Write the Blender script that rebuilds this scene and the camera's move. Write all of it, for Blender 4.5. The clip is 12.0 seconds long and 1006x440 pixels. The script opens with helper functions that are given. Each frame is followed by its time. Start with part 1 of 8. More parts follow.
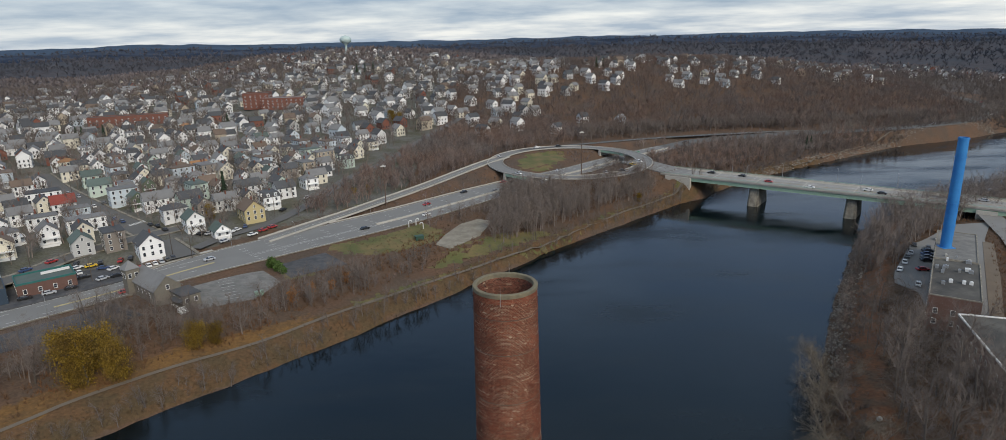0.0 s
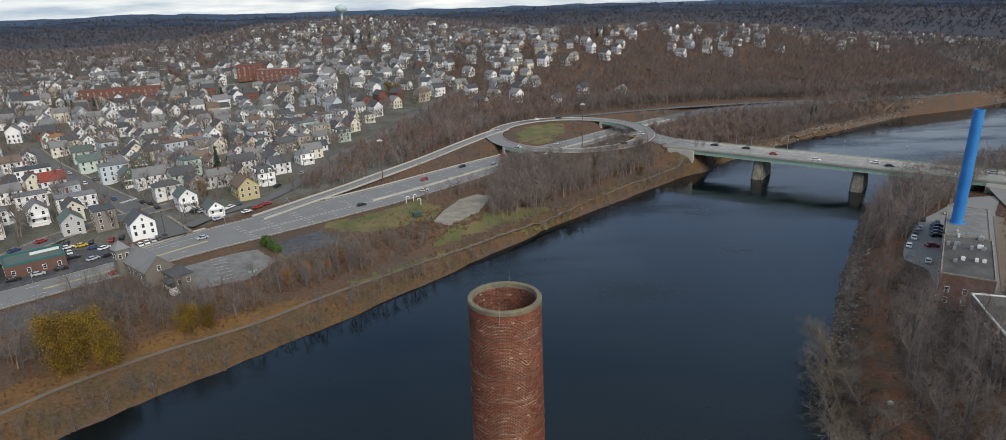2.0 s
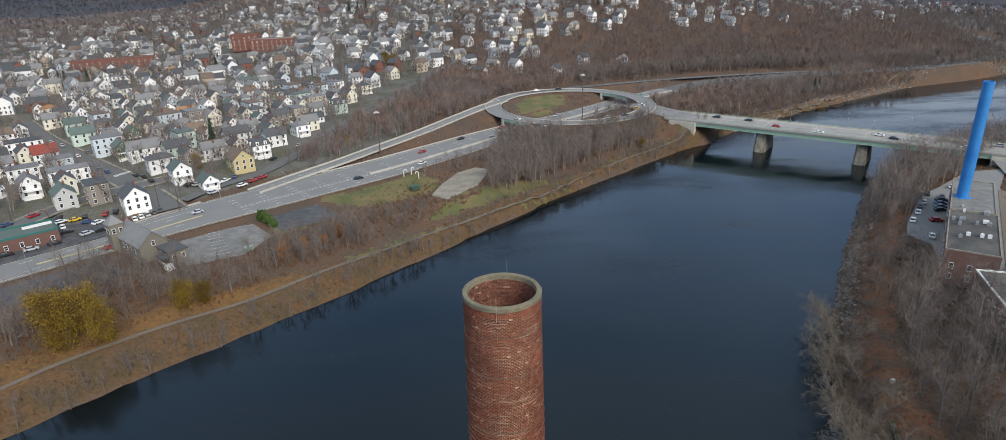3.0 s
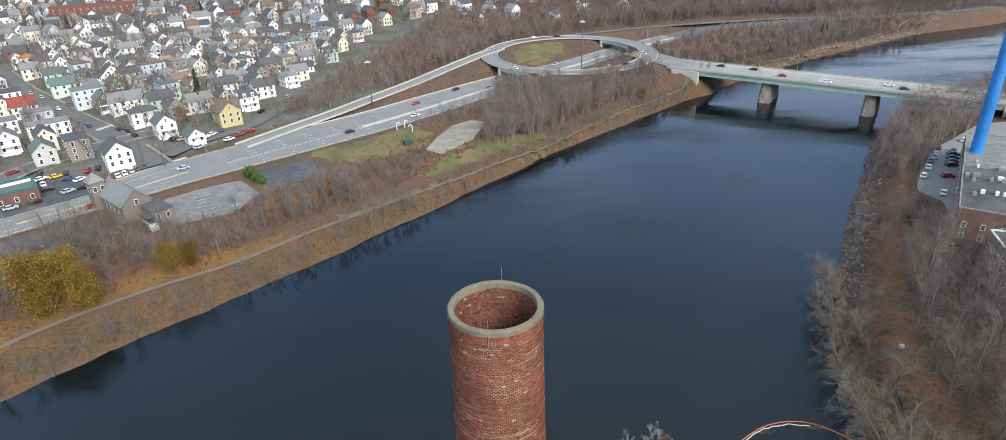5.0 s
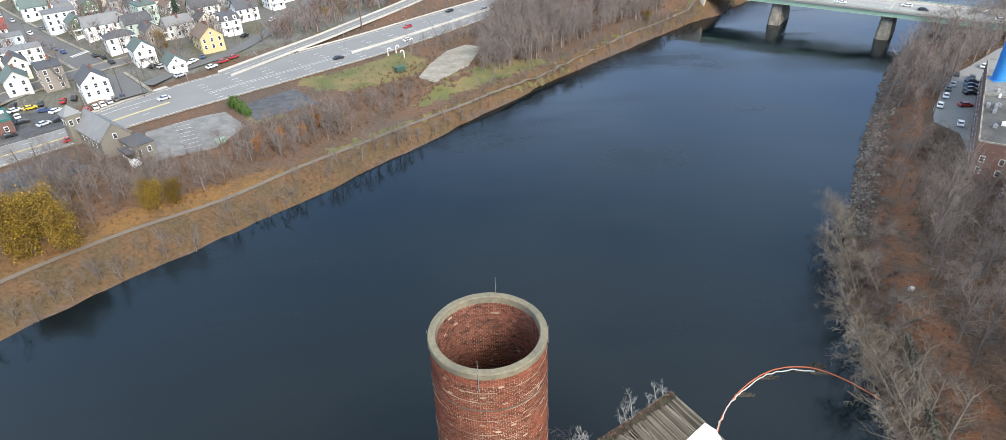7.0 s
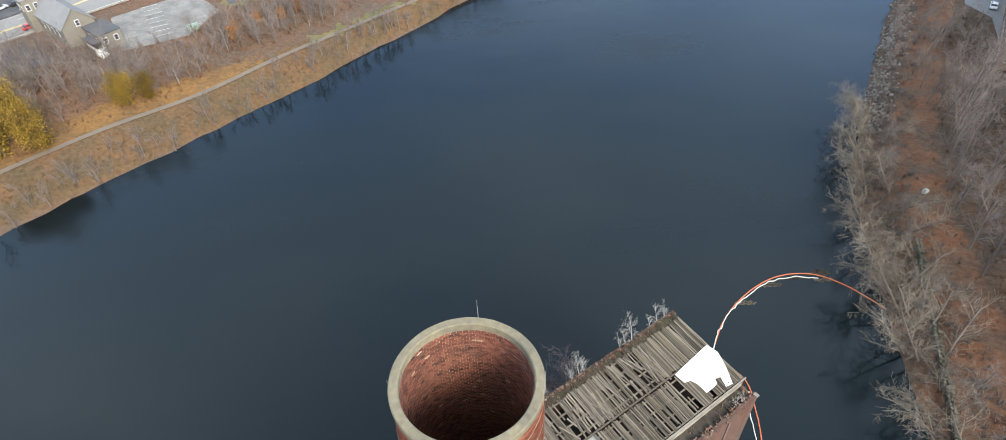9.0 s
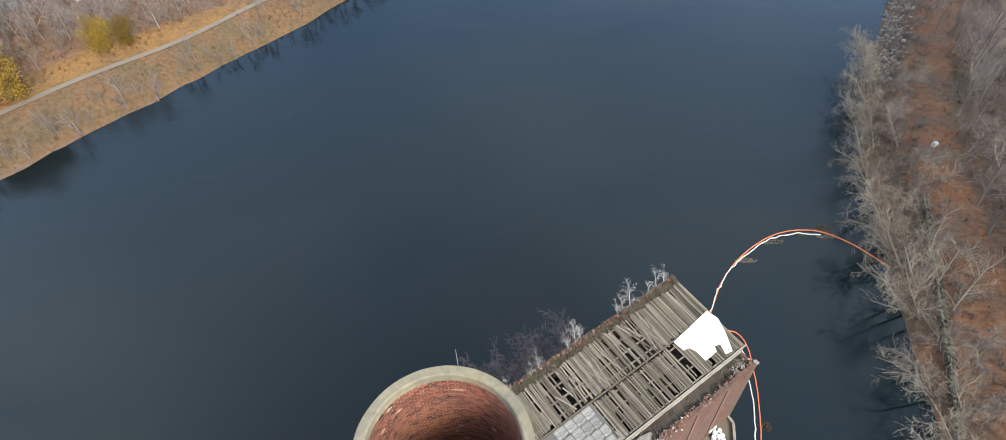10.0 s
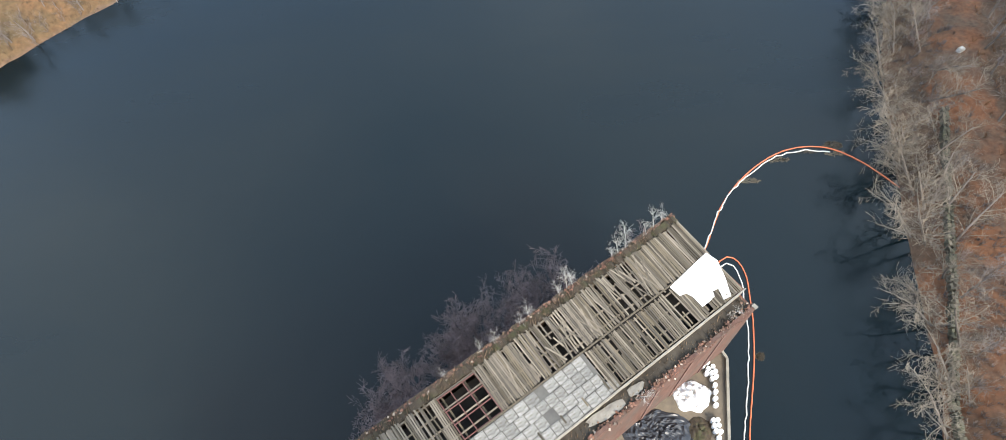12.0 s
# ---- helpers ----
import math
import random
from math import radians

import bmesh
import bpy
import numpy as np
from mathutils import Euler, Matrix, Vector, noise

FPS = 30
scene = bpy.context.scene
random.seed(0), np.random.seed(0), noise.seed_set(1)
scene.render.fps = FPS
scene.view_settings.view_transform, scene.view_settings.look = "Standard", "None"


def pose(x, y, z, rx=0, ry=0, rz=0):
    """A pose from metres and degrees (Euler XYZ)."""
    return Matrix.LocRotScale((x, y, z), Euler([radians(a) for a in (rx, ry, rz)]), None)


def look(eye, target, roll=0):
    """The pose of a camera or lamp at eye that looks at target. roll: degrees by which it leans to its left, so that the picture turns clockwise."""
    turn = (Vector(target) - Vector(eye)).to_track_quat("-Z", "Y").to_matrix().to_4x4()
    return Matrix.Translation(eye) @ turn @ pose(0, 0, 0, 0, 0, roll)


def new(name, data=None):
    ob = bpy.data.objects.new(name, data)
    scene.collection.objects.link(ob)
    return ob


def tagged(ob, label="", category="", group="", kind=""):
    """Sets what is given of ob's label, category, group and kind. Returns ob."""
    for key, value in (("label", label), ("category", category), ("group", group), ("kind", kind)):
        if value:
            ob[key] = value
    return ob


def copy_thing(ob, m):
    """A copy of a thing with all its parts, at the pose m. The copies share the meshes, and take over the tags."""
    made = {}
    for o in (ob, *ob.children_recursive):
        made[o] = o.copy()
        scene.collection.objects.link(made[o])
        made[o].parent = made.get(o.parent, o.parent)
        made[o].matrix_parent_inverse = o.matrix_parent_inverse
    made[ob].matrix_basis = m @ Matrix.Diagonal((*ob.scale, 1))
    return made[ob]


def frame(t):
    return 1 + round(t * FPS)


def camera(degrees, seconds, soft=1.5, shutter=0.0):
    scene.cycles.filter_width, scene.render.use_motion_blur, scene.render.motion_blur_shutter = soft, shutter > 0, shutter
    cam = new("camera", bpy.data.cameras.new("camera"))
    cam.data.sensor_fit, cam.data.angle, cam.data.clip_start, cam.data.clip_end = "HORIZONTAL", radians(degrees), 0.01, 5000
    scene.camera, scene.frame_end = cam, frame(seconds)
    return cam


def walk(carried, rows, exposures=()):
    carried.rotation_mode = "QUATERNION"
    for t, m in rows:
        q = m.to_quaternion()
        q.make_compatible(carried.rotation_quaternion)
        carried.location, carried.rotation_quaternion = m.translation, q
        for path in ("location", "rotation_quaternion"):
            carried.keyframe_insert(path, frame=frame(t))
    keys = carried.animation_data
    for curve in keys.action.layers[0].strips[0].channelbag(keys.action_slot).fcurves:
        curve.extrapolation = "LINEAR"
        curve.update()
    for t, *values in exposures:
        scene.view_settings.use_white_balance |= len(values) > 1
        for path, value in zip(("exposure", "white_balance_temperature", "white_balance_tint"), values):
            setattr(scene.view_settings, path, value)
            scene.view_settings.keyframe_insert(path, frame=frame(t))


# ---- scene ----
cam = camera(76.2, 12.0, soft=0.8)
PATH = [
    (0, (0.264, -46.029, 92.999), (0.252, -44.104, 92.457), -1.5),
    (0.5, (0.172, -44.526, 93.125), (0.164, -42.606, 92.566), -1.6),
    (1, (0.037, -42.836, 93.093), (0.029, -40.922, 92.514), -1.6),
    (1.5, (0.236, -41.072, 93.241), (0.224, -39.163, 92.643), -1.7),
    (2, (0.328, -39.485, 93.504), (0.315, -37.586, 92.874), -1.8),
    (2.5, (0.371, -37.785, 93.449), (0.357, -35.901, 92.776), -1.8),
    (3, (0.462, -36.121, 93.487), (0.449, -34.253, 92.773), -1.8),
    (5, (0.681, -28.182, 93.296), (0.672, -26.377, 92.435), -1.9),
    (5.5, (0.772, -26.171, 93.267), (0.765, -24.376, 92.385), -2.0),
    (6, (0.85, -24.232, 93.23), (0.842, -22.454, 92.314), -2.0),
    (6.5, (0.891, -22.201, 93.203), (0.883, -20.462, 92.214), -2.0),
    (7, (0.916, -20.029, 93.061), (0.907, -18.34, 91.991), -2.1),
    (7.5, (0.979, -17.885, 92.914), (0.969, -16.247, 91.766), -2.2),
    (9.5, (1.724, -9.205, 92.261), (1.709, -7.808, 90.83), -2.6),
    (10, (1.964, -6.953, 91.922), (1.951, -5.622, 90.429), -2.6),
    (10.5, (2.26, -4.854, 91.769), (2.246, -3.591, 90.218), -2.7),
    (11, (2.775, -2.422, 91.72), (2.759, -1.235, 90.111), -2.9),
    (11.5, (3.107, -0.023, 91.67), (3.09, 1.086, 90.006), -3.1),
    (12, (3.469, 2.193, 91.664), (3.446, 3.226, 89.951), -3.7),
]
EXPOSURES = [(0.0, -0.14, 6900, 10), (1.5, -0.02, 6900, 10), (2.5, 0.16, 6850, 10), (3.2, 0.44, 6700, 10), (5.0, 0.88, 6600, 10), (7.0, 1.24, 6700, 10), (9.5, 1.54, 6900, 10),
             (12.0, 1.8, 6900, 10)]
walk(cam, [(t, look(eye, target, roll)) for t, eye, target, roll in PATH],
     EXPOSURES)

# ---- world, sun ----
SUN_ELEV, SUN_AZ = 34.0, 150.0      # degrees; azimuth clockwise from +y
world = bpy.data.worlds.new("sky")
scene.world = world
world.use_nodes = True
wn, wl = world.node_tree.nodes, world.node_tree.links
wn.clear()
w_out = wn.new("ShaderNodeOutputWorld")
w_bg = wn.new("ShaderNodeBackground")
w_bg.inputs["Strength"].default_value = 0.09
w_sky = wn.new("ShaderNodeTexSky")
w_sky.sky_type = "NISHITA"
w_sky.sun_disc = False
w_sky.sun_elevation = radians(SUN_ELEV)
w_sky.sun_rotation = radians(SUN_AZ)
w_tc = wn.new("ShaderNodeTexCoord")
# clouds lie on a flat layer overhead
w_xyz = wn.new("ShaderNodeSeparateXYZ")
w_up = wn.new("ShaderNodeMath")
w_up.operation = "ADD"
w_up.inputs[1].default_value = 0.10
w_flat = wn.new("ShaderNodeMath")
w_flat.operation = "ABSOLUTE"
w_div = wn.new("ShaderNodeVectorMath")
w_div.operation = "DIVIDE"
w_den = wn.new("ShaderNodeCombineXYZ")
w_den.inputs["Z"].default_value = 1000.0
w_noise = wn.new("ShaderNodeTexNoise")
w_noise.inputs["Scale"].default_value = 0.75
w_noise.inputs["Detail"].default_value = 7.0
w_noise.inputs["Roughness"].default_value = 0.55
w_ramp = wn.new("ShaderNodeValToRGB")
w_ramp.color_ramp.elements[0].position = 0.36
w_ramp.color_ramp.elements[0].color = (4.0, 5.2, 7.0, 1)
w_ramp.color_ramp.elements[1].position = 0.66
w_ramp.color_ramp.elements[1].color = (9.6, 10.1, 10.6, 1)
w_mix = wn.new("ShaderNodeMixRGB")
w_mix.inputs["Fac"].default_value = 0.85
wl.new(w_tc.outputs["Generated"], w_xyz.inputs["Vector"])
wl.new(w_xyz.outputs["Z"], w_flat.inputs[0])
wl.new(w_flat.outputs[0], w_up.inputs[0])
wl.new(w_up.outputs[0], w_den.inputs["X"])
wl.new(w_up.outputs[0], w_den.inputs["Y"])
wl.new(w_tc.outputs["Generated"], w_div.inputs[0])
wl.new(w_den.outputs["Vector"], w_div.inputs[1])
wl.new(w_div.outputs["Vector"], w_noise.inputs["Vector"])
wl.new(w_noise.outputs["Fac"], w_ramp.inputs["Fac"])
wl.new(w_sky.outputs["Color"], w_mix.inputs["Color1"])
wl.new(w_ramp.outputs["Color"], w_mix.inputs["Color2"])
# thin cloud is brightest on the sun's side of the sky
w_dot = wn.new("ShaderNodeVectorMath")
w_dot.operation = "DOT_PRODUCT"
w_dot.inputs[1].default_value = (math.sin(radians(SUN_AZ)) * math.cos(radians(SUN_ELEV)), math.cos(radians(SUN_AZ)) * math.cos(radians(SUN_ELEV)), math.sin(radians(SUN_ELEV)))
w_grad = wn.new("ShaderNodeMapRange")
w_grad.inputs["From Min"].default_value, w_grad.inputs["From Max"].default_value = -0.7, 1.0
w_grad.inputs["To Min"].default_value, w_grad.inputs["To Max"].default_value = 1.0, 1.05
w_mul = wn.new("ShaderNodeMixRGB")
w_mul.blend_type = "MULTIPLY"
w_mul.inputs["Fac"].default_value = 1.0
wl.new(w_tc.outputs["Generated"], w_dot.inputs[0])
wl.new(w_dot.outputs["Value"], w_grad.inputs["Value"])
wl.new(w_mix.outputs["Color"], w_mul.inputs["Color1"])
wl.new(w_grad.outputs["Result"], w_mul.inputs["Color2"])
# cloud is pale near the horizon, thinner and bluer halfway up, thick overhead
w_el = wn.new("ShaderNodeMapRange")
w_el.inputs["From Min"].default_value, w_el.inputs["From Max"].default_value = 0.0, 1.0
w_el.inputs["To Min"].default_value, w_el.inputs["To Max"].default_value = 0.0, 1.0
w_tint = wn.new("ShaderNodeValToRGB")
w_tint.color_ramp.elements[0].position, w_tint.color_ramp.elements[0].color = 0.0, (1.2, 1.2, 1.18, 1)
w_tint.color_ramp.elements[1].position, w_tint.color_ramp.elements[1].color = 0.35, (0.62, 0.84, 1.17, 1)
for _p, _c in ((0.030, (1.22, 1.22, 1.2, 1)), (0.038, (0.98, 1.03, 1.07, 1)), (0.14, (0.92, 0.98, 1.05, 1)), (0.52, (0.53, 0.74, 1.03, 1)), (0.70, (1.0, 1.09, 1.15, 1)), (0.84, (1.03, 1.07, 1.08, 1)), (0.96, (0.62, 0.65, 0.69, 1))):
    _s = w_tint.color_ramp.elements.new(_p)
    _s.color = _c
w_mul2 = wn.new("ShaderNodeMixRGB")
w_mul2.blend_type = "MULTIPLY"
w_mul2.inputs["Fac"].default_value = 1.0
wl.new(w_xyz.outputs["Z"], w_el.inputs["Value"])
wl.new(w_mul.outputs["Color"], w_mul2.inputs["Color1"])
wl.new(w_el.outputs["Result"], w_tint.inputs["Fac"])
wl.new(w_tint.outputs["Color"], w_mul2.inputs["Color2"])
wl.new(w_mul2.outputs["Color"], w_bg.inputs["Color"])
wl.new(w_bg.outputs["Background"], w_out.inputs["Surface"])

sun = new("sun", bpy.data.lights.new("sun", "SUN"))
sun.data.energy = 2.7
sun.data.angle = radians(24)
sun.data.color = (1.0, 0.93, 0.83)
_e, _a = radians(SUN_ELEV), radians(SUN_AZ)
sun.matrix_world = look((0, 0, 0), (-math.sin(_a) * math.cos(_e), -math.cos(_a) * math.cos(_e), -math.sin(_e)))
scene.view_settings.exposure = 0.0

# ---- materials ----
def srgb(r, g, b):
    """Linear colour from 0..255 values."""
    return tuple(((c / 255 + 0.055) / 1.055) ** 2.4 if c > 10 else c / 255 / 12.92 for c in (r, g, b))


def mat(name, col, rough=0.8, var=0.25, fine=3.0, coarse=0.3, bump=0.3, bump_scale=None, metal=0.0, second=None,
        island=0.0, per_object=0.0, spec=0.4, fine_detail=5.0, stretch=None, second_scale=None, contrast=0.5, odd=None):
    """A surface with grain at two scales; second: a colour that shows in patches; island / per_object: spread of brightness; odd: a colour that a share of the pieces has."""
    m = bpy.data.materials.new(name)
    m.use_nodes = True
    n, l = m.node_tree.nodes, m.node_tree.links
    p = n["Principled BSDF"]
    p.inputs["Metallic"].default_value = metal
    p.inputs["Specular IOR Level"].default_value = spec
    tc = n.new("ShaderNodeTexCoord")
    vec = tc.outputs["Object"]
    if stretch:
        mp = n.new("ShaderNodeMapping")
        mp.inputs["Scale"].default_value = stretch
        l.new(vec, mp.inputs["Vector"])
        vec = mp.outputs["Vector"]

    def noise_tex(scale, detail):
        t = n.new("ShaderNodeTexNoise")
        t.inputs["Scale"].default_value = scale
        t.inputs["Detail"].default_value = detail
        t.inputs["Roughness"].default_value = 0.6
        l.new(vec, t.inputs["Vector"])
        return t.outputs["Fac"]

    def math_node(op, a, b):
        t = n.new("ShaderNodeMath")
        t.operation = op
        for i, v in enumerate((a, b)):
            if isinstance(v, (int, float)):
                t.inputs[i].default_value = v
            else:
                l.new(v, t.inputs[i])
        return t.outputs[0]

    f, c = noise_tex(fine, fine_detail), noise_tex(coarse, 3.0)
    colour = None
    if second is not None:
        rp = n.new("ShaderNodeValToRGB")
        rp.color_ramp.elements[0].position = contrast - 0.12
        rp.color_ramp.elements[1].position = contrast + 0.12
        rp.color_ramp.elements[0].color = (*col, 1)
        rp.color_ramp.elements[1].color = (*second, 1)
        l.new(noise_tex(second_scale or coarse * 2.3, 6.0), rp.inputs["Fac"])
        colour = rp.outputs["Color"]
    total = math_node("ADD", math_node("MULTIPLY", f, var * 2), math_node("MULTIPLY", c, var * 2))
    total = math_node("ADD", total, 1.0 - 2 * var)
    if island:
        g = n.new("ShaderNodeNewGeometry")
        total = math_node("MULTIPLY", total, math_node("ADD", math_node("MULTIPLY", g.outputs["Random Per Island"], 2 * island), 1 - island))
    if per_object:
        o = n.new("ShaderNodeObjectInfo")
        total = math_node("MULTIPLY", total, math_node("ADD", math_node("MULTIPLY", o.outputs["Random"], 2 * per_object), 1 - per_object))
    mix = n.new("ShaderNodeMixRGB")
    mix.blend_type = "MULTIPLY"
    mix.inputs["Fac"].default_value = 1.0
    if colour is None:
        mix.inputs["Color1"].default_value = (*col, 1)
    else:
        l.new(colour, mix.inputs["Color1"])
    l.new(total, mix.inputs["Color2"])
    if odd:
        g, o = n.new("ShaderNodeNewGeometry"), n.new("ShaderNodeObjectInfo")
        r = math_node("FRACT", math_node("ADD", math_node("MULTIPLY", g.outputs["Random Per Island"], 17.3), math_node("MULTIPLY", o.outputs["Random"], 9.7)), 0.0)
        pick = n.new("ShaderNodeMixRGB")
        l.new(math_node("LESS_THAN", r, odd[1]), pick.inputs["Fac"])
        if colour is None:
            pick.inputs["Color1"].default_value = (*col, 1)
        else:
            l.new(colour, pick.inputs["Color1"])
        pick.inputs["Color2"].default_value = (*odd[0], 1)
        l.new(pick.outputs["Color"], mix.inputs["Color1"])
    l.new(mix.outputs["Color"], p.inputs["Base Color"])
    l.new(math_node("ADD", math_node("MULTIPLY", f, 0.2), rough - 0.1), p.inputs["Roughness"])
    if bump:
        b = n.new("ShaderNodeBump")
        b.inputs["Strength"].default_value = bump
        b.inputs["Distance"].default_value = 0.05
        l.new(noise_tex(bump_scale, 4.0) if bump_scale else f, b.inputs["Height"])
        l.new(b.outputs["Normal"], p.inputs["Normal"])
    return m


M = {}
def ground_material():
    """Leaf litter that gives way to bank grass, town ground, leaf-strewn paths and so on, by what grows there (attribute cover)."""
    m = bpy.data.materials.new("ground_cover")
    m.use_nodes = True
    n, l = m.node_tree.nodes, m.node_tree.links
    p = n["Principled BSDF"]
    p.inputs["Roughness"].default_value = 0.95
    p.inputs["Specular IOR Level"].default_value = 0.2
    tc = n.new("ShaderNodeTexCoord")

    def nz(scale, detail=5.0):
        t = n.new("ShaderNodeTexNoise")
        t.inputs["Scale"].default_value, t.inputs["Detail"].default_value, t.inputs["Roughness"].default_value = scale, detail, 0.65
        l.new(tc.outputs["Object"], t.inputs["Vector"])
        return t.outputs["Fac"]

    def two(c1, c2, scale, lo=0.4, hi=0.62):
        r = n.new("ShaderNodeValToRGB")
        r.color_ramp.elements[0].position, r.color_ramp.elements[1].position = lo, hi
        r.color_ramp.elements[0].color, r.color_ramp.elements[1].color = (*c1, 1), (*c2, 1)
        l.new(nz(scale), r.inputs["Fac"])
        return r.outputs["Color"]

    edge = nz(0.35)
    col = two((0.092, 0.066, 0.049), (0.125, 0.073, 0.046), 0.05)
    for name, c1, c2, scale in (("cover_town", (0.13, 0.126, 0.116), (0.09, 0.088, 0.06), 0.06), ("cover_bank", (0.088, 0.062, 0.034), (0.118, 0.067, 0.034), 0.14),
                                ("cover_leaf", (0.18, 0.098, 0.036), (0.125, 0.075, 0.036), 0.12), ("cover_right", (0.098, 0.06, 0.039), (0.07, 0.049, 0.034), 0.1),
                                ("cover_strip", (0.148, 0.066, 0.034), (0.088, 0.06, 0.042), 0.16)):
        at = n.new("ShaderNodeAttribute")
        at.attribute_name = name
        add = n.new("ShaderNodeMath")
        add.operation = "ADD"
        l.new(at.outputs["Fac"], add.inputs[0])
        l.new(edge, add.inputs[1])
        rp = n.new("ShaderNodeMapRange")
        rp.inputs["From Min"].default_value, rp.inputs["From Max"].default_value = 0.9, 1.1
        l.new(add.outputs[0], rp.inputs["Value"])
        mx = n.new("ShaderNodeMixRGB")
        l.new(rp.outputs["Result"], mx.inputs["Fac"])
        l.new(col, mx.inputs["Color1"])
        l.new(two(c1, c2, scale), mx.inputs["Color2"])
        col = mx.outputs["Color"]
    grain = n.new("ShaderNodeMapRange")
    grain.inputs["From Min"].default_value, grain.inputs["From Max"].default_value = 0.3, 0.7
    grain.inputs["To Min"].default_value, grain.inputs["To Max"].default_value = 0.65, 1.3
    fine = nz(1.1, 8.0)
    l.new(fine, grain.inputs["Value"])
    mul = n.new("ShaderNodeMixRGB")
    mul.blend_type = "MULTIPLY"
    mul.inputs["Fac"].default_value = 1.0
    l.new(col, mul.inputs["Color1"])
    l.new(grain.outputs["Result"], mul.inputs["Color2"])
    l.new(mul.outputs["Color"], p.inputs["Base Color"])
    bp = n.new("ShaderNodeBump")
    bp.inputs["Strength"].default_value, bp.inputs["Distance"].default_value = 0.7, 0.25
    l.new(fine, bp.inputs["Height"])
    l.new(bp.outputs["Normal"], p.inputs["Normal"])
    return m


M["ground"] = ground_material()
M["grass"] = mat("autumn_grass", (0.098, 0.105, 0.035), 0.95, 0.4, 1.4, 0.1, 0.5, second=(0.14, 0.105, 0.045), second_scale=0.1)
M["ledge"] = mat("soil_and_moss", (0.052, 0.045, 0.036), 0.95, 0.5, 2.0, 0.4, 0.6, second=(0.034, 0.027, 0.02), second_scale=0.5)
M["wall_stone_tan"] = mat("stone_tan_wall", (0.165, 0.152, 0.125), 0.85, 0.15, 2.0, 0.3, 0.2)
M["sand"] = mat("pale_sand", (0.27, 0.245, 0.20), 0.95, 0.3, 1.2, 0.12, 0.3, second=(0.2, 0.175, 0.135), second_scale=0.2)
M["asphalt"] = mat("worn_asphalt", (0.19, 0.187, 0.18), 0.9, 0.16, 2.0, 0.08, 0.15)
M["street"] = mat("street_asphalt", (0.115, 0.113, 0.11), 0.9, 0.2, 2.0, 0.08, 0.15)
M["asphalt_dark"] = mat("dark_asphalt", (0.062, 0.064, 0.070), 0.92, 0.3, 2.0, 0.1, 0.15, second=(0.095, 0.095, 0.098), second_scale=0.35, spec=0.2)
M["lot"] = mat("old_lot_asphalt", (0.205, 0.198, 0.185), 0.92, 0.3, 1.5, 0.12, 0.2, second=(0.15, 0.147, 0.14), second_scale=0.3, spec=0.2)
M["path"] = mat("path_gravel", (0.15, 0.122, 0.094), 0.95, 0.2, 2.0, 0.2, 0.2)
M["paint_white"] = mat("road_paint", (0.55, 0.55, 0.53), 0.8, 0.2, 4.0, 0.5, 0.0)
M["paint_yellow"] = mat("yellow_road_paint", (0.27, 0.20, 0.07), 0.8, 0.2, 4.0, 0.5, 0.0)
M["island"] = mat("yellowed_concrete", (0.40, 0.34, 0.19), 0.9, 0.2, 2.0, 0.25, 0.1)
M["concrete"] = mat("concrete", (0.40, 0.38, 0.34), 0.9, 0.2, 2.0, 0.25, 0.25)
M["concrete_old"] = mat("weathered_concrete", (0.27, 0.245, 0.20), 0.92, 0.3, 1.2, 0.3, 0.3, second=(0.16, 0.145, 0.12), second_scale=0.5)
M["green_steel"] = mat("green_steel", (0.24, 0.35, 0.275), 0.6, 0.15, 2.0, 0.2, 0.1)
M["rail_steel"] = mat("galvanised_steel", (0.35, 0.36, 0.37), 0.5, 0.1, 4.0, 0.5, 0.0, metal=0.6)
M["brick"] = mat("chimney_brick", (0.2, 0.062, 0.034), 0.92, 0.3, 9.0, 0.35, 0.3, island=0.3, per_object=0.3, second=(0.15, 0.052, 0.031), second_scale=0.5, odd=((0.19, 0.10, 0.068), 0.025), spec=0.25)
M["mortar"] = mat("lime_mortar", (0.40, 0.31, 0.22), 0.95, 0.35, 3.0, 0.35, 0.2, second=(0.20, 0.11, 0.075), second_scale=0.6)
M["cap"] = mat("chimney_cap_concrete", (0.19, 0.165, 0.11), 0.92, 0.4, 5.0, 0.8, 0.4, second=(0.145, 0.13, 0.095), second_scale=1.2, spec=0.2)
M["soot"] = mat("sooty_brick", (0.18, 0.066, 0.044), 0.95, 0.35, 6.0, 0.3, 0.3, island=0.35, second=(0.125, 0.055, 0.04), second_scale=0.3, odd=((0.075, 0.04, 0.032), 0.08), spec=0.2)
M["iron"] = mat("rusty_iron", (0.13, 0.09, 0.07), 0.8, 0.3, 6.0, 1.0, 0.2, metal=0.3)
M["blue"] = mat("blue_paint", (0.02, 0.17, 0.47), 0.5, 0.12, 1.0, 0.1, 0.05, second=(0.03, 0.21, 0.50), second_scale=0.1)
M["bark"] = mat("grey_bark", (0.115, 0.095, 0.08), 0.95, 0.25, 3.0, 0.3, 0.3, per_object=0.3)
M["twig_purple"] = mat("purple_grey_twigs", (0.15, 0.108, 0.104), 0.95, 0.2, 1.0, 0.1, 0.0, per_object=0.2)
M["twig"] = mat("bare_twigs", (0.16, 0.131, 0.115), 0.95, 0.2, 1.0, 0.1, 0.0, per_object=0.3, second=(0.135, 0.112, 0.10), second_scale=0.15)
M["twig_pale"] = mat("pale_twigs", (0.155, 0.128, 0.098), 0.95, 0.2, 1.0, 0.1, 0.0, per_object=0.25)
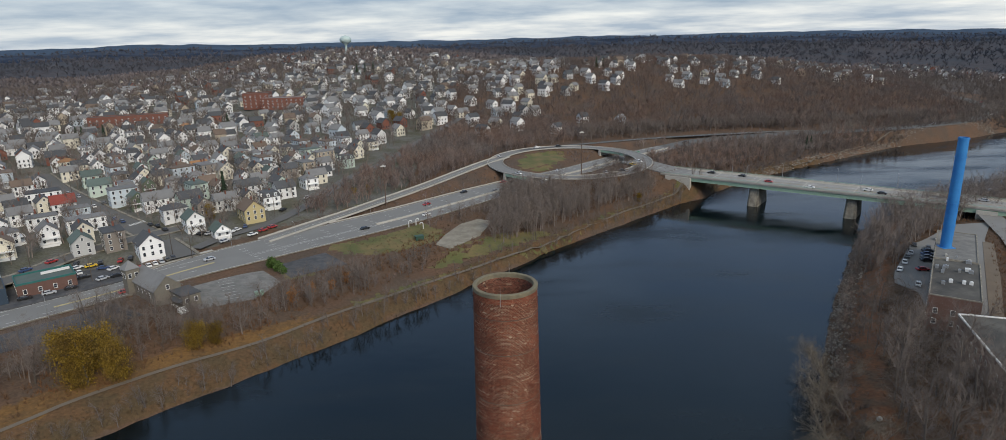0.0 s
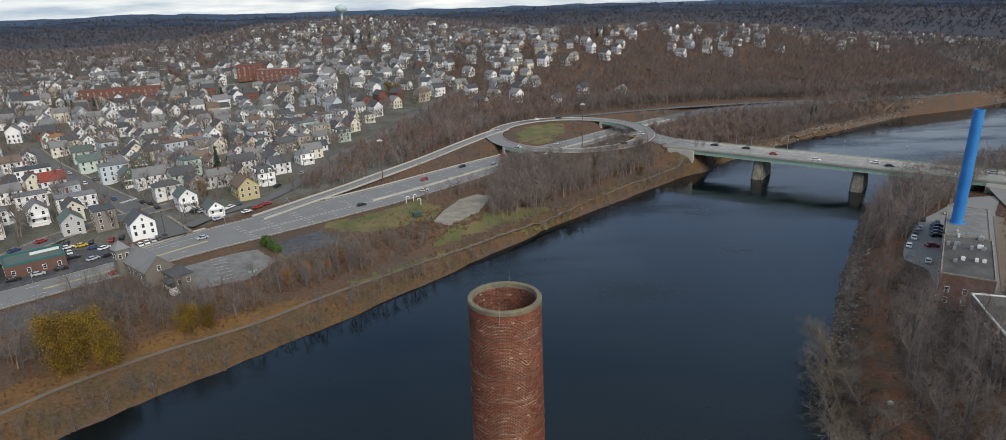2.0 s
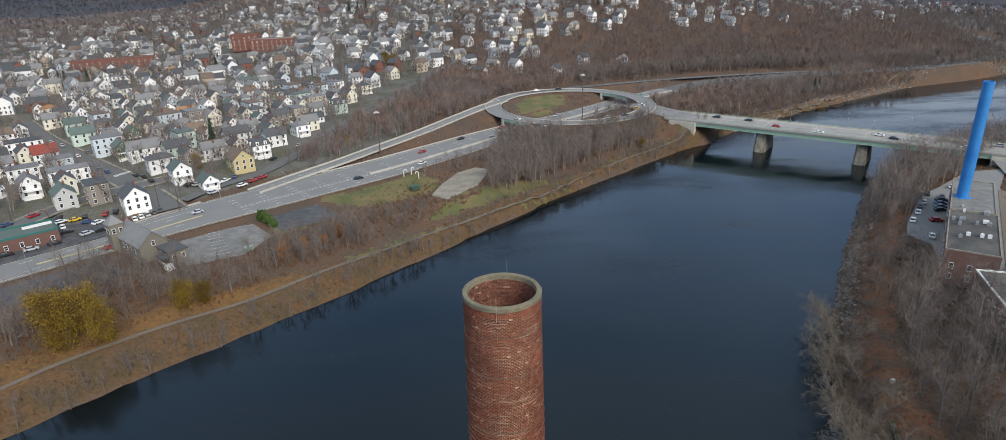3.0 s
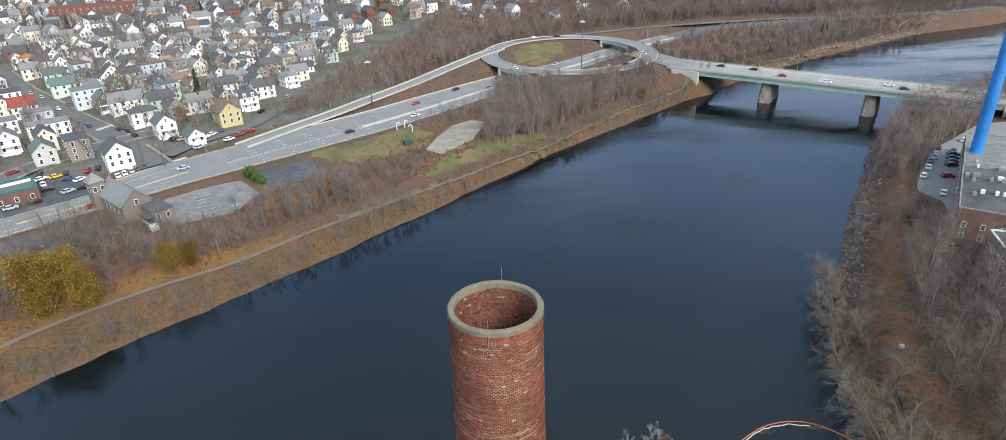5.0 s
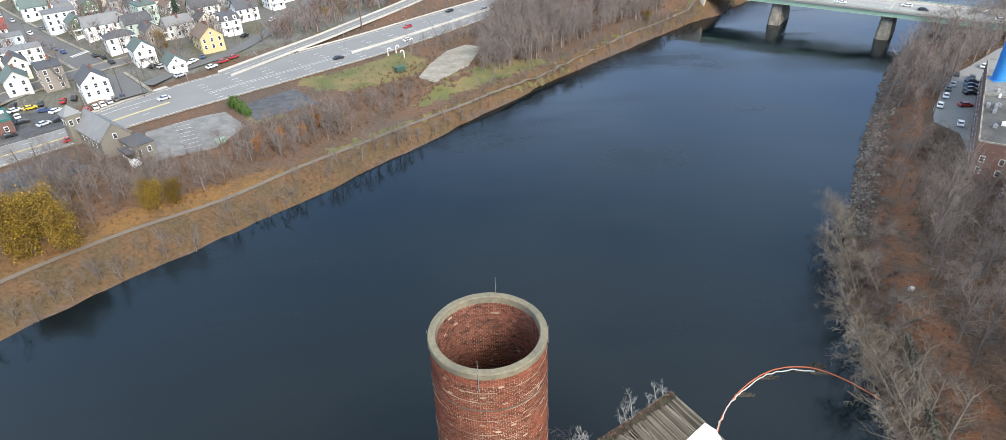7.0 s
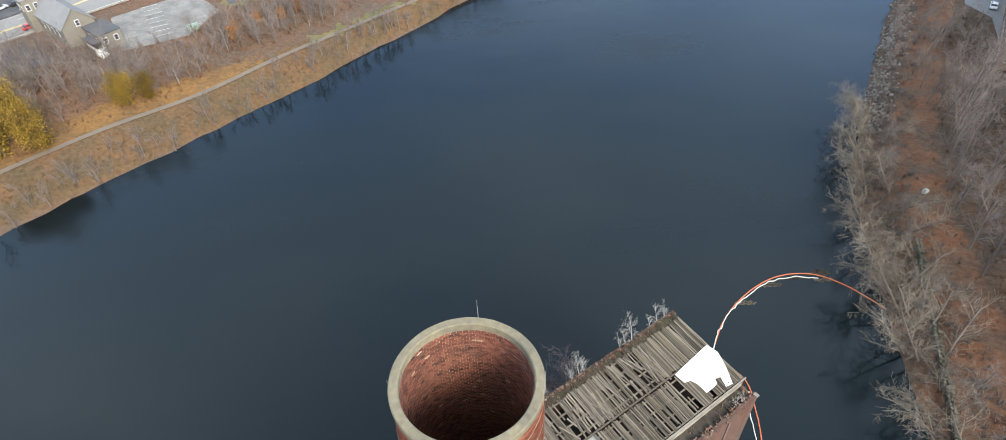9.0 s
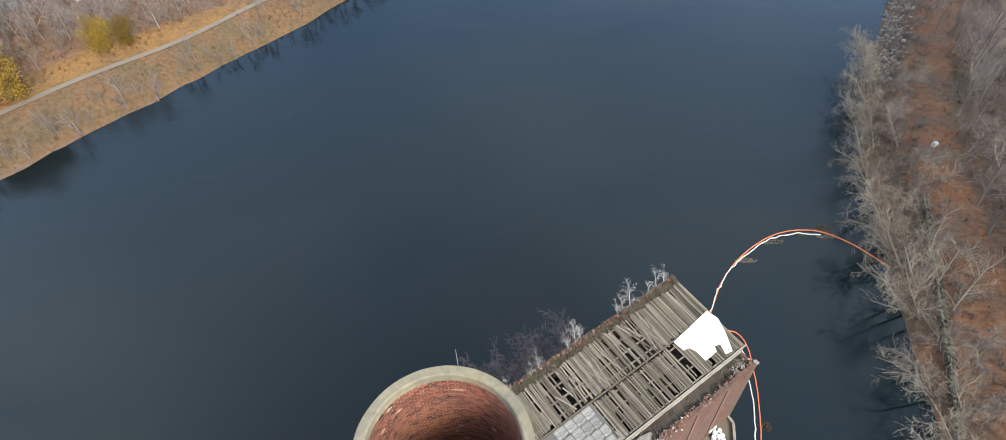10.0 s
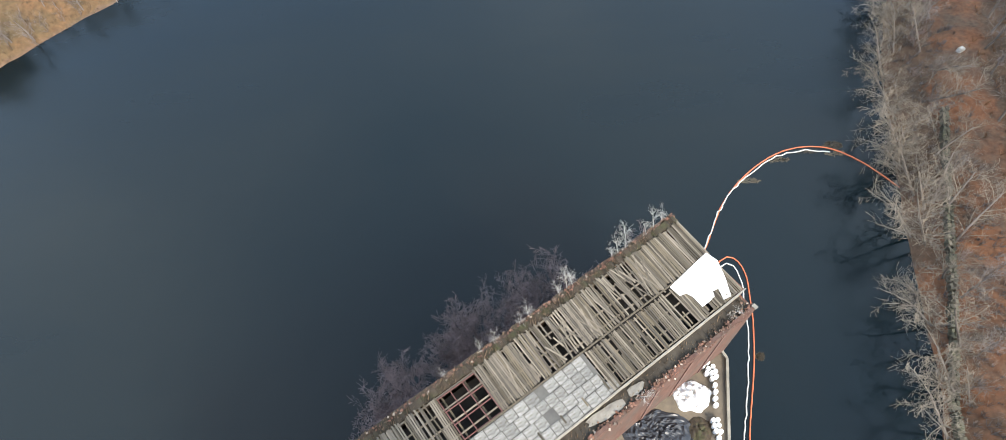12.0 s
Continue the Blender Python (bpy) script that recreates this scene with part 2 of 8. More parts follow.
# twig colour with the haze over the ridges mixed in
M["far_twig"] = mat("hazed_twigs", (0.098, 0.092, 0.102), 0.95, 0.3, 0.3, 0.01, 0.0, spec=0.0, island=0.2, second=(0.066, 0.072, 0.086), second_scale=0.004)
M["leaf_brush"] = mat("dead_leaf_brush", (0.165, 0.078, 0.034), 0.95, 0.3, 1.0, 0.06, 0.0, island=0.4, second=(0.112, 0.07, 0.042), second_scale=0.05)
M["birch"] = mat("white_birch_bark", (0.34, 0.315, 0.28), 0.9, 0.2, 3.0, 0.3, 0.1)
M["twig_red"] = mat("reddish_twigs", (0.182, 0.122, 0.098), 0.95, 0.25, 1.0, 0.06, 0.0, island=0.3, per_object=0.25, second=(0.15, 0.128, 0.12), second_scale=0.03)
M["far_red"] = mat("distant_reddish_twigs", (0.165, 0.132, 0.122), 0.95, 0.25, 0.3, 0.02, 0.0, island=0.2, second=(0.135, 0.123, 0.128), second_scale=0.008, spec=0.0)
M["leaf_yellow"] = mat("yellow_leaves", (0.265, 0.175, 0.028), 0.85, 0.3, 2.0, 0.2, 0.0, island=0.6, spec=0.1, second=(0.14, 0.092, 0.03), second_scale=0.2)
M["leaf_orange"] = mat("orange_leaves", (0.24, 0.10, 0.025), 0.85, 0.3, 2.0, 0.2, 0.0, island=0.35)
M["leaf_green"] = mat("green_leaves", (0.055, 0.10, 0.02), 0.8, 0.3, 2.0, 0.2, 0.0, island=0.35)
M["needles"] = mat("pine_needles", (0.022, 0.042, 0.022), 0.85, 0.3, 2.0, 0.2, 0.0, island=0.35)
M["far_woods"] = mat("far_bare_woods", (0.095, 0.075, 0.066), 0.95, 0.45, 0.14, 0.02, 0.0, second=(0.075, 0.066, 0.064), second_scale=0.03, fine_detail=8.0)
M["asphalt_far"] = mat("old_asphalt", (0.105, 0.104, 0.10), 0.9, 0.16, 2.0, 0.08, 0.15)
# haze is painted into the hill colours, bluer from ridge to ridge
M["hills_near"] = mat("hazed_hills", (0.088, 0.085, 0.094), 1.0, 0.5, 0.11, 0.012, 0.0, spec=0.0, fine_detail=8.0, second=(0.058, 0.064, 0.076), second_scale=0.012)
M["hills_mid"] = mat("hazed_hills_blue", (0.060, 0.074, 0.102), 1.0, 0.45, 0.08, 0.008, 0.0, spec=0.0, fine_detail=8.0, second=(0.026, 0.038, 0.062), second_scale=0.007)
M["hills_far"] = mat("hazed_hills_far", (0.060, 0.088, 0.13), 1.0, 0.3, 0.012, 0.003, 0.0, spec=0.0)
M["glass"] = mat("window_glass", (0.03, 0.035, 0.045), 0.12, 0.1, 1.0, 0.2, 0.0, spec=0.6)
M["trim"] = mat("white_trim", (0.72, 0.72, 0.70), 0.7, 0.1, 3.0, 0.5, 0.0)
M["brick_red"] = mat("red_brickwork", (0.165, 0.07, 0.052), 0.9, 0.25, 3.0, 0.2, 0.2)
M["brick_brown"] = mat("brown_brickwork", (0.13, 0.072, 0.058), 0.9, 0.25, 3.0, 0.2, 0.2)
M["tar"] = mat("tar_roof", (0.055, 0.053, 0.05), 0.95, 0.35, 1.2, 0.1, 0.2, second=(0.095, 0.09, 0.08), second_scale=0.12)
M["wood"] = mat("weathered_boards", (0.125, 0.105, 0.08), 0.9, 0.5, 5.0, 0.6, 0.4, per_object=0.5, island=0.3, stretch=(7.0, 0.5, 1.0))
M["wood_brown"] = mat("mossy_boards", (0.085, 0.069, 0.047), 0.92, 0.5, 5.0, 0.6, 0.4, per_object=0.5, island=0.3, stretch=(7.0, 0.5, 1.0))
# near-black colour that stands for unlit depth in the flue and the mill
M["dark"] = mat("shade_black", (0.02, 0.018, 0.016), 1.0, 0.2, 1.0, 0.3, 0.0)
M["slate"] = mat("pale_felt_roofing", (0.20, 0.194, 0.18), 0.85, 0.8, 5.0, 1.2, 0.3, per_object=0.2, stretch=(1.2, 2.2, 1.0), second=(0.085, 0.077, 0.063), second_scale=2.6, contrast=0.53, spec=0.2)
M["tarp_white"] = mat("white_sheeting", (0.66, 0.66, 0.65), 0.5, 0.06, 2.0, 0.4, 0.1)
M["tarp_black"] = mat("black_sheeting", (0.03, 0.032, 0.037), 0.35, 0.3, 2.0, 0.5, 0.4)
M["moss"] = mat("moss_and_soil", (0.040, 0.029, 0.019), 0.95, 0.6, 3.0, 0.5, 0.5, second=(0.040, 0.042, 0.016), second_scale=0.9, contrast=0.6)
M["red_steel"] = mat("red_primer_steel", (0.10, 0.042, 0.035), 0.7, 0.25, 4.0, 0.6, 0.1)
M["boom"] = mat("orange_float", (0.48, 0.12, 0.05), 0.6, 0.15, 3.0, 0.5, 0.0)
M["boom_white"] = mat("white_float", (0.50, 0.48, 0.44), 0.7, 0.12, 3.0, 0.5, 0.0)
M["barrel"] = mat("white_plastic_drum", (0.75, 0.75, 0.73), 0.5, 0.1, 3.0, 0.5, 0.0)
M["tyre"] = mat("rubber", (0.02, 0.02, 0.02), 0.8, 0.1, 3.0, 0.5, 0.0)
M["sedge"] = mat("dry_reeds", (0.118, 0.08, 0.048), 0.95, 0.3, 2.0, 0.2, 0.0, island=0.3)
M["stone"] = mat("riprap_stone", (0.17, 0.148, 0.125), 0.95, 0.25, 3.0, 0.3, 0.3, island=0.35)
M["dark_green"] = mat("dark_green_paint", (0.03, 0.075, 0.055), 0.6, 0.15, 2.0, 0.3, 0.05)
M["mossy_stone"] = mat("mossy_stone", (0.10, 0.088, 0.066), 0.95, 0.4, 3.0, 0.3, 0.4, island=0.4, second=(0.062, 0.062, 0.04), second_scale=0.6)
M["tank"] = mat("pale_green_tank", (0.42, 0.53, 0.52), 0.5, 0.08, 0.5, 0.1, 0.0)

HOUSE_PAINT = {
    "white": (0.74, 0.74, 0.73), "cream": (0.64, 0.60, 0.49), "grey": (0.44, 0.44, 0.43), "pale_blue": (0.45, 0.51, 0.55),
    "tan": (0.40, 0.34, 0.26), "yellow": (0.46, 0.38, 0.20), "green": (0.10, 0.14, 0.09), "taupe": (0.24, 0.21, 0.18), "brick": (0.20, 0.075, 0.05),
    "mint": (0.46, 0.55, 0.48)}
for _k, _c in HOUSE_PAINT.items():
    M["wall_" + _k] = mat(_k + "_clapboard", _c, 0.75, 0.12, 2.5, 0.25, 0.25, stretch=(0.3, 0.3, 9.0), per_object=0.1)
ROOF_COL = {"charcoal": (0.072, 0.075, 0.08), "grey": (0.175, 0.175, 0.175), "brown": (0.15, 0.11, 0.085), "red": (0.26, 0.06, 0.045),
            "slate_green": (0.09, 0.12, 0.11), "rust": (0.28, 0.15, 0.075)}
for _k, _c in ROOF_COL.items():
    M["roof_" + _k] = mat(_k + "_shingles", _c, 0.9, 0.2, 4.0, 0.25, 0.3, per_object=0.15)


def water_material():
    m = bpy.data.materials.new("river_water")
    m.use_nodes = True
    n, l = m.node_tree.nodes, m.node_tree.links
    p = n["Principled BSDF"]
    p.inputs["Base Color"].default_value = (0.0028, 0.0064, 0.0082, 1)
    p.inputs["IOR"].default_value = 1.33
    p.inputs["Specular IOR Level"].default_value = 0.5
    p.inputs["Specular Tint"].default_value = (0.92, 0.96, 1.0, 1)
    tc = n.new("ShaderNodeTexCoord")
    # long wind-ruffled patches between smooth reaches
    mp = n.new("ShaderNodeMapping")
    mp.inputs["Rotation"].default_value = (0, 0, radians(-42))
    mp.inputs["Scale"].default_value = (0.011, 0.03, 1)
    l.new(tc.outputs["Object"], mp.inputs["Vector"])
    wind = n.new("ShaderNodeTexNoise")
    wind.inputs["Scale"].default_value, wind.inputs["Detail"].default_value, wind.inputs["Roughness"].default_value = 1.0, 6.0, 0.62
    l.new(mp.outputs["Vector"], wind.inputs["Vector"])
    ruff = n.new("ShaderNodeMapRange")
    ruff.inputs["From Min"].default_value, ruff.inputs["From Max"].default_value = 0.42, 0.66
    ruff.inputs["To Min"].default_value, ruff.inputs["To Max"].default_value = 0.05, 0.34
    l.new(wind.outputs["Fac"], ruff.inputs["Value"])
    l.new(ruff.outputs["Result"], p.inputs["Roughness"])
    prev = None
    for scale, dist, strength in ((0.02, 1.2, 0.10), (0.22, 0.25, 0.16), (1.3, 0.05, 0.20)):
        t = n.new("ShaderNodeTexNoise")
        t.inputs["Scale"].default_value = scale
        t.inputs["Detail"].default_value = 5.0
        l.new(tc.outputs["Object"], t.inputs["Vector"])
        b = n.new("ShaderNodeBump")
        b.inputs["Strength"].default_value = strength
        b.inputs["Distance"].default_value = dist
        l.new(t.outputs["Fac"], b.inputs["Height"])
        if prev:
            l.new(prev, b.inputs["Normal"])
        prev = b.outputs["Normal"]
    l.new(prev, p.inputs["Normal"])
    return m


M["water"] = water_material()
M["teal"] = mat("teal_fascia", (0.02, 0.12, 0.11), 0.6, 0.12, 2.0, 0.3, 0.05)
M["navy"] = mat("dark_blue_siding", (0.03, 0.05, 0.075), 0.7, 0.15, 2.0, 0.3, 0.1)
M["sign_green"] = mat("green_sign", (0.01, 0.19, 0.09), 0.5, 0.08, 2.0, 0.4, 0.0)

# ---- mesh helpers ----
def mesh_from(name, verts, faces, mats, idx=None, smooth=False):
    me = bpy.data.meshes.new(name)
    me.from_pydata([tuple(v) for v in verts], [], faces)
    for m in mats:
        me.materials.append(m)
    if idx is not None:
        me.polygons.foreach_set("material_index", idx)
    if smooth:
        me.polygons.foreach_set("use_smooth", [True] * len(me.polygons))
    me.update()
    return me


def solid(name, verts, faces, material, parent=None, label="", smooth=False, idx=None):
    """One mesh object, under a thing when parent is given."""
    mats = material if isinstance(material, (list, tuple)) else [material]
    ob = new(name, mesh_from(name, verts, faces, mats, idx, smooth))
    if parent is not None:
        ob.parent = parent
    if label:
        ob["label"] = label
    return ob


def bm_object(name, bm, material, parent=None, label=""):
    me = bpy.data.meshes.new(name)
    bm.to_mesh(me)
    bm.free()
    for m in material if isinstance(material, (list, tuple)) else [material]:
        me.materials.append(m)
    ob = new(name, me)
    if parent is not None:
        ob.parent = parent
    if label:
        ob["label"] = label
    return ob


def part(name, bm, material, parent, label=""):
    return bm_object(name, bm, material, parent, label)


def add_box(bm, cx, cy, cz, sx, sy, sz, rz=0.0, mi=0, top=1.0):
    """A box about its centre; top: how much its top narrows."""
    c, s = math.cos(rz), math.sin(rz)
    vs = []
    for dz in (-0.5, 0.5):
        k = top if dz > 0 else 1.0
        for dx, dy in ((-0.5, -0.5), (0.5, -0.5), (0.5, 0.5), (-0.5, 0.5)):
            x, y = dx * sx * k, dy * sy * k
            vs.append(bm.verts.new((cx + x * c - y * s, cy + x * s + y * c, cz + dz * sz)))
    for f in ((3, 2, 1, 0), (4, 5, 6, 7), (0, 1, 5, 4), (1, 2, 6, 5), (2, 3, 7, 6), (3, 0, 4, 7)):
        bm.faces.new([vs[i] for i in f]).material_index = mi
    return vs


def box_bm(*boxes):
    bm = bmesh.new()
    for b in boxes:
        add_box(bm, *b)
    return bm


def add_tube(bm, a, b, r0, r1, sides=6, mi=0, caps=True):
    a, b = Vector(a), Vector(b)
    d = (b - a).normalized()
    u = d.orthogonal().normalized()
    v = d.cross(u)
    rings = []
    for p, r in ((a, r0), (b, r1)):
        rings.append([bm.verts.new(p + u * (r * math.cos(2 * math.pi * i / sides)) + v * (r * math.sin(2 * math.pi * i / sides))) for i in range(sides)])
    for i in range(sides):
        j = (i + 1) % sides
        bm.faces.new((rings[0][i], rings[0][j], rings[1][j], rings[1][i])).material_index = mi
    if caps:
        bm.faces.new(rings[0][::-1]).material_index = mi
        bm.faces.new(rings[1]).material_index = mi


def empty(name, m=None):
    ob = new(name)
    ob.empty_display_size = 0.5
    if m is not None:
        ob.matrix_world = m
    return ob


# ---- the plan: banks, island, roads ----
LEFT = [(-420, -520), (-300, -190), (-205, -35), (-160, 28), (-128, 62), (-103.6, 92.2), (-79.9, 116.8), (-53.4, 145.2), (-19.1, 184.5), (14.1, 224), (72, 282.5),
        (142.5, 349), (201, 397), (246, 428), (356, 497), (440, 530), (540, 585), (640, 690), (750, 860), (880, 1100), (1000, 1500), (1150, 2300)]
RIGHT = [(20, -520), (38, -120), (52, -40), (56.5, 0), (61.5, 20), (66.3, 44), (69.5, 62), (76, 90), (87, 115), (103.5, 144), (115.5, 165), (130, 187), (161, 235), (193, 269), (228, 289), (292, 322),
         (420, 380), (600, 455), (740, 610), (850, 800), (970, 1050), (1100, 1480), (1280, 2300)]
ISLAND = [(-35, 4.0), (21.5, 42.4), (30.5, 31.5), (32, 30), (30, 20), (26, -10), (18, -60), (-2, -120), (-30, -120)]


def seg_dist(px, py, line, closed=False):
    best = np.full(px.shape, 1e9)
    pts = list(line) + ([line[0]] if closed else [])
    for (ax, ay), (bx, by) in zip(pts[:-1], pts[1:]):
        dx, dy = bx - ax, by - ay
        t = np.clip(((px - ax) * dx + (py - ay) * dy) / (dx * dx + dy * dy), 0, 1)
        best = np.minimum(best, np.hypot(px - ax - t * dx, py - ay - t * dy))
    return best


def in_poly(px, py, poly):
    inside = np.zeros(px.shape, bool)
    for (ax, ay), (bx, by) in zip(poly, poly[1:] + poly[:1]):
        if ay == by:
            continue
        cross = ((ay > py) != (by > py)) & (px < (bx - ax) * (py - ay) / (by - ay) + ax)
        inside ^= cross
    return inside


def smooth_line(pts, step=4.0):
    """A rounded line through the points (Catmull-Rom), sampled evenly."""
    p = [np.array(q, float) for q in pts]
    p = [2 * p[0] - p[1]] + p + [2 * p[-1] - p[-2]]
    out = []
    for i in range(1, len(p) - 2):
        n = max(2, int(np.linalg.norm(p[i + 1] - p[i]) / step))
        for k in range(n):
            t = k / n
            out.append(0.5 * ((2 * p[i]) + (p[i + 1] - p[i - 1]) * t + (2 * p[i - 1] - 5 * p[i] + 4 * p[i + 1] - p[i + 2]) * t * t + (3 * p[i] - p[i - 1] - 3 * p[i + 1] + p[i + 2]) * t ** 3))
    out.append(p[-2])
    return out


LEFT_S = [tuple(q) for q in smooth_line(LEFT, 9)]
RIGHT_S = [tuple(q) for q in smooth_line(RIGHT, 9)]
RIVER = LEFT_S + RIGHT_S[::-1]
PATH_LINE = [(-440, -480), (-320, -170), (-226, -30), (-184, 22), (-152, 58), (-124.1, 89.3), (-113.5, 104.0), (-96.9, 119.6), (-78.4, 134.9), (-62.7, 150.6), (-44.5, 168.9), (-16.5, 196.0), (17.5, 230.5),
             (66.0, 283.5), (96.4, 314), (128, 345), (162, 374), (217, 409), (318, 484), (406, 527), (470, 560), (520, 600)]
PATH_S = [tuple(q) for q in smooth_line(PATH_LINE, 6)]
BANK = [q for q in LEFT_S if q[0] < 530] + PATH_S[::-1]


# roads: points (x, y, z), width
HIGHWAY = [(-330, -20, 9, 18), (-240, 66, 9, 18), (-190, 120, 9, 18), (-158.5, 154.3, 9, 18), (-141.5, 172, 9, 18.5), (-127, 190.5, 9.2, 24), (-109.5, 209, 9.3, 28), (-80, 236, 9.4, 29),
           (-55.8, 258.5, 9.5, 29), (-28.5, 288.6, 9.5, 28), (-8, 312, 9.5, 26), (20, 341, 9.5, 23), (47, 367, 9.5, 20), (75, 397, 9.7, 19), (108, 428, 10, 18), (138, 451, 10.8, 18), (163, 467, 11.2, 19),
           (220, 481, 11.8, 18), (270, 487, 12, 15), (330, 498, 12, 14), (398, 523, 12, 13), (450, 561, 12, 13), (486, 600, 12, 13), (520, 660, 12, 13), (560, 800, 13, 13)]    # x, y, z, width
HW_W = 28.0
ROADS = [
    # name, line, width, material
    ("ramp", [(-108, 226, 9.45), (-92.5, 249, 9.9), (-79, 266, 10.8), (-67, 283.5, 11.6), (-54.5, 302, 12.3), (-42.5, 321, 13), (-26.5, 349, 14), (-11, 374, 15), (0, 390, 15.2)], 7.5, "asphalt"),
    ("ramp", [(10, 417, 15.2), (55, 436.5, 15), (110, 462, 14), (167, 481.5, 13), (226, 494, 12.4), (262, 496, 12.1)], 6.5, "asphalt_far"),
    ("street", [(-133, 204, 10.2), (-146, 217, 11.2), (-170, 239.5, 12.4), (-203, 267, 13.8), (-235, 296, 14.6), (-262, 321, 15.3), (-302, 363, 16)], 10.0, "street"),
    ("street", [(-225, 135, 10.5), (-187, 175, 11.5), (-179, 200, 12), (-167, 222, 12.3), (-150, 240, 12.8)], 8.0, "street"),
    ("street", [(-133, 214, 10.6), (-126, 230, 11), (-113, 246, 11.6), (-107, 263, 12), (-103, 281, 12.6), (-99, 301, 13.4), (-96, 331, 14.4), (-89, 352, 15.2), (-80, 378, 16), (-68, 440, 18), (-40, 540, 25)], 6.5, "street"),
]
RING_C, RING_Z = (42.0, 371.0), 15.2
RING_RX, RING_RY, RING_A = 48.5, 54.0, 0.0
RING = [(RING_C[0] + RING_RX * math.cos(a) * math.cos(RING_A) - RING_RY * math.sin(a) * math.sin(RING_A),
         RING_C[1] + RING_RX * math.cos(a) * math.sin(RING_A) + RING_RY * math.sin(a) * math.cos(RING_A)) for a in np.linspace(0, 2 * math.pi, 49)[:-1]]
APPROACH = [(80, 356, 14.8), (96, 342, 13.6), (106, 334, 13.0)]
BR_D = Vector((0.80, -0.60, 0))          # along the bridge, towards the right bank
BR_N = Vector((0.60, 0.80, 0))
BR_0 = Vector((112.0, 330.0, 0))           # deck centre at the abutment
def sstep(x, a, b):
    t = np.clip((x - a) / (b - a), 0, 1)
    return t * t * (3 - 2 * t)


def wave(x, y, k, ph):
    return np.sin(x * k + ph) * np.cos(y * k * 1.3 - ph) + 0.5 * np.sin(x * k * 2.3 + y * k * 1.7 + 2 * ph)


def base_height(x, y):
    dl, dr = seg_dist(x, y, LEFT_S), seg_dist(x, y, RIGHT_S)
    di = seg_dist(x, y, ISLAND, True)
    inside = in_poly(x, y, RIVER)
    isl = in_poly(x, y, ISLAND)
    left_side = dl <= dr
    dp = seg_dist(x, y, PATH_S)
    rise = dl / (dl + dp + 1e-6)
    zl = np.where(in_poly(x, y, BANK), 4.5 * np.minimum(1.0, 1.25 * rise), np.interp(dp, [0, 3, 18, 38, 68, 103, 290, 590, 1200, 4000], [4.5, 4.6, 6.3, 8.3, 9.6, 12.2, 17, 22, 30, 40]))
    zl = np.where((x > 525) | (y < -450), np.interp(dl, [0, 8, 14, 115, 600], [0, 3.5, 4.5, 12, 22]), zl)
    hill = (31 * np.exp(-((x - 90) / 330) ** 2 - ((y - 830) / 270) ** 2) + 20 * np.exp(-((x - 430) / 330) ** 2 - ((y - 1000) / 300) ** 2)
            + 48 * np.exp(-((x + 300) / 300) ** 2 - ((y - 1330) / 350) ** 2))
    zl = zl + hill * sstep(dl, 110, 420)
    zr = np.interp(dr, [0, 4, 8, 14, 30, 60, 150, 600, 3000], [0.0, 2.6, 4.2, 5.2, 6.5, 9, 11, 20, 40])
    z = np.where(left_side, zl, zr)
    water = np.minimum(dl, dr)
    z = np.where(inside, -np.minimum(water * 0.5, 3.0) - 0.05, z)
    z = np.where(isl & inside, np.minimum(di * 1.5, 1.6), np.where(inside, np.maximum(z, -np.minimum(np.maximum(di, 0) * 2.0, 3.0)), z))
    edge = np.exp(-(water / 4.5) ** 2) * (~isl)
    z = z + edge * (0.22 * wave(x, y, 0.37, 0.7) + 0.28 * wave(x, y, 0.83, 1.9))
    r = np.hypot(x, y)
    z = z + np.where(inside, 0, wave(x, y, 0.05, 1.0) * 0.35 + wave(x, y, 0.013, 0.3) * 1.4 * sstep(np.minimum(dl, dr), 60, 300))
    z = np.where(inside, z, z + wave(x, y, 0.004, 2.0) * 9 * sstep(r, 900, 2200))
    return z


HW_S = smooth_line(HIGHWAY, 6)
ROAD_S = [(n, smooth_line(l, 5), w, m) for n, l, w, m in ROADS]


FLATS = [
    # level ground for lots: outline, height
    ([(-103.8, 153.0), (-88, 161), (-84, 177), (-99.5, 194.5), (-119.5, 180)], 8.5),
    ([(-92.5, 194), (-81.5, 180.5), (-63.5, 194.5), (-76.5, 210)], 8.7),
    ([(-31, 219), (-24, 213), (-12, 231), (-7, 255), (-14, 259), (-22, 251), (-28, 234)], 8.0),
    ([(-168, 132), (-149, 147.5), (-138, 161), (-120, 149), (-132, 138), (-150, 122)], 8.7),
    ([(-182, 172), (-173, 190), (-150, 196), (-143, 181), (-164, 159), (-178, 147), (-190, 158)], 9.6),
    ([(133.5, 161), (138.7, 170.3), (148, 182), (162.4, 200), (171.4, 206), (197.8, 227), (216, 229), (196, 205), (178, 175), (160, 150), (142, 128), (130, 138), (136, 152)], 9.0),
    ([(104, 62), (125, 118), (160, 104), (140, 55)], 8.0),
]


def flatten(x, y, z, line, half, soft, drop=0.25):
    best, bz, bh = np.full(x.shape, 1e9), np.zeros(x.shape), np.full(x.shape, float(half))
    for a, b in zip(line[:-1], line[1:]):
        dx, dy = b[0] - a[0], b[1] - a[1]
        t = np.clip(((x - a[0]) * dx + (y - a[1]) * dy) / (dx * dx + dy * dy + 1e-9), 0, 1)
        d = np.hypot(x - a[0] - t * dx, y - a[1] - t * dy)
        near = d < best
        best = np.where(near, d, best)
        bz = np.where(near, a[2] + t * (b[2] - a[2]), bz)
        if len(a) > 3:
            bh = np.where(near, a[3] / 2 + 1.5, bh)
    w = 1 - sstep(best - bh, 0, soft)
    return z * (1 - w) + (bz - drop) * w


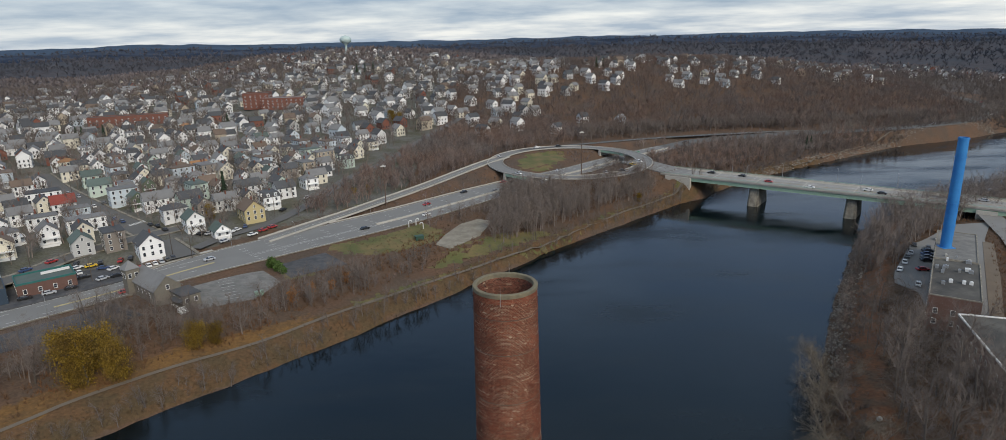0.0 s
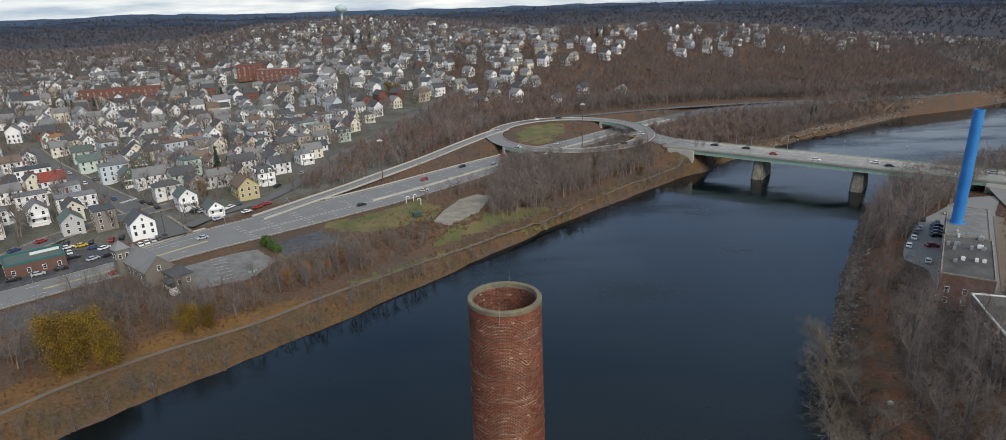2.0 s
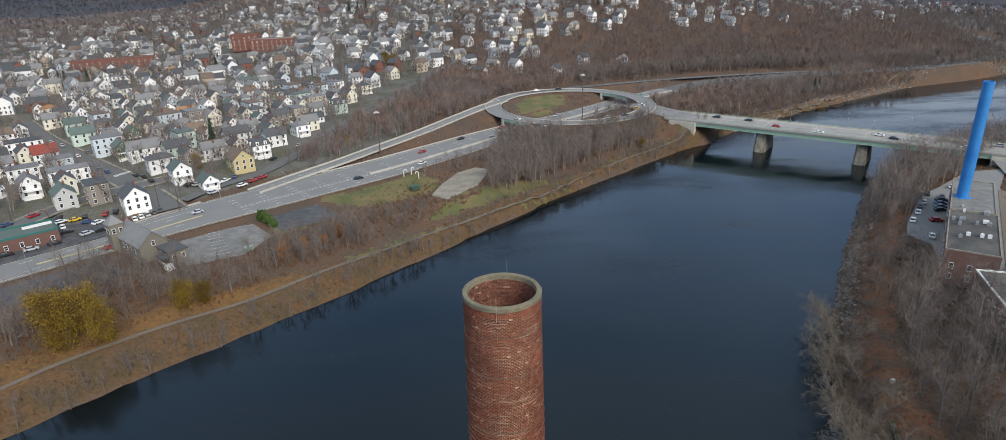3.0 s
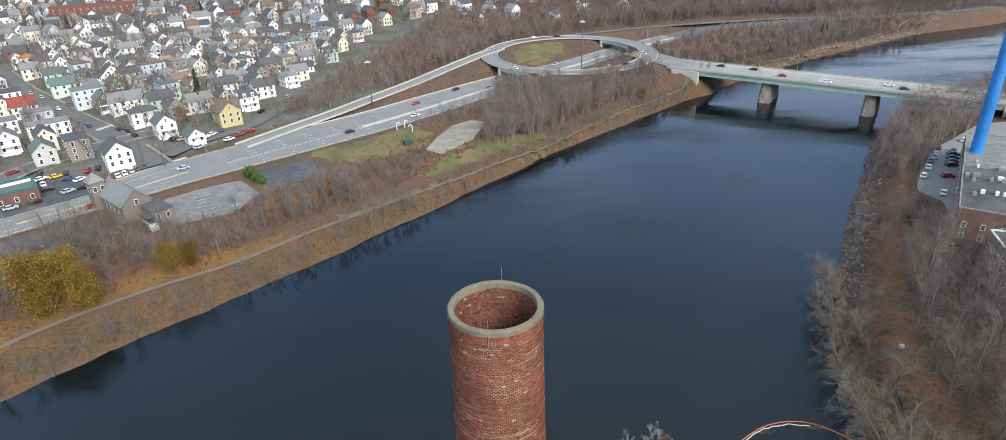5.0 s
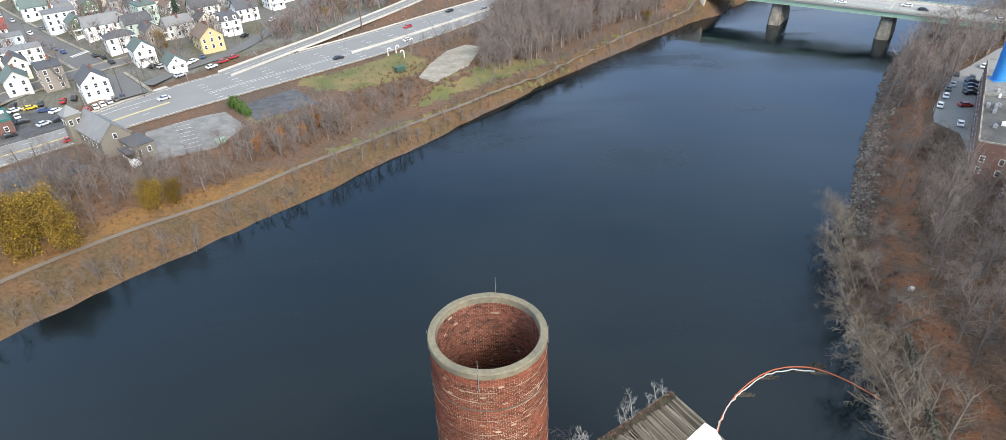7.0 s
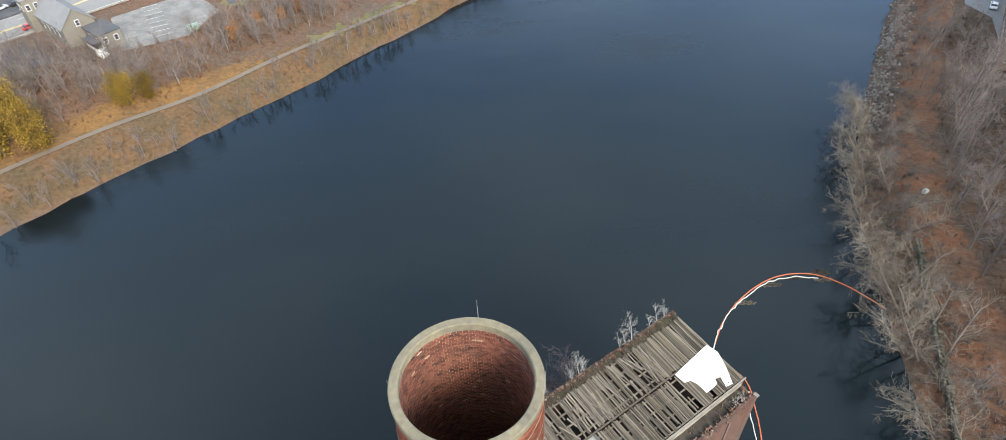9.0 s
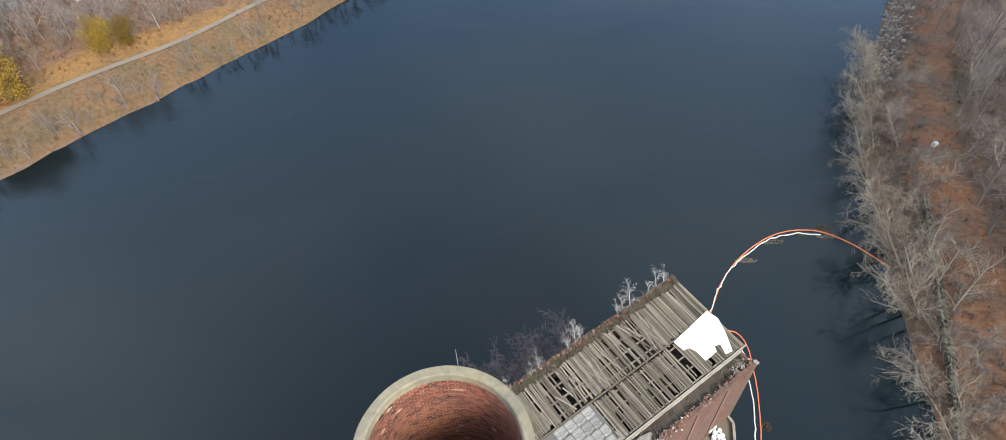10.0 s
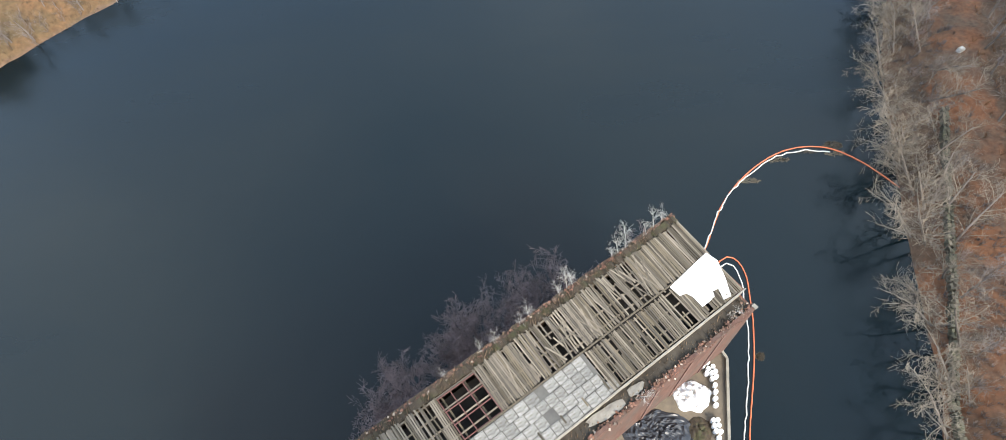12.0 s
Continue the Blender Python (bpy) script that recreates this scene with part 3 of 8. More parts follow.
def height(x, y):
    x, y = np.asarray(x, float), np.asarray(y, float)
    shape = x.shape
    x, y = x.ravel(), y.ravel()
    z = base_height(x, y)
    near = (np.abs(x) < 700) & (y > -300) & (y < 900)
    xs, ys, zs = x[near], y[near], z[near]
    if len(xs):
        for _, line, w, _m in ROAD_S:
            zs = flatten(xs, ys, zs, line, w / 2 + 1.5, 9)
        zs = flatten(xs, ys, zs, [(a, b, RING_Z) for a, b in RING] + [(*RING[0], RING_Z)], 6.5, 9, 0.6)
        zs = flatten(xs, ys, zs, APPROACH, 9, 10, 0.5)
        for poly, pz in FLATS:
            d = np.where(in_poly(xs, ys, poly), 0.0, seg_dist(xs, ys, poly, True))
            w = 1 - sstep(d, 2.5, 9)
            zs = zs * (1 - w) + (pz - 0.15) * w
        zs = flatten(xs, ys, zs, HW_S, HW_W / 2 + 1, 9)
        z[near] = zs
    return z.reshape(shape)


def axis(lo, hi, step, far, n):
    inner = np.arange(lo, hi + step, step)
    k = (np.linspace(0, 1, n)[1:]) ** 2.2
    return np.concatenate([(lo - k * far)[::-1], inner, hi + k * far])


gx = axis(-420, 560, 5.0, 3000, 34)
gy = axis(-140, 720, 5.0, 2700, 34)
gx[0], gx[-1], gy[0], gy[-1] = -3420, 3560, -2840, 3420
X, Y = np.meshgrid(gx, gy)
Z = height(X, Y)
nx, ny = len(gx), len(gy)


def on_ground(x, y):
    """Heights of the ground sheet itself."""
    x, y = np.asarray(x, float), np.asarray(y, float)
    i, j = np.clip(np.searchsorted(gx, x) - 1, 0, nx - 2), np.clip(np.searchsorted(gy, y) - 1, 0, ny - 2)
    u, v = (x - gx[i]) / (gx[i + 1] - gx[i]), (y - gy[j]) / (gy[j + 1] - gy[j])
    return Z[j, i] * (1 - u) * (1 - v) + Z[j, i + 1] * u * (1 - v) + Z[j + 1, i] * (1 - u) * v + Z[j + 1, i + 1] * u * v


def gz(x, y):
    return float(on_ground(x, y))


ii = (np.arange(ny - 1)[:, None] * nx + np.arange(nx - 1)[None]).ravel()
quads = np.stack([ii, ii + 1, ii + nx + 1, ii + nx], 1)
ground = solid("ground", np.stack([X.ravel(), Y.ravel(), Z.ravel()], 1).tolist(), quads.tolist(), [M["ground"], M["far_woods"]], smooth=True)
cx, cy = X.ravel()[quads].mean(1), Y.ravel()[quads].mean(1)
ground.data.polygons.foreach_set("material_index", (np.hypot(cx, cy) > 1000).astype(int).tolist())
_x, _y = X.ravel(), Y.ravel()
_dl, _dr, _dp = seg_dist(_x, _y, LEFT_S), seg_dist(_x, _y, RIGHT_S), seg_dist(_x, _y, PATH_S)
_left = _dl < _dr
_slope = in_poly(_x, _y, BANK)
COVER = {
    "cover_town": _left * (1 - sstep(-_dl, -115, -95)) * (_x < -55),
    "cover_bank": _left * (_slope | (_dp < 3)) * (_y < 420),
    "cover_leaf": _left * (1 - sstep(_dp, 5, 15)) * (~_slope) * (1 - sstep(_y, 125, 175)),
    "cover_right": (~_left) * 1.0,
    "cover_strip": (~_left) * np.maximum(1 - sstep(np.abs(_dr - 10.5), 2.5, 6), 0.62 * (1 - sstep(_y, 40, 62)) * (1 - sstep(_dr, 18, 26))) * (_y < 250),
}
for key, val in COVER.items():
    ground.data.attributes.new(key, "FLOAT", "POINT").data.foreach_set("value", np.asarray(val, float))
tagged(ground, "brown leaf-strewn ground rising from the river to wooded hills", "ground", kind="structure")

water = solid("water", [(-500, -600, 0), (1500, -600, 0), (1500, 2400, 0), (-500, 2400, 0)], [(0, 1, 2, 3)], M["water"])
tagged(water, "dark blue river water, smooth with faint ripples", "water", kind="structure")

# distant ridges all round, their haze painted into the material colours
RIDGE = {}


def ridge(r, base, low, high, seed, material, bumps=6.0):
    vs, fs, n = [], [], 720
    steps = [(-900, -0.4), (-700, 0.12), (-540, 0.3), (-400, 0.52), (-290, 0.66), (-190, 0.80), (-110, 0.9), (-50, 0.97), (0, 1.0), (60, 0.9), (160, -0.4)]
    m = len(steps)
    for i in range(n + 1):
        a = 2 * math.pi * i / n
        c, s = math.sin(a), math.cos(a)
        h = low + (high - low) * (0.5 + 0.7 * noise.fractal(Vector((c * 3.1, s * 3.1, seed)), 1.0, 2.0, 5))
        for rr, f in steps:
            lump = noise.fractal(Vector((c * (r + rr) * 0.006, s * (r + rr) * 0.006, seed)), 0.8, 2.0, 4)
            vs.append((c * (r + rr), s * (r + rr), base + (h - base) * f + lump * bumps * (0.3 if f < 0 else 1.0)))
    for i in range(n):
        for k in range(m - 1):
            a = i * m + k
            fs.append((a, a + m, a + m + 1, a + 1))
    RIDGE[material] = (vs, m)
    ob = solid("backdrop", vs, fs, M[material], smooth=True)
    return tagged(ob, "wooded hills on the horizon, tinted blue-grey for haze", "hills", kind="structure")


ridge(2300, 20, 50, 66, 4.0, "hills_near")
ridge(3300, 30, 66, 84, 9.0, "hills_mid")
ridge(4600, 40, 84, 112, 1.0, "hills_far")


def ribbon(name, line, width, material, lift=0.0, follow=False, offset=0.0, thick=0.0, dash=None):
    """A strip along a line of (x, y, z) or, with follow, of (x, y) laid on the ground."""
    vs, fs = [], []
    p = np.array([q[:2] for q in line], float)
    d = np.gradient(p, axis=0)
    d /= np.linalg.norm(d, axis=1)[:, None] + 1e-9
    nrm = np.stack([-d[:, 1], d[:, 0]], 1)
    offset, half = np.broadcast_to(offset, len(p))[:, None], np.broadcast_to(width, len(p))[:, None] / 2
    left, right = p + nrm * (offset + half), p + nrm * (offset - half)
    if follow:
        zl, zr = on_ground(left[:, 0], left[:, 1]), on_ground(right[:, 0], right[:, 1])
        zl = zr = np.maximum(zl, zr)
    else:
        zl = zr = np.array([q[2] for q in line])
    for i in range(len(p)):
        vs += [(*left[i], zl[i] + lift), (*right[i], zr[i] + lift)]
    for i in range(len(p) - 1):
        if dash and i % dash[0]:
            continue
        fs.append((2 * i, 2 * i + 1, 2 * i + 3, 2 * i + 2))
    if thick:
        n = len(vs)
        vs += [(x, y, z - thick) for x, y, z in vs]
        m = len(p) - 1
        fs += [(f[3] + n, f[2] + n, f[1] + n, f[0] + n) for f in list(fs)]
        fs += [(2 * i, 2 * i + 2, 2 * i + 2 + n, 2 * i + n) for i in range(m)] + [(2 * i + 3, 2 * i + 1, 2 * i + 1 + n, 2 * i + 3 + n) for i in range(m)]
        fs += [(0, n, n + 1, 1), (2 * m, 2 * m + 1, 2 * m + 1 + n, 2 * m + n)]
    return solid(name, vs, fs, material)


HW_SPLIT = next(i for i, q in enumerate(HW_S) if q[1] > 440)
road = ribbon("road", HW_S[:HW_SPLIT + 1], np.array([q[3] for q in HW_S[:HW_SPLIT + 1]]), M["asphalt"], 0.12)
tagged(ribbon("road", HW_S[HW_SPLIT:], np.array([q[3] for q in HW_S[HW_SPLIT:]]), M["asphalt_far"], 0.12), "grey asphalt highway curving along the river", "road", kind="structure")
tagged(road, "grey asphalt divided highway with white lane lines", "road", kind="structure")
for _n, _l, _w, _m in ROAD_S:
    tagged(ribbon("road", _l, _w, M[_m], 0.12), "grey asphalt street running down to the highway", "road", kind="structure")
tagged(ribbon("pavement", smooth_line(PATH_LINE, 4), 1.8, M["path"], 0.1, follow=True), "pale gravel footpath along the river bank", "path", kind="structure")


# ---- markings, kerbs and barriers of the roads ----
def marking(line, off, w, dash=None, m="paint_white", lift=0.16):
    tagged(ribbon("road_marking", line, w, M[m], lift, offset=off, dash=dash), "worn white lane line on asphalt" if m == "paint_white" else "worn yellow line on asphalt", "marking", kind="structure")


HW_FINE = [q for q in smooth_line(HIGHWAY, 3) if q[1] < 440]
HW_MAIN = [q for q in HW_FINE if q[0] > -112]
HW_TOWN = [q for q in HW_FINE if q[0] < -118]
HW_HALF = np.array([q[3] for q in HW_FINE]) / 2
for off in (-11.0, -7.5, -0.4, 3.2, 6.8):
    marking(HW_MAIN, off, 0.22, (4,))
marking(HW_FINE, 0.6 - HW_HALF, 0.22)
marking(HW_FINE, HW_HALF - 0.9, 0.22)
for off in (-4.7, -3.3):
    marking(HW_MAIN, off, 0.2)
for off in (-5.4, 3.4):
    marking(HW_TOWN, off, 0.2, (4,))
marking(HW_TOWN, 7.0, 0.2)
tagged(ribbon("kerb", [q for q in HW_TOWN if q[0] > -156], 0.9, M["island"], 0.26, thick=0.25, offset=-1.6), "narrow yellow-edged traffic island", "traffic island", kind="structure")
tagged(ribbon("median_barrier", [q for q in HW_MAIN if q[0] > -66], 0.5, M["concrete"], 0.95, thick=0.85, offset=-4.0), "low pale concrete median barrier", "barrier", kind="structure")
_half = np.array([q[3] for q in HW_S[:HW_SPLIT]]) / 2
for _sg in (-1, 1):
    tagged(ribbon("kerb", HW_S[:HW_SPLIT], 0.4, M["concrete_old"], 0.3, thick=0.35, offset=_sg * (_half + 0.3)), "pale concrete kerb", "kerb", kind="structure")
_l = [q for q in HW_S if q[0] < -112]
tagged(ribbon("pavement", _l, 2.2, M["concrete"], 0.28, thick=0.35, offset=np.array([q[3] for q in _l]) / 2 + 1.7), "pale concrete sidewalk beside the highway", "sidewalk", kind="structure")
_l = [q for q in HW_FINE if -76 < q[0] < 20]
tagged(ribbon("barrier", _l, 0.35, M["concrete"], 0.75, thick=0.85, offset=np.array([q[3] for q in _l]) / 2 + 0.8), "low pale concrete roadside barrier", "barrier", kind="structure")
for k in (0, 1):
    _l = ROAD_S[k][1]
    for off in (-4.0, 4.0) if k == 0 else ():
        tagged(ribbon("barrier", _l, 0.3, M["concrete"], 0.85, thick=0.9, offset=off), "pale concrete roadside barrier", "barrier", kind="structure")
    marking(_l, 0.0, 0.15)
for k in (2, 3):
    for off in (-ROAD_S[k][2] / 2 - 0.9, ROAD_S[k][2] / 2 + 0.9):
        tagged(ribbon("pavement", ROAD_S[k][1], 1.3, M["concrete_old"], 0.24, thick=0.3, offset=off), "grey concrete sidewalk along a street", "sidewalk", kind="structure")
_app = [(82, 366, 15.3), (90, 354, 14.7), (99, 343, 13.7), (108, 333, 13.06)]
tagged(ribbon("road", smooth_line(_app, 3), 19, M["asphalt"], 0.02, thick=0.6), "asphalt junction leading onto the bridge", "road", kind="structure")
for off in (-3.5, 0, 3.5):
    marking(smooth_line(_app, 1.5), off, 0.2, (3,), "paint_white", 0.05)


def slab(name, poly, z, material, label, cat, thick=0.5):
    bm = bmesh.new()
    top = [bm.verts.new((x, y, z)) for x, y in poly]
    low = [bm.verts.new((x, y, z - thick)) for x, y in poly]
    bm.faces.new(top)
    for i in range(len(top)):
        j = (i + 1) % len(top)
        bm.faces.new((top[i], low[i], low[j], top[j]))
    bmesh.ops.recalc_face_normals(bm, faces=bm.faces)
    return tagged(bm_object(name, bm, material), label, cat, kind="structure")


for k, (m, label, cat) in enumerate((("lot", "cracked grey asphalt parking lot beside the church", "parking lot"), ("asphalt_dark", "worn bluish asphalt play court", "court"), ("sand", "bare pale sand patch in the riverside park", "sand"),
                                     ("asphalt_dark", "dark asphalt lot below the highway", "parking lot"), ("asphalt_dark", "dark asphalt forecourt of a garage", "parking lot"), ("asphalt", "grey asphalt yard of the riverside works", "yard"))):
    slab("pavement", FLATS[k][0], FLATS[k][1], M[m], label, cat)
for k in range(9):
    _a, _b = Vector((-115, 180.5)), Vector((-101.5, 158))
    _p = _a.lerp(_b, k / 8) + Vector((6, 4))
    tagged(solid("road_marking", [(_p.x - 2.2, _p.y - 1.3, 8.512), (_p.x + 2.2, _p.y + 1.3, 8.512), (_p.x + 2.12, _p.y + 1.42, 8.512), (_p.x - 2.28, _p.y - 1.18, 8.512)], [(0, 1, 2, 3)], M["paint_white"]), "faded white parking line", "marking", kind="structure")


for k in range(7):
    _p = Vector((-177.7, 245.1)).lerp(Vector((-174.7, 251.5)), k / 6)
    _z = on_ground(_p.x, _p.y) + 0.45
    _d, _n = Vector((-0.76, 0.65)) * 1.5, Vector((0.65, 0.76)) * 0.4
    tagged(solid("road_marking", [(*(_p + _d + _n), _z), (*(_p - _d + _n), _z), (*(_p - _d - _n), _z), (*(_p + _d - _n), _z)], [(0, 1, 2, 3)], M["paint_white"]), "white crosswalk bar on asphalt", "marking", kind="structure")


def grass_patch(poly, lift=0.06):
    """A patch of grass draped over the ground sheet."""
    xs, ys = [p[0] for p in poly], [p[1] for p in poly]
    ax, ay = np.arange(min(xs), max(xs), 1.5), np.arange(min(ys), max(ys), 1.5)
    AX, AY = np.meshgrid(ax, ay)
    jx, jy = AX + wave(AX, AY, 1.1, 0.2) * 0.4, AY + wave(AX, AY, 1.3, 1.2) * 0.4
    zz = on_ground(jx, jy) + lift
    ok = in_poly(AX + wave(AX, AY, 0.4, 2) * 1.5, AY + wave(AX, AY, 0.5, 0.5) * 1.5, poly)
    n = len(ax)
    fs = [(j * n + i, j * n + i + 1, (j + 1) * n + i + 1, (j + 1) * n + i) for j in range(len(ay) - 1) for i in range(n - 1) if ok[j, i] and ok[j + 1, i] and ok[j, i + 1] and ok[j + 1, i + 1]]
    ob = solid("lawn", np.stack([jx.ravel(), jy.ravel(), zz.ravel()], 1).tolist(), fs, M["grass"], smooth=True)
    tagged(ob, "patchy autumn grass, yellow-green", "grass", kind="structure")


for _p in ([(-66, 222), (-40, 252), (-27, 238), (-30, 222), (-50, 208), (-64, 206)], [(-32, 192), (-8, 212), (22, 240), (18, 246), (-4, 240), (-14, 226), (-28, 210)],
           [(-82, 215), (-66, 206), (-56, 214), (-68, 226)], [(9, 362), (8, 384), (14, 402), (28, 414), (44, 417), (42, 392), (26, 364)], [(-88, 268), (-64, 296), (-58, 292), (-80, 264)], [(-84, 178), (-70, 184), (-88, 197), (-94, 193)]):
    grass_patch(_p)
_near = np.array([q for q in PATH_S if 158 < q[1] < 335])
grass_patch([tuple(q) for q in _near + np.array((1.4, -1.4))] + [tuple(q) for q in (_near + np.array((-2.6, 2.6)))[::-1]], 0.05)

# ---- brick chimney ----
CH_TOP, CH_R, CH_IN = 75.0, 2.44, 2.17


def ch_radius(z):
    return CH_R + 0.0145 * (CH_TOP - z)


def brick_shell(r_of_z, z0, z1, count, course, out, seed, gap=0.026, proud=0.018):
    """Courses of bricks standing a little proud of a mortar shell; out: +1 outside, -1 inside."""
    rng = random.Random(seed)
    vs, fs = [], []
    n = int((z1 - z0) / course)
    for k in range(n):
        zc = z1 - (k + 0.5) * course
        r = r_of_z(zc)
        off = 0.5 * (k % 2) + rng.uniform(-0.08, 0.08)
        g = gap / r
        for i in range(count):
            if rng.random() < 0.012:
                continue
            a0, a1 = (i + off) / count * 2 * math.pi + g / 2, (i + 1 + off) / count * 2 * math.pi - g / 2
            rr = r + out * (proud + rng.uniform(-0.012, 0.012))
            rb = r - out * 0.02
            zb, zt = zc - course / 2 + gap / 2, zc + course / 2 - gap / 2
            b = len(vs)
            for a in (a0, a1):
                c, s = math.cos(a), math.sin(a)
                vs += [(c * rr, s * rr, zb), (c * rr, s * rr, zt), (c * rb, s * rb, zb), (c * rb, s * rb, zt)]
            fs += [(b, b + 4, b + 5, b + 1), (b + 1, b + 5, b + 7, b + 3), (b, b + 2, b + 6, b + 4), (b, b + 1, b + 3, b + 2), (b + 4, b + 6, b + 7, b + 5)]
    return vs, fs


def lathe(profile, sides=72):
    """A closed profile of (radius, z) turned about the z axis."""
    vs, fs, n = [], [], len(profile)
    for i in range(sides):
        a = 2 * math.pi * i / sides
        vs += [(r * math.cos(a), r * math.sin(a), z) for r, z in profile]
    for i in range(sides):
        j = (i + 1) % sides
        for k in range(n):
            m = (k + 1) % n
            fs.append((i * n + k, j * n + k, j * n + m, i * n + m))
    return vs, fs


def build_chimney():
    th = tagged(empty("chimney"), "tall round red brick factory chimney with a pale concrete cap", "chimney")
    vs, fs = lathe([(ch_radius(1.0), 1.0), (ch_radius(40), 40), (ch_radius(CH_TOP - 0.34), CH_TOP - 0.34), (CH_IN + 0.01, CH_TOP - 0.34), (CH_IN + 0.05, 40), (CH_IN + 0.3, 1.0)])
    solid("mortar_core", vs, fs, M["mortar"], th)
    # near-black disc across the flue, put in for the shade deeper down
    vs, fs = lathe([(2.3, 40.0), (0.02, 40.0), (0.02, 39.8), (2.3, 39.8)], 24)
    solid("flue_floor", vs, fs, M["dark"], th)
    prof = [(2.46, CH_TOP - 0.34), (2.5, CH_TOP - 0.31), (2.505, CH_TOP - 0.05), (2.47, CH_TOP), (2.22, CH_TOP), (2.18, CH_TOP - 0.04), (2.17, CH_TOP - 0.34)]
    vs, fs = lathe(prof, 96)
    vs = [(x * (1 + 0.003 * noise.noise(Vector((x, y, z)) * 1.5)), y * (1 + 0.003 * noise.noise(Vector((x, y, z)) * 1.5)), z + 0.02 * noise.noise(Vector((x, y, 0)) * 2.2)) for x, y, z in vs]
    solid("cap", vs, fs, M["cap"], th, "pale weathered concrete cap ring")
    course = 0.105
    z_parts = CH_TOP - 0.34 - 4 * course
    vs, fs = brick_shell(ch_radius, 58.5, z_parts, 72, course, 1, 3)
    tagged(solid("brickwork", vs, fs, M["brick"], th), kind="stuff")
    vs, fs = brick_shell(lambda z: CH_IN + 0.03, 60.0, CH_TOP - 0.34, 64, course, -1, 4, proud=0.05)
    tagged(solid("inner_brickwork", vs, fs, M["soot"], th, "soot-darkened inner brick lining"), kind="stuff")
    # lime washed out of the joints, in uneven streaks along single courses
    rng = random.Random(6)
    vs, fs = [], []
    for _ in range(170):
        z = CH_TOP - 0.34 - course * rng.randrange(3, 150)
        a0, span = rng.uniform(0, 2 * math.pi), rng.uniform(0.15, 1.3)
        n = max(3, int(span / 0.044))
        rr, base, tall = ch_radius(z) + 0.026, len(vs), rng.uniform(0.012, 0.03)
        for i in range(n + 1):
            a = a0 + span * i / n
            w = tall * (0.15 + 0.85 * math.sin(math.pi * i / n)) * rng.uniform(0.5, 1.2)
            for r, dz in ((rr - 0.03, w), (rr, w), (rr, -w), (rr - 0.03, -w)):
                vs.append((r * math.cos(a), r * math.sin(a), z + dz))
        for i in range(n):
            b = base + 4 * i
            fs += [(b + k, b + 4 + k, b + 5 + k, b + 1 + k) for k in range(3)]
    tagged(solid("mortar_streak", vs, fs, M["mortar"], th, "pale lime streaks along the joints"), kind="stuff")
    # the four top courses, brick by brick
    r, g, half = CH_R, 0.012 / CH_R, math.pi / 72
    bv = []
    for a in (-half + g / 2, half - g / 2):
        c, s = math.cos(a), math.sin(a)
        bv += [(c * (r + 0.02), s * (r + 0.02), -0.046), (c * (r + 0.02), s * (r + 0.02), 0.046), (c * (r - 0.02), s * (r - 0.02), -0.046), (c * (r - 0.02), s * (r - 0.02), 0.046)]
    me = mesh_from("brick", bv, [(0, 4, 5, 1), (1, 5, 7, 3), (0, 2, 6, 4), (0, 1, 3, 2), (4, 6, 7, 5)], [M["brick"]])
    for k in range(4):
        for i in range(72):
            b = new("brick", me)
            b.parent = th
            b.matrix_local = Matrix.Translation((0, 0, CH_TOP - 0.34 - (k + 0.5) * course)) @ Matrix.Rotation(2 * math.pi * (i + 0.5 * (k % 2)) / 72, 4, "Z")
    for z, label in ((72.95, ""), (70.1, ""), (66.0, ""), (61.5, "")):
        rr = ch_radius(z) + 0.035
        vs, fs = lathe([(rr, z), (rr + 0.02, z), (rr + 0.02, z + 0.06), (rr, z + 0.06)], 72)
        solid("iron_band", vs, fs, M["iron"], th, "rusty iron hoop")
    for a, h in ((82, 0.85), (262, 0.75), (2, 0.12), (180, 0.1)):
        c, s = math.cos(radians(a)), math.sin(radians(a))
        bm = bmesh.new()
        add_tube(bm, (2.52 * c, 2.52 * s, CH_TOP - 0.9), (2.52 * c, 2.52 * s, CH_TOP + h), 0.018, 0.008, 5)
        part("lightning_rod", bm, M["rail_steel"], th, "thin steel lightning rod")
    c, s = math.cos(radians(262)), math.sin(radians(262))
    bm = bmesh.new()
    for z in range(55, 74, 3):
        ra, rb = ch_radius(z) + 0.04, ch_radius(z + 3) + 0.04
        add_tube(bm, (ra * c, ra * s, z), (rb * c, rb * s, min(z + 3, 74.5)), 0.006, 0.006, 4)
    part("earth_cable", bm, M["mortar"], th, "thin pale earthing cable")
    return th


build_chimney()

# ---- road bridge ----
BR_Z, BR_W, BR_L = 13.0, 21.0, 150.0


M["deck"] = mat("worn_concrete_deck", (0.30, 0.29, 0.27), 0.9, 0.15, 1.5, 0.1, 0.1, second=(0.24, 0.235, 0.225), second_scale=0.15)


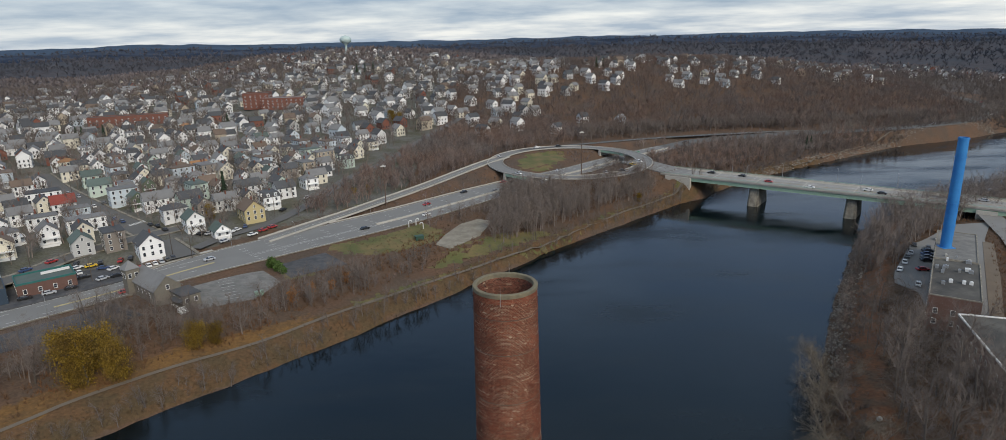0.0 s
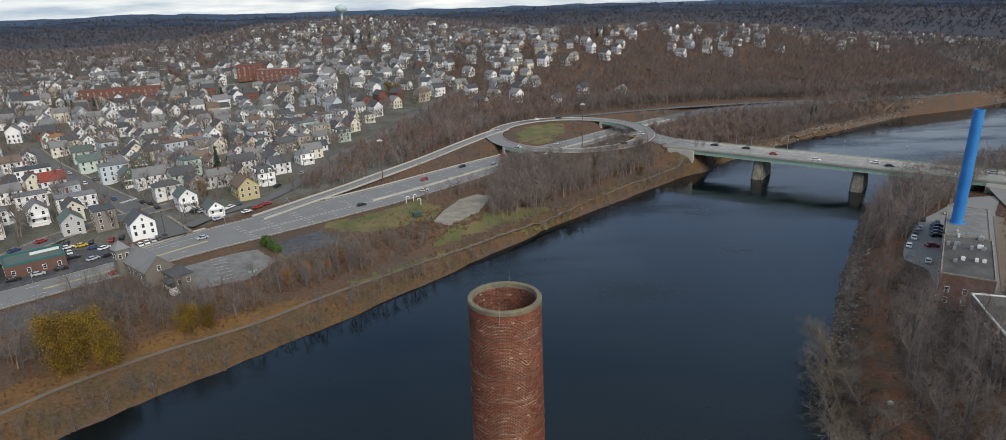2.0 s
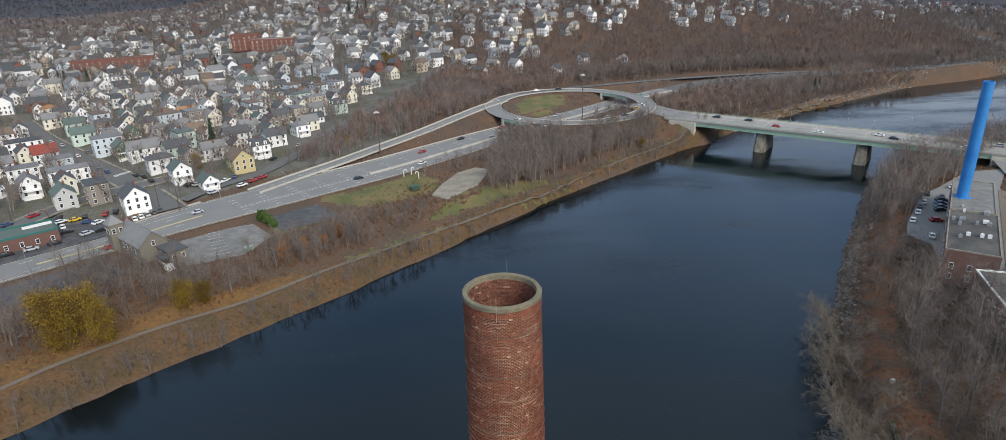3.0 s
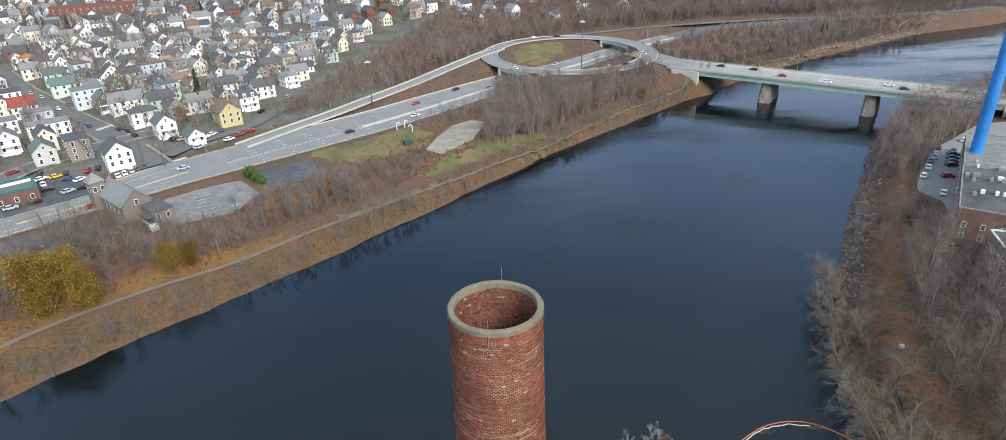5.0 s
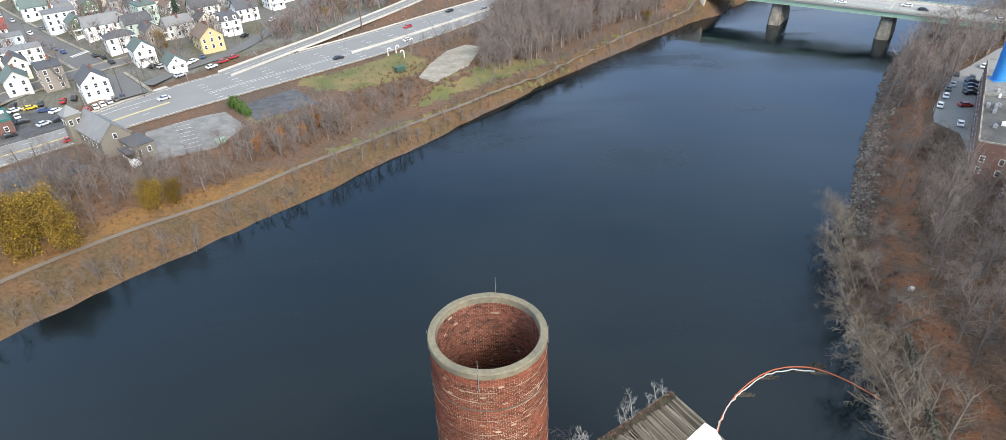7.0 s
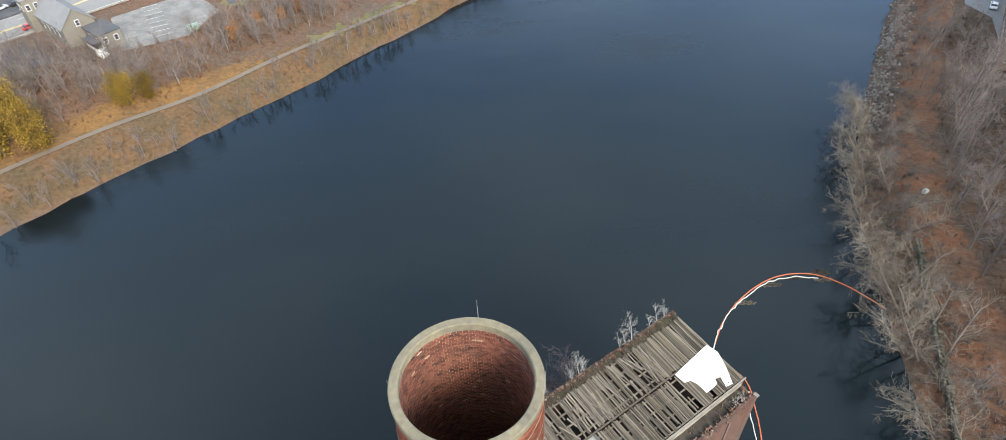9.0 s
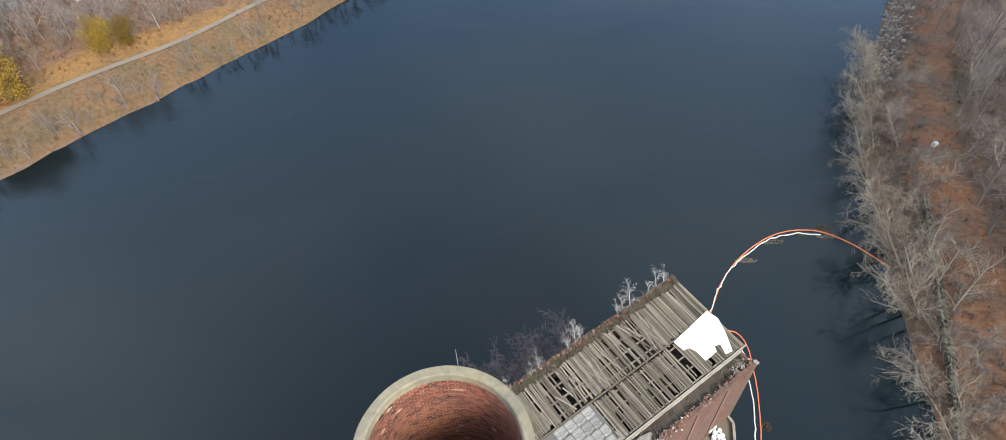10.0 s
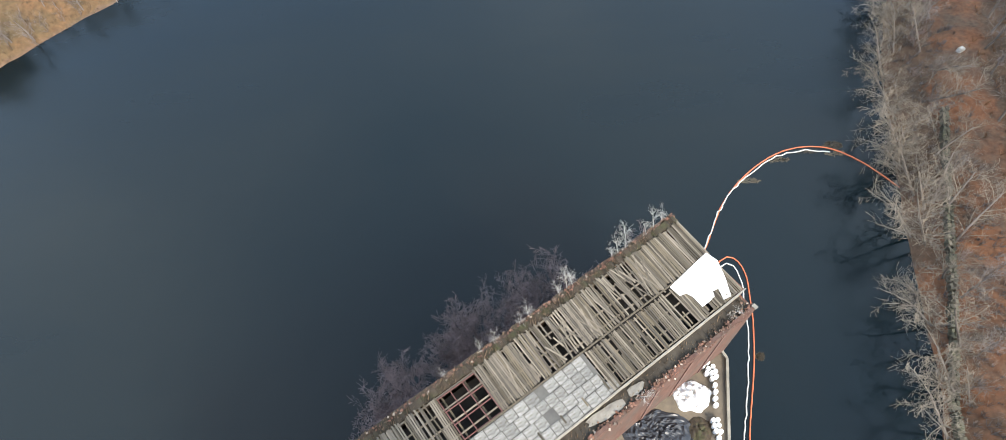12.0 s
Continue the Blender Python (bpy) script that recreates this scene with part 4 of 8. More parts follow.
def build_bridge():
    rot = math.atan2(BR_D.y, BR_D.x)
    th = empty("bridge", Matrix.Translation((BR_0.x, BR_0.y, 0)) @ Matrix.Rotation(rot, 4, "Z"))
    tagged(th, "long road bridge with green steel girders on concrete piers", "bridge")
    L, W, z = BR_L, BR_W, BR_Z
    part("deck", box_bm((L / 2 - 8, 0, z - 0.25, L + 16, W, 0.5)), M["deck"], th, "pale grey concrete deck")
    for y in (-W / 2 + 0.6, W / 2 - 0.6):
        part("girder", box_bm((L / 2, y, z - 1.45, L, 0.4, 1.9), (L / 2, y, z - 0.56, L, 0.9, 0.12), (L / 2, y, z - 2.42, L, 0.9, 0.12)), M["green_steel"], th, "green steel plate girder")
        bm = bmesh.new()
        for k in range(int(L / 4)):
            add_box(bm, 2 + k * 4, y, z - 1.45, 0.12, 0.8, 1.8)
        part("stiffener", bm, M["green_steel"], th)
    for y in (-3.5, 3.5):
        part("girder", box_bm((L / 2, y, z - 1.45, L, 0.5, 1.9)), M["green_steel"], th)
    for sgn in (-1, 1):
        y = sgn * (W / 2 - 0.9)
        part("sidewalk", box_bm((L / 2 - 8, y, z + 0.12, L + 16, 1.8, 0.24)), M["concrete"], th, "pale concrete sidewalk")
        y = sgn * (W / 2 - 0.15)
        part("parapet", box_bm((L / 2 - 8, y, z + 0.45, L + 16, 0.3, 0.9)), M["concrete"], th)
        bm = box_bm((L / 2 - 8, y, z + 1.35, L + 16, 0.1, 0.1), (L / 2 - 8, y, z + 1.1, L + 16, 0.07, 0.07))
        part("handrail", bm, M["green_steel"], th, "green steel handrail")
        for k in range(int(L / 3)):
            part("rail_post", box_bm((k * 3 - 4, y, z + 1.12, 0.12, 0.12, 0.5)), M["green_steel"], th)
    for x in (38.0, 86.5):
        bm = bmesh.new()
        add_box(bm, x, 0, (z - 2.5) / 2 - 0.5, 6.0, W - 1.0, z - 1.5, 0, 0, 0.8)
        bmesh.ops.bevel(bm, geom=[e for e in bm.edges if abs(e.verts[0].co.z - e.verts[1].co.z) > 3], offset=0.9, segments=2, affect="EDGES")
        part("pier", bm, M["concrete_old"], th, "stained concrete wall pier standing in the river")
        part("pier_cap", box_bm((x, 0, z - 2.9, 4.2, W - 2.5, 0.8)), M["concrete_old"], th)
    part("abutment", box_bm((-4, 0, z / 2 - 0.7, 8, W + 1, z - 0.6)), M["concrete"], th, "pale concrete abutment")
    part("wing_wall", box_bm((-5, -(W / 2 + 1.0), z / 2 + 1.6, 15, 0.9, z - 3.6), (2.4, -(W / 2 + 0.2), z / 2 + 0.5, 0.9, 2.4, z - 2)), M["concrete"], th, "pale concrete wing wall")
    part("abutment", box_bm((L - 8, 0, z / 2 - 0.7, 8, W + 1, z - 0.6)), M["concrete"], th, "pale concrete abutment")
    for y, w in ((-0.2, 0.14), (0.2, 0.14)):
        part("centre_line", box_bm((L / 2, y, z + 0.012, L, w, 0.01)), M["paint_yellow"], th)
    for y in (-4.0, 4.0):
        for k in range(int(L / 10)):
            part("lane_mark", box_bm((4 + k * 10, y, z + 0.012, 3.4, 0.16, 0.01)), M["paint_white"], th)
    for y in (-8.2, 8.2):
        part("edge_line", box_bm((L / 2, y, z + 0.012, L, 0.14, 0.01)), M["paint_white"], th)
    # expansion joints show as pale crosswise patches
    for x in (38.0, 62.0, 86.5, 112.0, 14.0):
        part("deck_joint", box_bm((x, 0, z + 0.008, 0.5, W - 4, 0.01)), M["concrete"], th)
    return th


build_bridge()


def street_lamp_at(x, y, z, h=9.0, arm=2.2, ang=0.0):
    th = tagged(empty("street_lamp", pose(x, y, z, 0, 0, math.degrees(ang))), "slender grey steel street lamp with a curved arm", "lamp", "street lamps")
    bm = bmesh.new()
    add_tube(bm, (0, 0, 0), (0, 0, h), 0.1, 0.06, 6)
    part("pole", bm, M["rail_steel"], th)
    bm = bmesh.new()
    add_tube(bm, (0, 0, h), (arm * 0.5, 0, h + 0.5), 0.05, 0.045, 5)
    add_tube(bm, (arm * 0.5, 0, h + 0.5), (arm, 0, h + 0.55), 0.045, 0.04, 5)
    part("arm", bm, M["rail_steel"], th)
    part("lamp_head", box_bm((arm + 0.25, 0, h + 0.53, 0.7, 0.3, 0.16)), M["rail_steel"], th)
    return th


for _s, _off in ((20, 1), (48, 1), (76, 1), (104, 1), (34, -1), (90, -1)):
    _p = BR_0 + BR_D * _s + BR_N * (_off * (BR_W / 2 - 0.5))
    street_lamp_at(_p.x, _p.y, BR_Z + 0.3, 8.5, 2.4, math.atan2(-BR_N.y * _off, -BR_N.x * _off))

# ---- ring interchange over the highway ----
def build_ring():
    th = tagged(empty("overpass"), "oval ring road carried over the highway on green overpasses", "overpass")
    line = [(x, y, RING_Z) for x, y in RING] + [(*RING[0], RING_Z)]
    near_hw = seg_dist(np.array([q[0] for q in line]), np.array([q[1] for q in line]), [q[:2] for q in HW_S])
    for name, w, lift, thick, m, off in (("ring_road", 10.0, 0.0, 0.35, "asphalt", 0), ("inner_parapet", 0.3, 0.5, 0.6, "concrete", 5.0), ("outer_parapet", 0.3, 0.5, 0.6, "concrete", -5.0)):
        ob = ribbon(name, line, w, M[m], lift, thick=thick, offset=off)
        ob.parent = th
    runs, cur = [], []
    for q, d in zip(line, near_hw):
        if d < 15:
            cur.append(q)
        elif cur:
            runs.append(cur)
            cur = []
    if cur:
        runs.append(cur)
    for run in runs:
        if len(run) < 3:
            continue
        for off in (-4.8, -1.6, 1.6, 4.8):
            ob = ribbon("girder", run, 0.4, M["green_steel"], -0.3, thick=1.5, offset=off)
            ob.parent = th
            ob["label"] = "green steel overpass girder"
        for q, nb in ((run[0], run[1]), (run[-1], run[-2])):
            a = math.atan2(nb[1] - q[1], nb[0] - q[0])
            part("abutment", box_bm((q[0], q[1], RING_Z - 3.4, 1.4, 11, 6.2, a)), M["concrete"], th, "pale concrete abutment")
    return th


build_ring()

# ---- blue stack and the flat-roofed works ----
def build_stack():
    x, y, z0, z1 = 154.3, 168.5, 18.7, 57.5
    th = tagged(empty("smokestack", Matrix.Translation((x, y, z0))), "tall bright blue painted steel smokestack on a flat roof", "smokestack")
    h = z1 - z0
    vs, fs = lathe([(1.75, 0), (1.75, h * 0.3), (1.6, h), (1.45, h), (1.45, 0)], 32)
    solid("shaft", vs, fs, M["blue"], th)
    for k, z in enumerate((0.2, 8, 16, 24, 32, h - 0.6)):
        r = 1.8 - 0.15 * z / h + 0.06
        vs, fs = lathe([(r, z), (r + 0.06, z), (r + 0.06, z + 0.3), (r, z + 0.3)], 32)
        solid("flange", vs, fs, M["blue"], th)
    bm = bmesh.new()
    for s in (-0.25, 0.25):
        add_tube(bm, (1.9, s, 1), (1.75, s, h), 0.04, 0.04, 4)
    for k in range(int(h / 0.6)):
        add_tube(bm, (1.88 - 0.15 * k * 0.6 / h, -0.25, 1 + k * 0.6), (1.88 - 0.15 * k * 0.6 / h, 0.25, 1 + k * 0.6), 0.025, 0.025, 3)
    part("ladder", bm, M["rail_steel"], th, "narrow steel ladder")
    part("base_plate", box_bm((0, 0, 0.12, 4.4, 4.4, 0.24)), M["blue"], th)
    return th


build_stack()

# ---- ruined mill by the water ----
RU_M = Matrix.Translation((22.2, 42.4, 0)) @ Matrix.Rotation(radians(-145.3), 4, "Z")
# local x: along the building away from its river end; local y: across, towards the yard
RU_U0, RU_U1, RU_V = -1.3, 68.0, 14.7


def ru_z(v):
    return 23.95 - 0.10 * v


def jag(bm, u0, u1, v0, v1, z0, z1, rng, step=1.2, amp=0.25):
    """A wall between two lines whose top is broken and uneven."""
    n = int((u1 - u0) / step)
    tops = [z1 + rng.uniform(-amp, amp) for _ in range(n + 1)]
    rows = []
    for i in range(n + 1):
        u = u0 + (u1 - u0) * i / n
        rows.append([bm.verts.new(p) for p in ((u, v0, z0), (u, v0, tops[i]), (u, v1, tops[i] + rng.uniform(-0.1, 0.1)), (u, v1, z0))])
    for a, b in zip(rows[:-1], rows[1:]):
        for k in range(3):
            bm.faces.new((a[k], b[k], b[k + 1], a[k + 1]))
    bm.faces.new(rows[0])
    bm.faces.new(rows[-1][::-1])


M["wall_top"] = mat("mossy_brick", (0.06, 0.038, 0.027), 0.95, 0.6, 2.5, 0.5, 0.4, second=(0.032, 0.028, 0.018), second_scale=0.8)


M["brick_ruin"] = mat("ruined_brickwork", (0.155, 0.07, 0.046), 0.92, 0.5, 3.0, 0.4, 0.4, island=0.5, second=(0.10, 0.066, 0.048), second_scale=0.5, odd=((0.24, 0.19, 0.15), 0.12))
M["brick_stained"] = mat("stained_brickwork", (0.12, 0.058, 0.041), 0.92, 0.7, 2.0, 0.5, 0.5, second=(0.062, 0.042, 0.033), second_scale=0.5, stretch=(1.0, 1.0, 0.35))
M["torn"] = mat("torn_pale_felt", (0.20, 0.185, 0.16), 0.85, 0.3, 2.0, 0.5, 0.3)


def build_ruin():
    rng = random.Random(42)
    th = tagged(empty("mill_ruin", RU_M), "derelict brick mill with a collapsing plank roof beside the river", "ruin")
    # outer walls
    bm = bmesh.new()
    jag(bm, RU_U0, RU_U1, 0.0, 0.55, -2, 23.6, rng, 1.0, 0.18)
    part("river_wall", bm, M["wall_top"], th, "weathered red brick wall with a mossy top")
    bm = bmesh.new()
    jag(bm, RU_U0, RU_U1, RU_V - 0.45, RU_V, -2, 21.5, rng, 1.0, 0.22)
    part("yard_wall", bm, M["brick_stained"], th, "weathered red brick wall with tall window bays")
    part("end_wall", box_bm((RU_U0 + 0.25, 6.6, 10.3, 0.5, 11.6, 24.6), (RU_U0 + 0.25, 13.2, 9.3, 0.5, 2.2, 23.4)), M["brick_ruin"], th, "weathered red brick end wall")
    part("end_wall", box_bm((RU_U1 - 0.25, 7.2, 10, 0.5, 13.2, 24.0)), M["brick_ruin"], th)
    # pilasters and window recesses of the yard side
    for i in range(3):
        u = 3.6 + i * 5.2
        part("pilaster", box_bm((u, RU_V + 0.06, 9.3, 0.5, 0.12, 22.4)), M["brick_brown"], th)
    part("coping", box_bm((-1.2, RU_V - 0.2, 21.52, 0.5, 0.6, 0.2)), M["concrete_old"], th, "pale stone corner block")
    bm = bmesh.new()
    for _ in range(620):
        u = rng.uniform(RU_U0, 45)
        add_box(bm, u, RU_V - 0.4 + rng.gauss(0, 0.26), 21.42 + rng.uniform(-0.12, 0.1), rng.uniform(0.12, 0.4), rng.uniform(0.1, 0.22), rng.uniform(0.1, 0.2), rng.uniform(0, 3))
    tagged(part("loose_bricks", bm, M["brick_ruin"], th), kind="stuff")
    # soil strip along the river wall, low ledge on the yard side
    bm = bmesh.new()
    jag(bm, RU_U0 + 0.2, RU_U1, 0.5, 1.4, 22.9, 23.7, rng, 0.45, 0.22)
    part("mossy_gutter", bm, M["moss"], th, "dark mossy gutter along the wall top")
    bm = bmesh.new()
    jag(bm, RU_U0 + 0.4, RU_U1, 12.4, RU_V - 0.4, 20.2, 21.1, rng, 0.7, 0.12)
    part("ledge", bm, M["ledge"], th, "dark soil-covered ledge")
    part("eaves_board", box_bm((14, 12.42, 22.5, 31, 0.14, 0.3)), M["torn"], th, "pale peeling eaves board")
    part("eaves_wall", box_bm((33, 12.36, 11.0, 68, 0.12, 21.6)), M["concrete_old"], th)
    # near-black slab below the broken roof, standing for the shade inside
    part("attic_floor", box_bm((33, 6.5, 19.3, 68, 11, 0.2)), M["dark"], th, "near-black slab that stands for shade under the plank roof")
    # joists
    for i in range(8):
        v = 1.6 + i * 1.5
        part("purlin", box_bm((33, v, ru_z(v) - 0.24, 68, 0.16, 0.22)), M["wood"], th)
    part("ridge_seam", box_bm((16, 7.0, ru_z(7.0) + 0.08, 34, 0.2, 0.08)), M["wood_brown"], th)
    for i in range(15):
        u = 1 + i * 3.0
        part("rafter", box_bm((u, 6.6, ru_z(6.6) - 0.5, 0.2, 10.4, 0.3)), M["wood_brown"], th)
    # roof planks
    mesh = {}
    for k, (ln, mname) in enumerate(((4.85, "wood"), (4.85, "wood_brown"), (2.4, "wood"), (5.6, "wood"), (5.6, "wood_brown"), (2.8, "wood_brown"))):
        bm = bmesh.new()
        add_box(bm, 0, 0, 0, 0.205, ln, 0.05)
        for v in bm.verts:
            v.co.y += rng.uniform(-0.08, 0.08)
            v.co.z += rng.uniform(-0.012, 0.012)
        me = bpy.data.meshes.new("plank")
        bm.to_mesh(me)
        bm.free()
        me.materials.append(M[mname])
        mesh[k] = me

    def plank(k, u, v, yaw=0.0, lift=0.0, sx=1.0, sy=1.0, roll=0.0):
        p = new("plank", mesh[k])
        p.parent = th
        p.matrix_local = Matrix.Translation((u, v, ru_z(v) + 0.0 + lift)) @ Matrix.Rotation(yaw, 4, "Z") @ Matrix.Rotation(-0.10 + roll, 4, "X") @ Matrix.Diagonal((sx, sy, 1, 1))

    u = RU_U0 + 0.1
    while u < 42:
        u += 0.235
        bad = 0.06 + 0.22 * (8 < u < 22) + 0.12 * (u >= 22)
        clump = noise.noise(Vector((u * 0.55, 0, 3.3)))
        if not 29.6 < u < 34.6:
            if u < 7.5 or (rng.random() > bad and clump > -0.38):
                plank(rng.choice((4, 4, 3) if u < 9 else (3, 3, 4)), u, 4.1, rng.gauss(0, 0.02), rng.uniform(0, 0.07), rng.uniform(0.95, 1.2) if u < 7.5 else rng.uniform(0.75, 1.1), rng.uniform(0.9, 1.02))
            elif rng.random() < 0.6:
                plank(2, u, rng.choice((2.6, 5.6)), rng.gauss(0, 0.03), rng.uniform(0, 0.04), 0.9, rng.uniform(0.6, 1))
        clump = noise.noise(Vector((u * 0.5, 7, 1.3)))
        sheet = u < 5.2
        if not sheet and not 18.8 < u < 36:
            if rng.random() > 0.14 and clump > -0.42:
                plank(rng.choice((0, 1, 0)), u, 9.75, rng.gauss(0, 0.02), rng.uniform(0, 0.07), rng.uniform(0.75, 1.1), rng.uniform(0.98, 1.08))
            elif rng.random() < 0.55:
                plank(5, u, rng.choice((8.4, 11.0)), rng.gauss(0, 0.03), 0.02, 0.9, rng.uniform(0.6, 1))
        if sheet and not 3.4 < u < 4.0:
            plank(rng.choice((0, 1)), u, 9.75, rng.gauss(0, 0.015), rng.uniform(-0.02, 0.02), rng.uniform(0.8, 1.05), rng.uniform(1.0, 1.06))
    for _ in range(44):
        plank(rng.choice((0, 2, 3)), rng.uniform(6, 27), rng.uniform(2.6, 5.6), rng.uniform(-0.5, 0.5), 0.08, rng.uniform(0.5, 0.9), rng.uniform(0.4, 0.8))
    # pale felt sheets
    bm = bmesh.new()
    add_box(bm, 0, 0, 0, 0.70, 0.98, 0.03)
    fm = bpy.data.meshes.new("felt_sheet")
    bm.to_mesh(fm)
    bm.free()
    fm.materials.append(M["slate"])
    for j in range(4):
        u, v = 19.0 + rng.uniform(0, 0.9) - (1.6 if j == 3 else 0), 7.78 + j * 1.3
        while u < 40:
            w = rng.uniform(1.05, 1.6)
            u += w
            if rng.random() < 0.05:
                continue
            s = new("felt_sheet", fm)
            s.parent = th
            vv = v + rng.gauss(0, 0.03)
            s.matrix_local = Matrix.Translation((u - w / 2, vv, ru_z(vv) + 0.03 + rng.uniform(0, 0.04))) @ Matrix.Rotation(rng.gauss(0, 0.02), 4, "Z") @ Matrix.Rotation(-0.1 + rng.gauss(0, 0.03), 4, "X") @ Matrix.Rotation(rng.gauss(0, 0.03), 4, "Y") @ Matrix.Diagonal(((w - 0.08) / 0.70, rng.uniform(1.2, 1.28), 1, 1))
    solid("felt_base", [(u, v, ru_z(v) - dz) for dz in (0.02, 0.06) for u, v in ((18.8, 7.1), (40, 7.1), (40, 12.3), (18.8, 12.3))], [(0, 1, 2, 3), (7, 6, 5, 4), (0, 4, 5, 1), (2, 6, 7, 3), (1, 5, 6, 2), (3, 7, 4, 0)], M["tar"], th)
    # red steel frame in the open bay
    for u in (29.7, 31.3, 32.9, 34.5):
        part("steel_beam", box_bm((u, 4.3, ru_z(4.3) - 0.1, 0.12, 5.2, 0.2)), M["red_steel"], th, "red steel roof beam")
    for v in (1.8, 3.4, 5.0, 6.8):
        part("steel_beam", box_bm((32.1, v, ru_z(v) - 0.12, 5.0, 0.10, 0.18)), M["red_steel"], th, "red steel roof beam")
    # weeds and fallen bricks on the wall tops
    vs, fs = [], []
    for _ in range(2600):
        near = rng.random() < 0.72
        u, v = rng.uniform(RU_U0, 45), rng.uniform(0.1, 1.5) if near else rng.uniform(12.6, RU_V - 0.2)
        z, a, h = (23.55 if near else 21.1), rng.uniform(0, 6.28), rng.uniform(0.12, 0.42)
        c, s, lean = math.cos(a) * 0.03, math.sin(a) * 0.03, rng.uniform(-0.25, 0.25)
        b = len(vs)
        vs += [(u - c, v - s, z), (u + c, v + s, z), (u + c + lean, v + s + lean, z + h), (u - c + lean, v - s + lean, z + h)]
        fs.append((b, b + 1, b + 2, b + 3))
    tagged(solid("undergrowth", vs, fs, M["sedge"], th, "dry weeds rooted in the wall tops"), kind="stuff")
    bm = bmesh.new()
    for _ in range(260):
        add_box(bm, rng.uniform(RU_U0, 45), rng.uniform(0.1, 0.7), 23.68 + rng.uniform(-0.05, 0.08), rng.uniform(0.12, 0.35), rng.uniform(0.1, 0.2), rng.uniform(0.08, 0.16), rng.uniform(0, 3))
    tagged(part("wall_bricks", bm, M["brick_ruin"], th), kind="stuff")
    return th


build_ruin()


def ru(u, v, z):
    return RU_M @ Vector((u, v, z))


# white sheeting on the roof's river end, stepped along its inner edge
def build_sheet():
    rng = random.Random(8)
    outline = [(5.7, 7.15), (2.4, 6.8), (-0.8, 6.5), (-1.2, 8.0), (-0.4, 10.1), (0.7, 12.1), (1.7, 11.9), (1.25, 10.6), (2.0, 10.4), (2.3, 11.0), (3.3, 11.1), (4.3, 11.1), (4.35, 9.6), (4.7, 8.8), (5.5, 8.6)]
    bm = bmesh.new()
    top = [bm.verts.new((u, v, ru_z(v) + 0.15 + rng.uniform(-0.01, 0.02))) for u, v in outline]
    low = [bm.verts.new((u, v, ru_z(v) + 0.11)) for u, v in outline]
    bm.faces.new(top)
    bm.faces.new(low[::-1])
    for i in range(len(top)):
        j = (i + 1) % len(top)
        bm.faces.new((top[i], low[i], low[j], top[j]))
    bmesh.ops.recalc_face_normals(bm, faces=bm.faces)
    ob = bm_object("roof_sheet", bm, M["tarp_white"])
    ob.matrix_world = RU_M
    tagged(ob, "bright white sheet laid over the end of the plank roof", "sheeting")
    # torn pale sheets on the ledge
    for u, v, a, b in ((16.3, 13.3, 2.4, 1.2), (20.4, 13.3, 6.0, 1.5)):
        bm = bmesh.new()
        n = 14
        c = bm.verts.new((0, 0, 0.14))
        ring = [bm.verts.new((a / 2 * math.cos(2 * math.pi * i / n) * rng.uniform(0.75, 1.1), b / 2 * math.sin(2 * math.pi * i / n) * rng.uniform(0.7, 1.1), rng.uniform(0.02, 0.08))) for i in range(n)]
        skirt = [bm.verts.new((q.co.x, q.co.y, -0.08)) for q in ring]
        for i in range(n):
            j = (i + 1) % n
            bm.faces.new((c, ring[i], ring[j]))
            bm.faces.new((ring[i], skirt[i], skirt[j], ring[j]))
        ob = bm_object("torn_sheet", bm, M["torn"])
        ob.matrix_world = RU_M @ Matrix.Translation((u, v, 21.2)) @ Matrix.Rotation(rng.uniform(-0.1, 0.1), 4, "Z")
        tagged(ob, "torn pale roofing sheet lying on the ledge", "sheeting")


build_sheet()

# ---- yard between the mill and the inlet ----
YARD_Z = 7.0
YARD = [(23.2, 43.0), (30.4, 32.6), (31.7, 29.8), (29.7, 19.2), (25.5, -10), (18, -60), (-2, -118), (-30, -118), (-36, 1.5)]


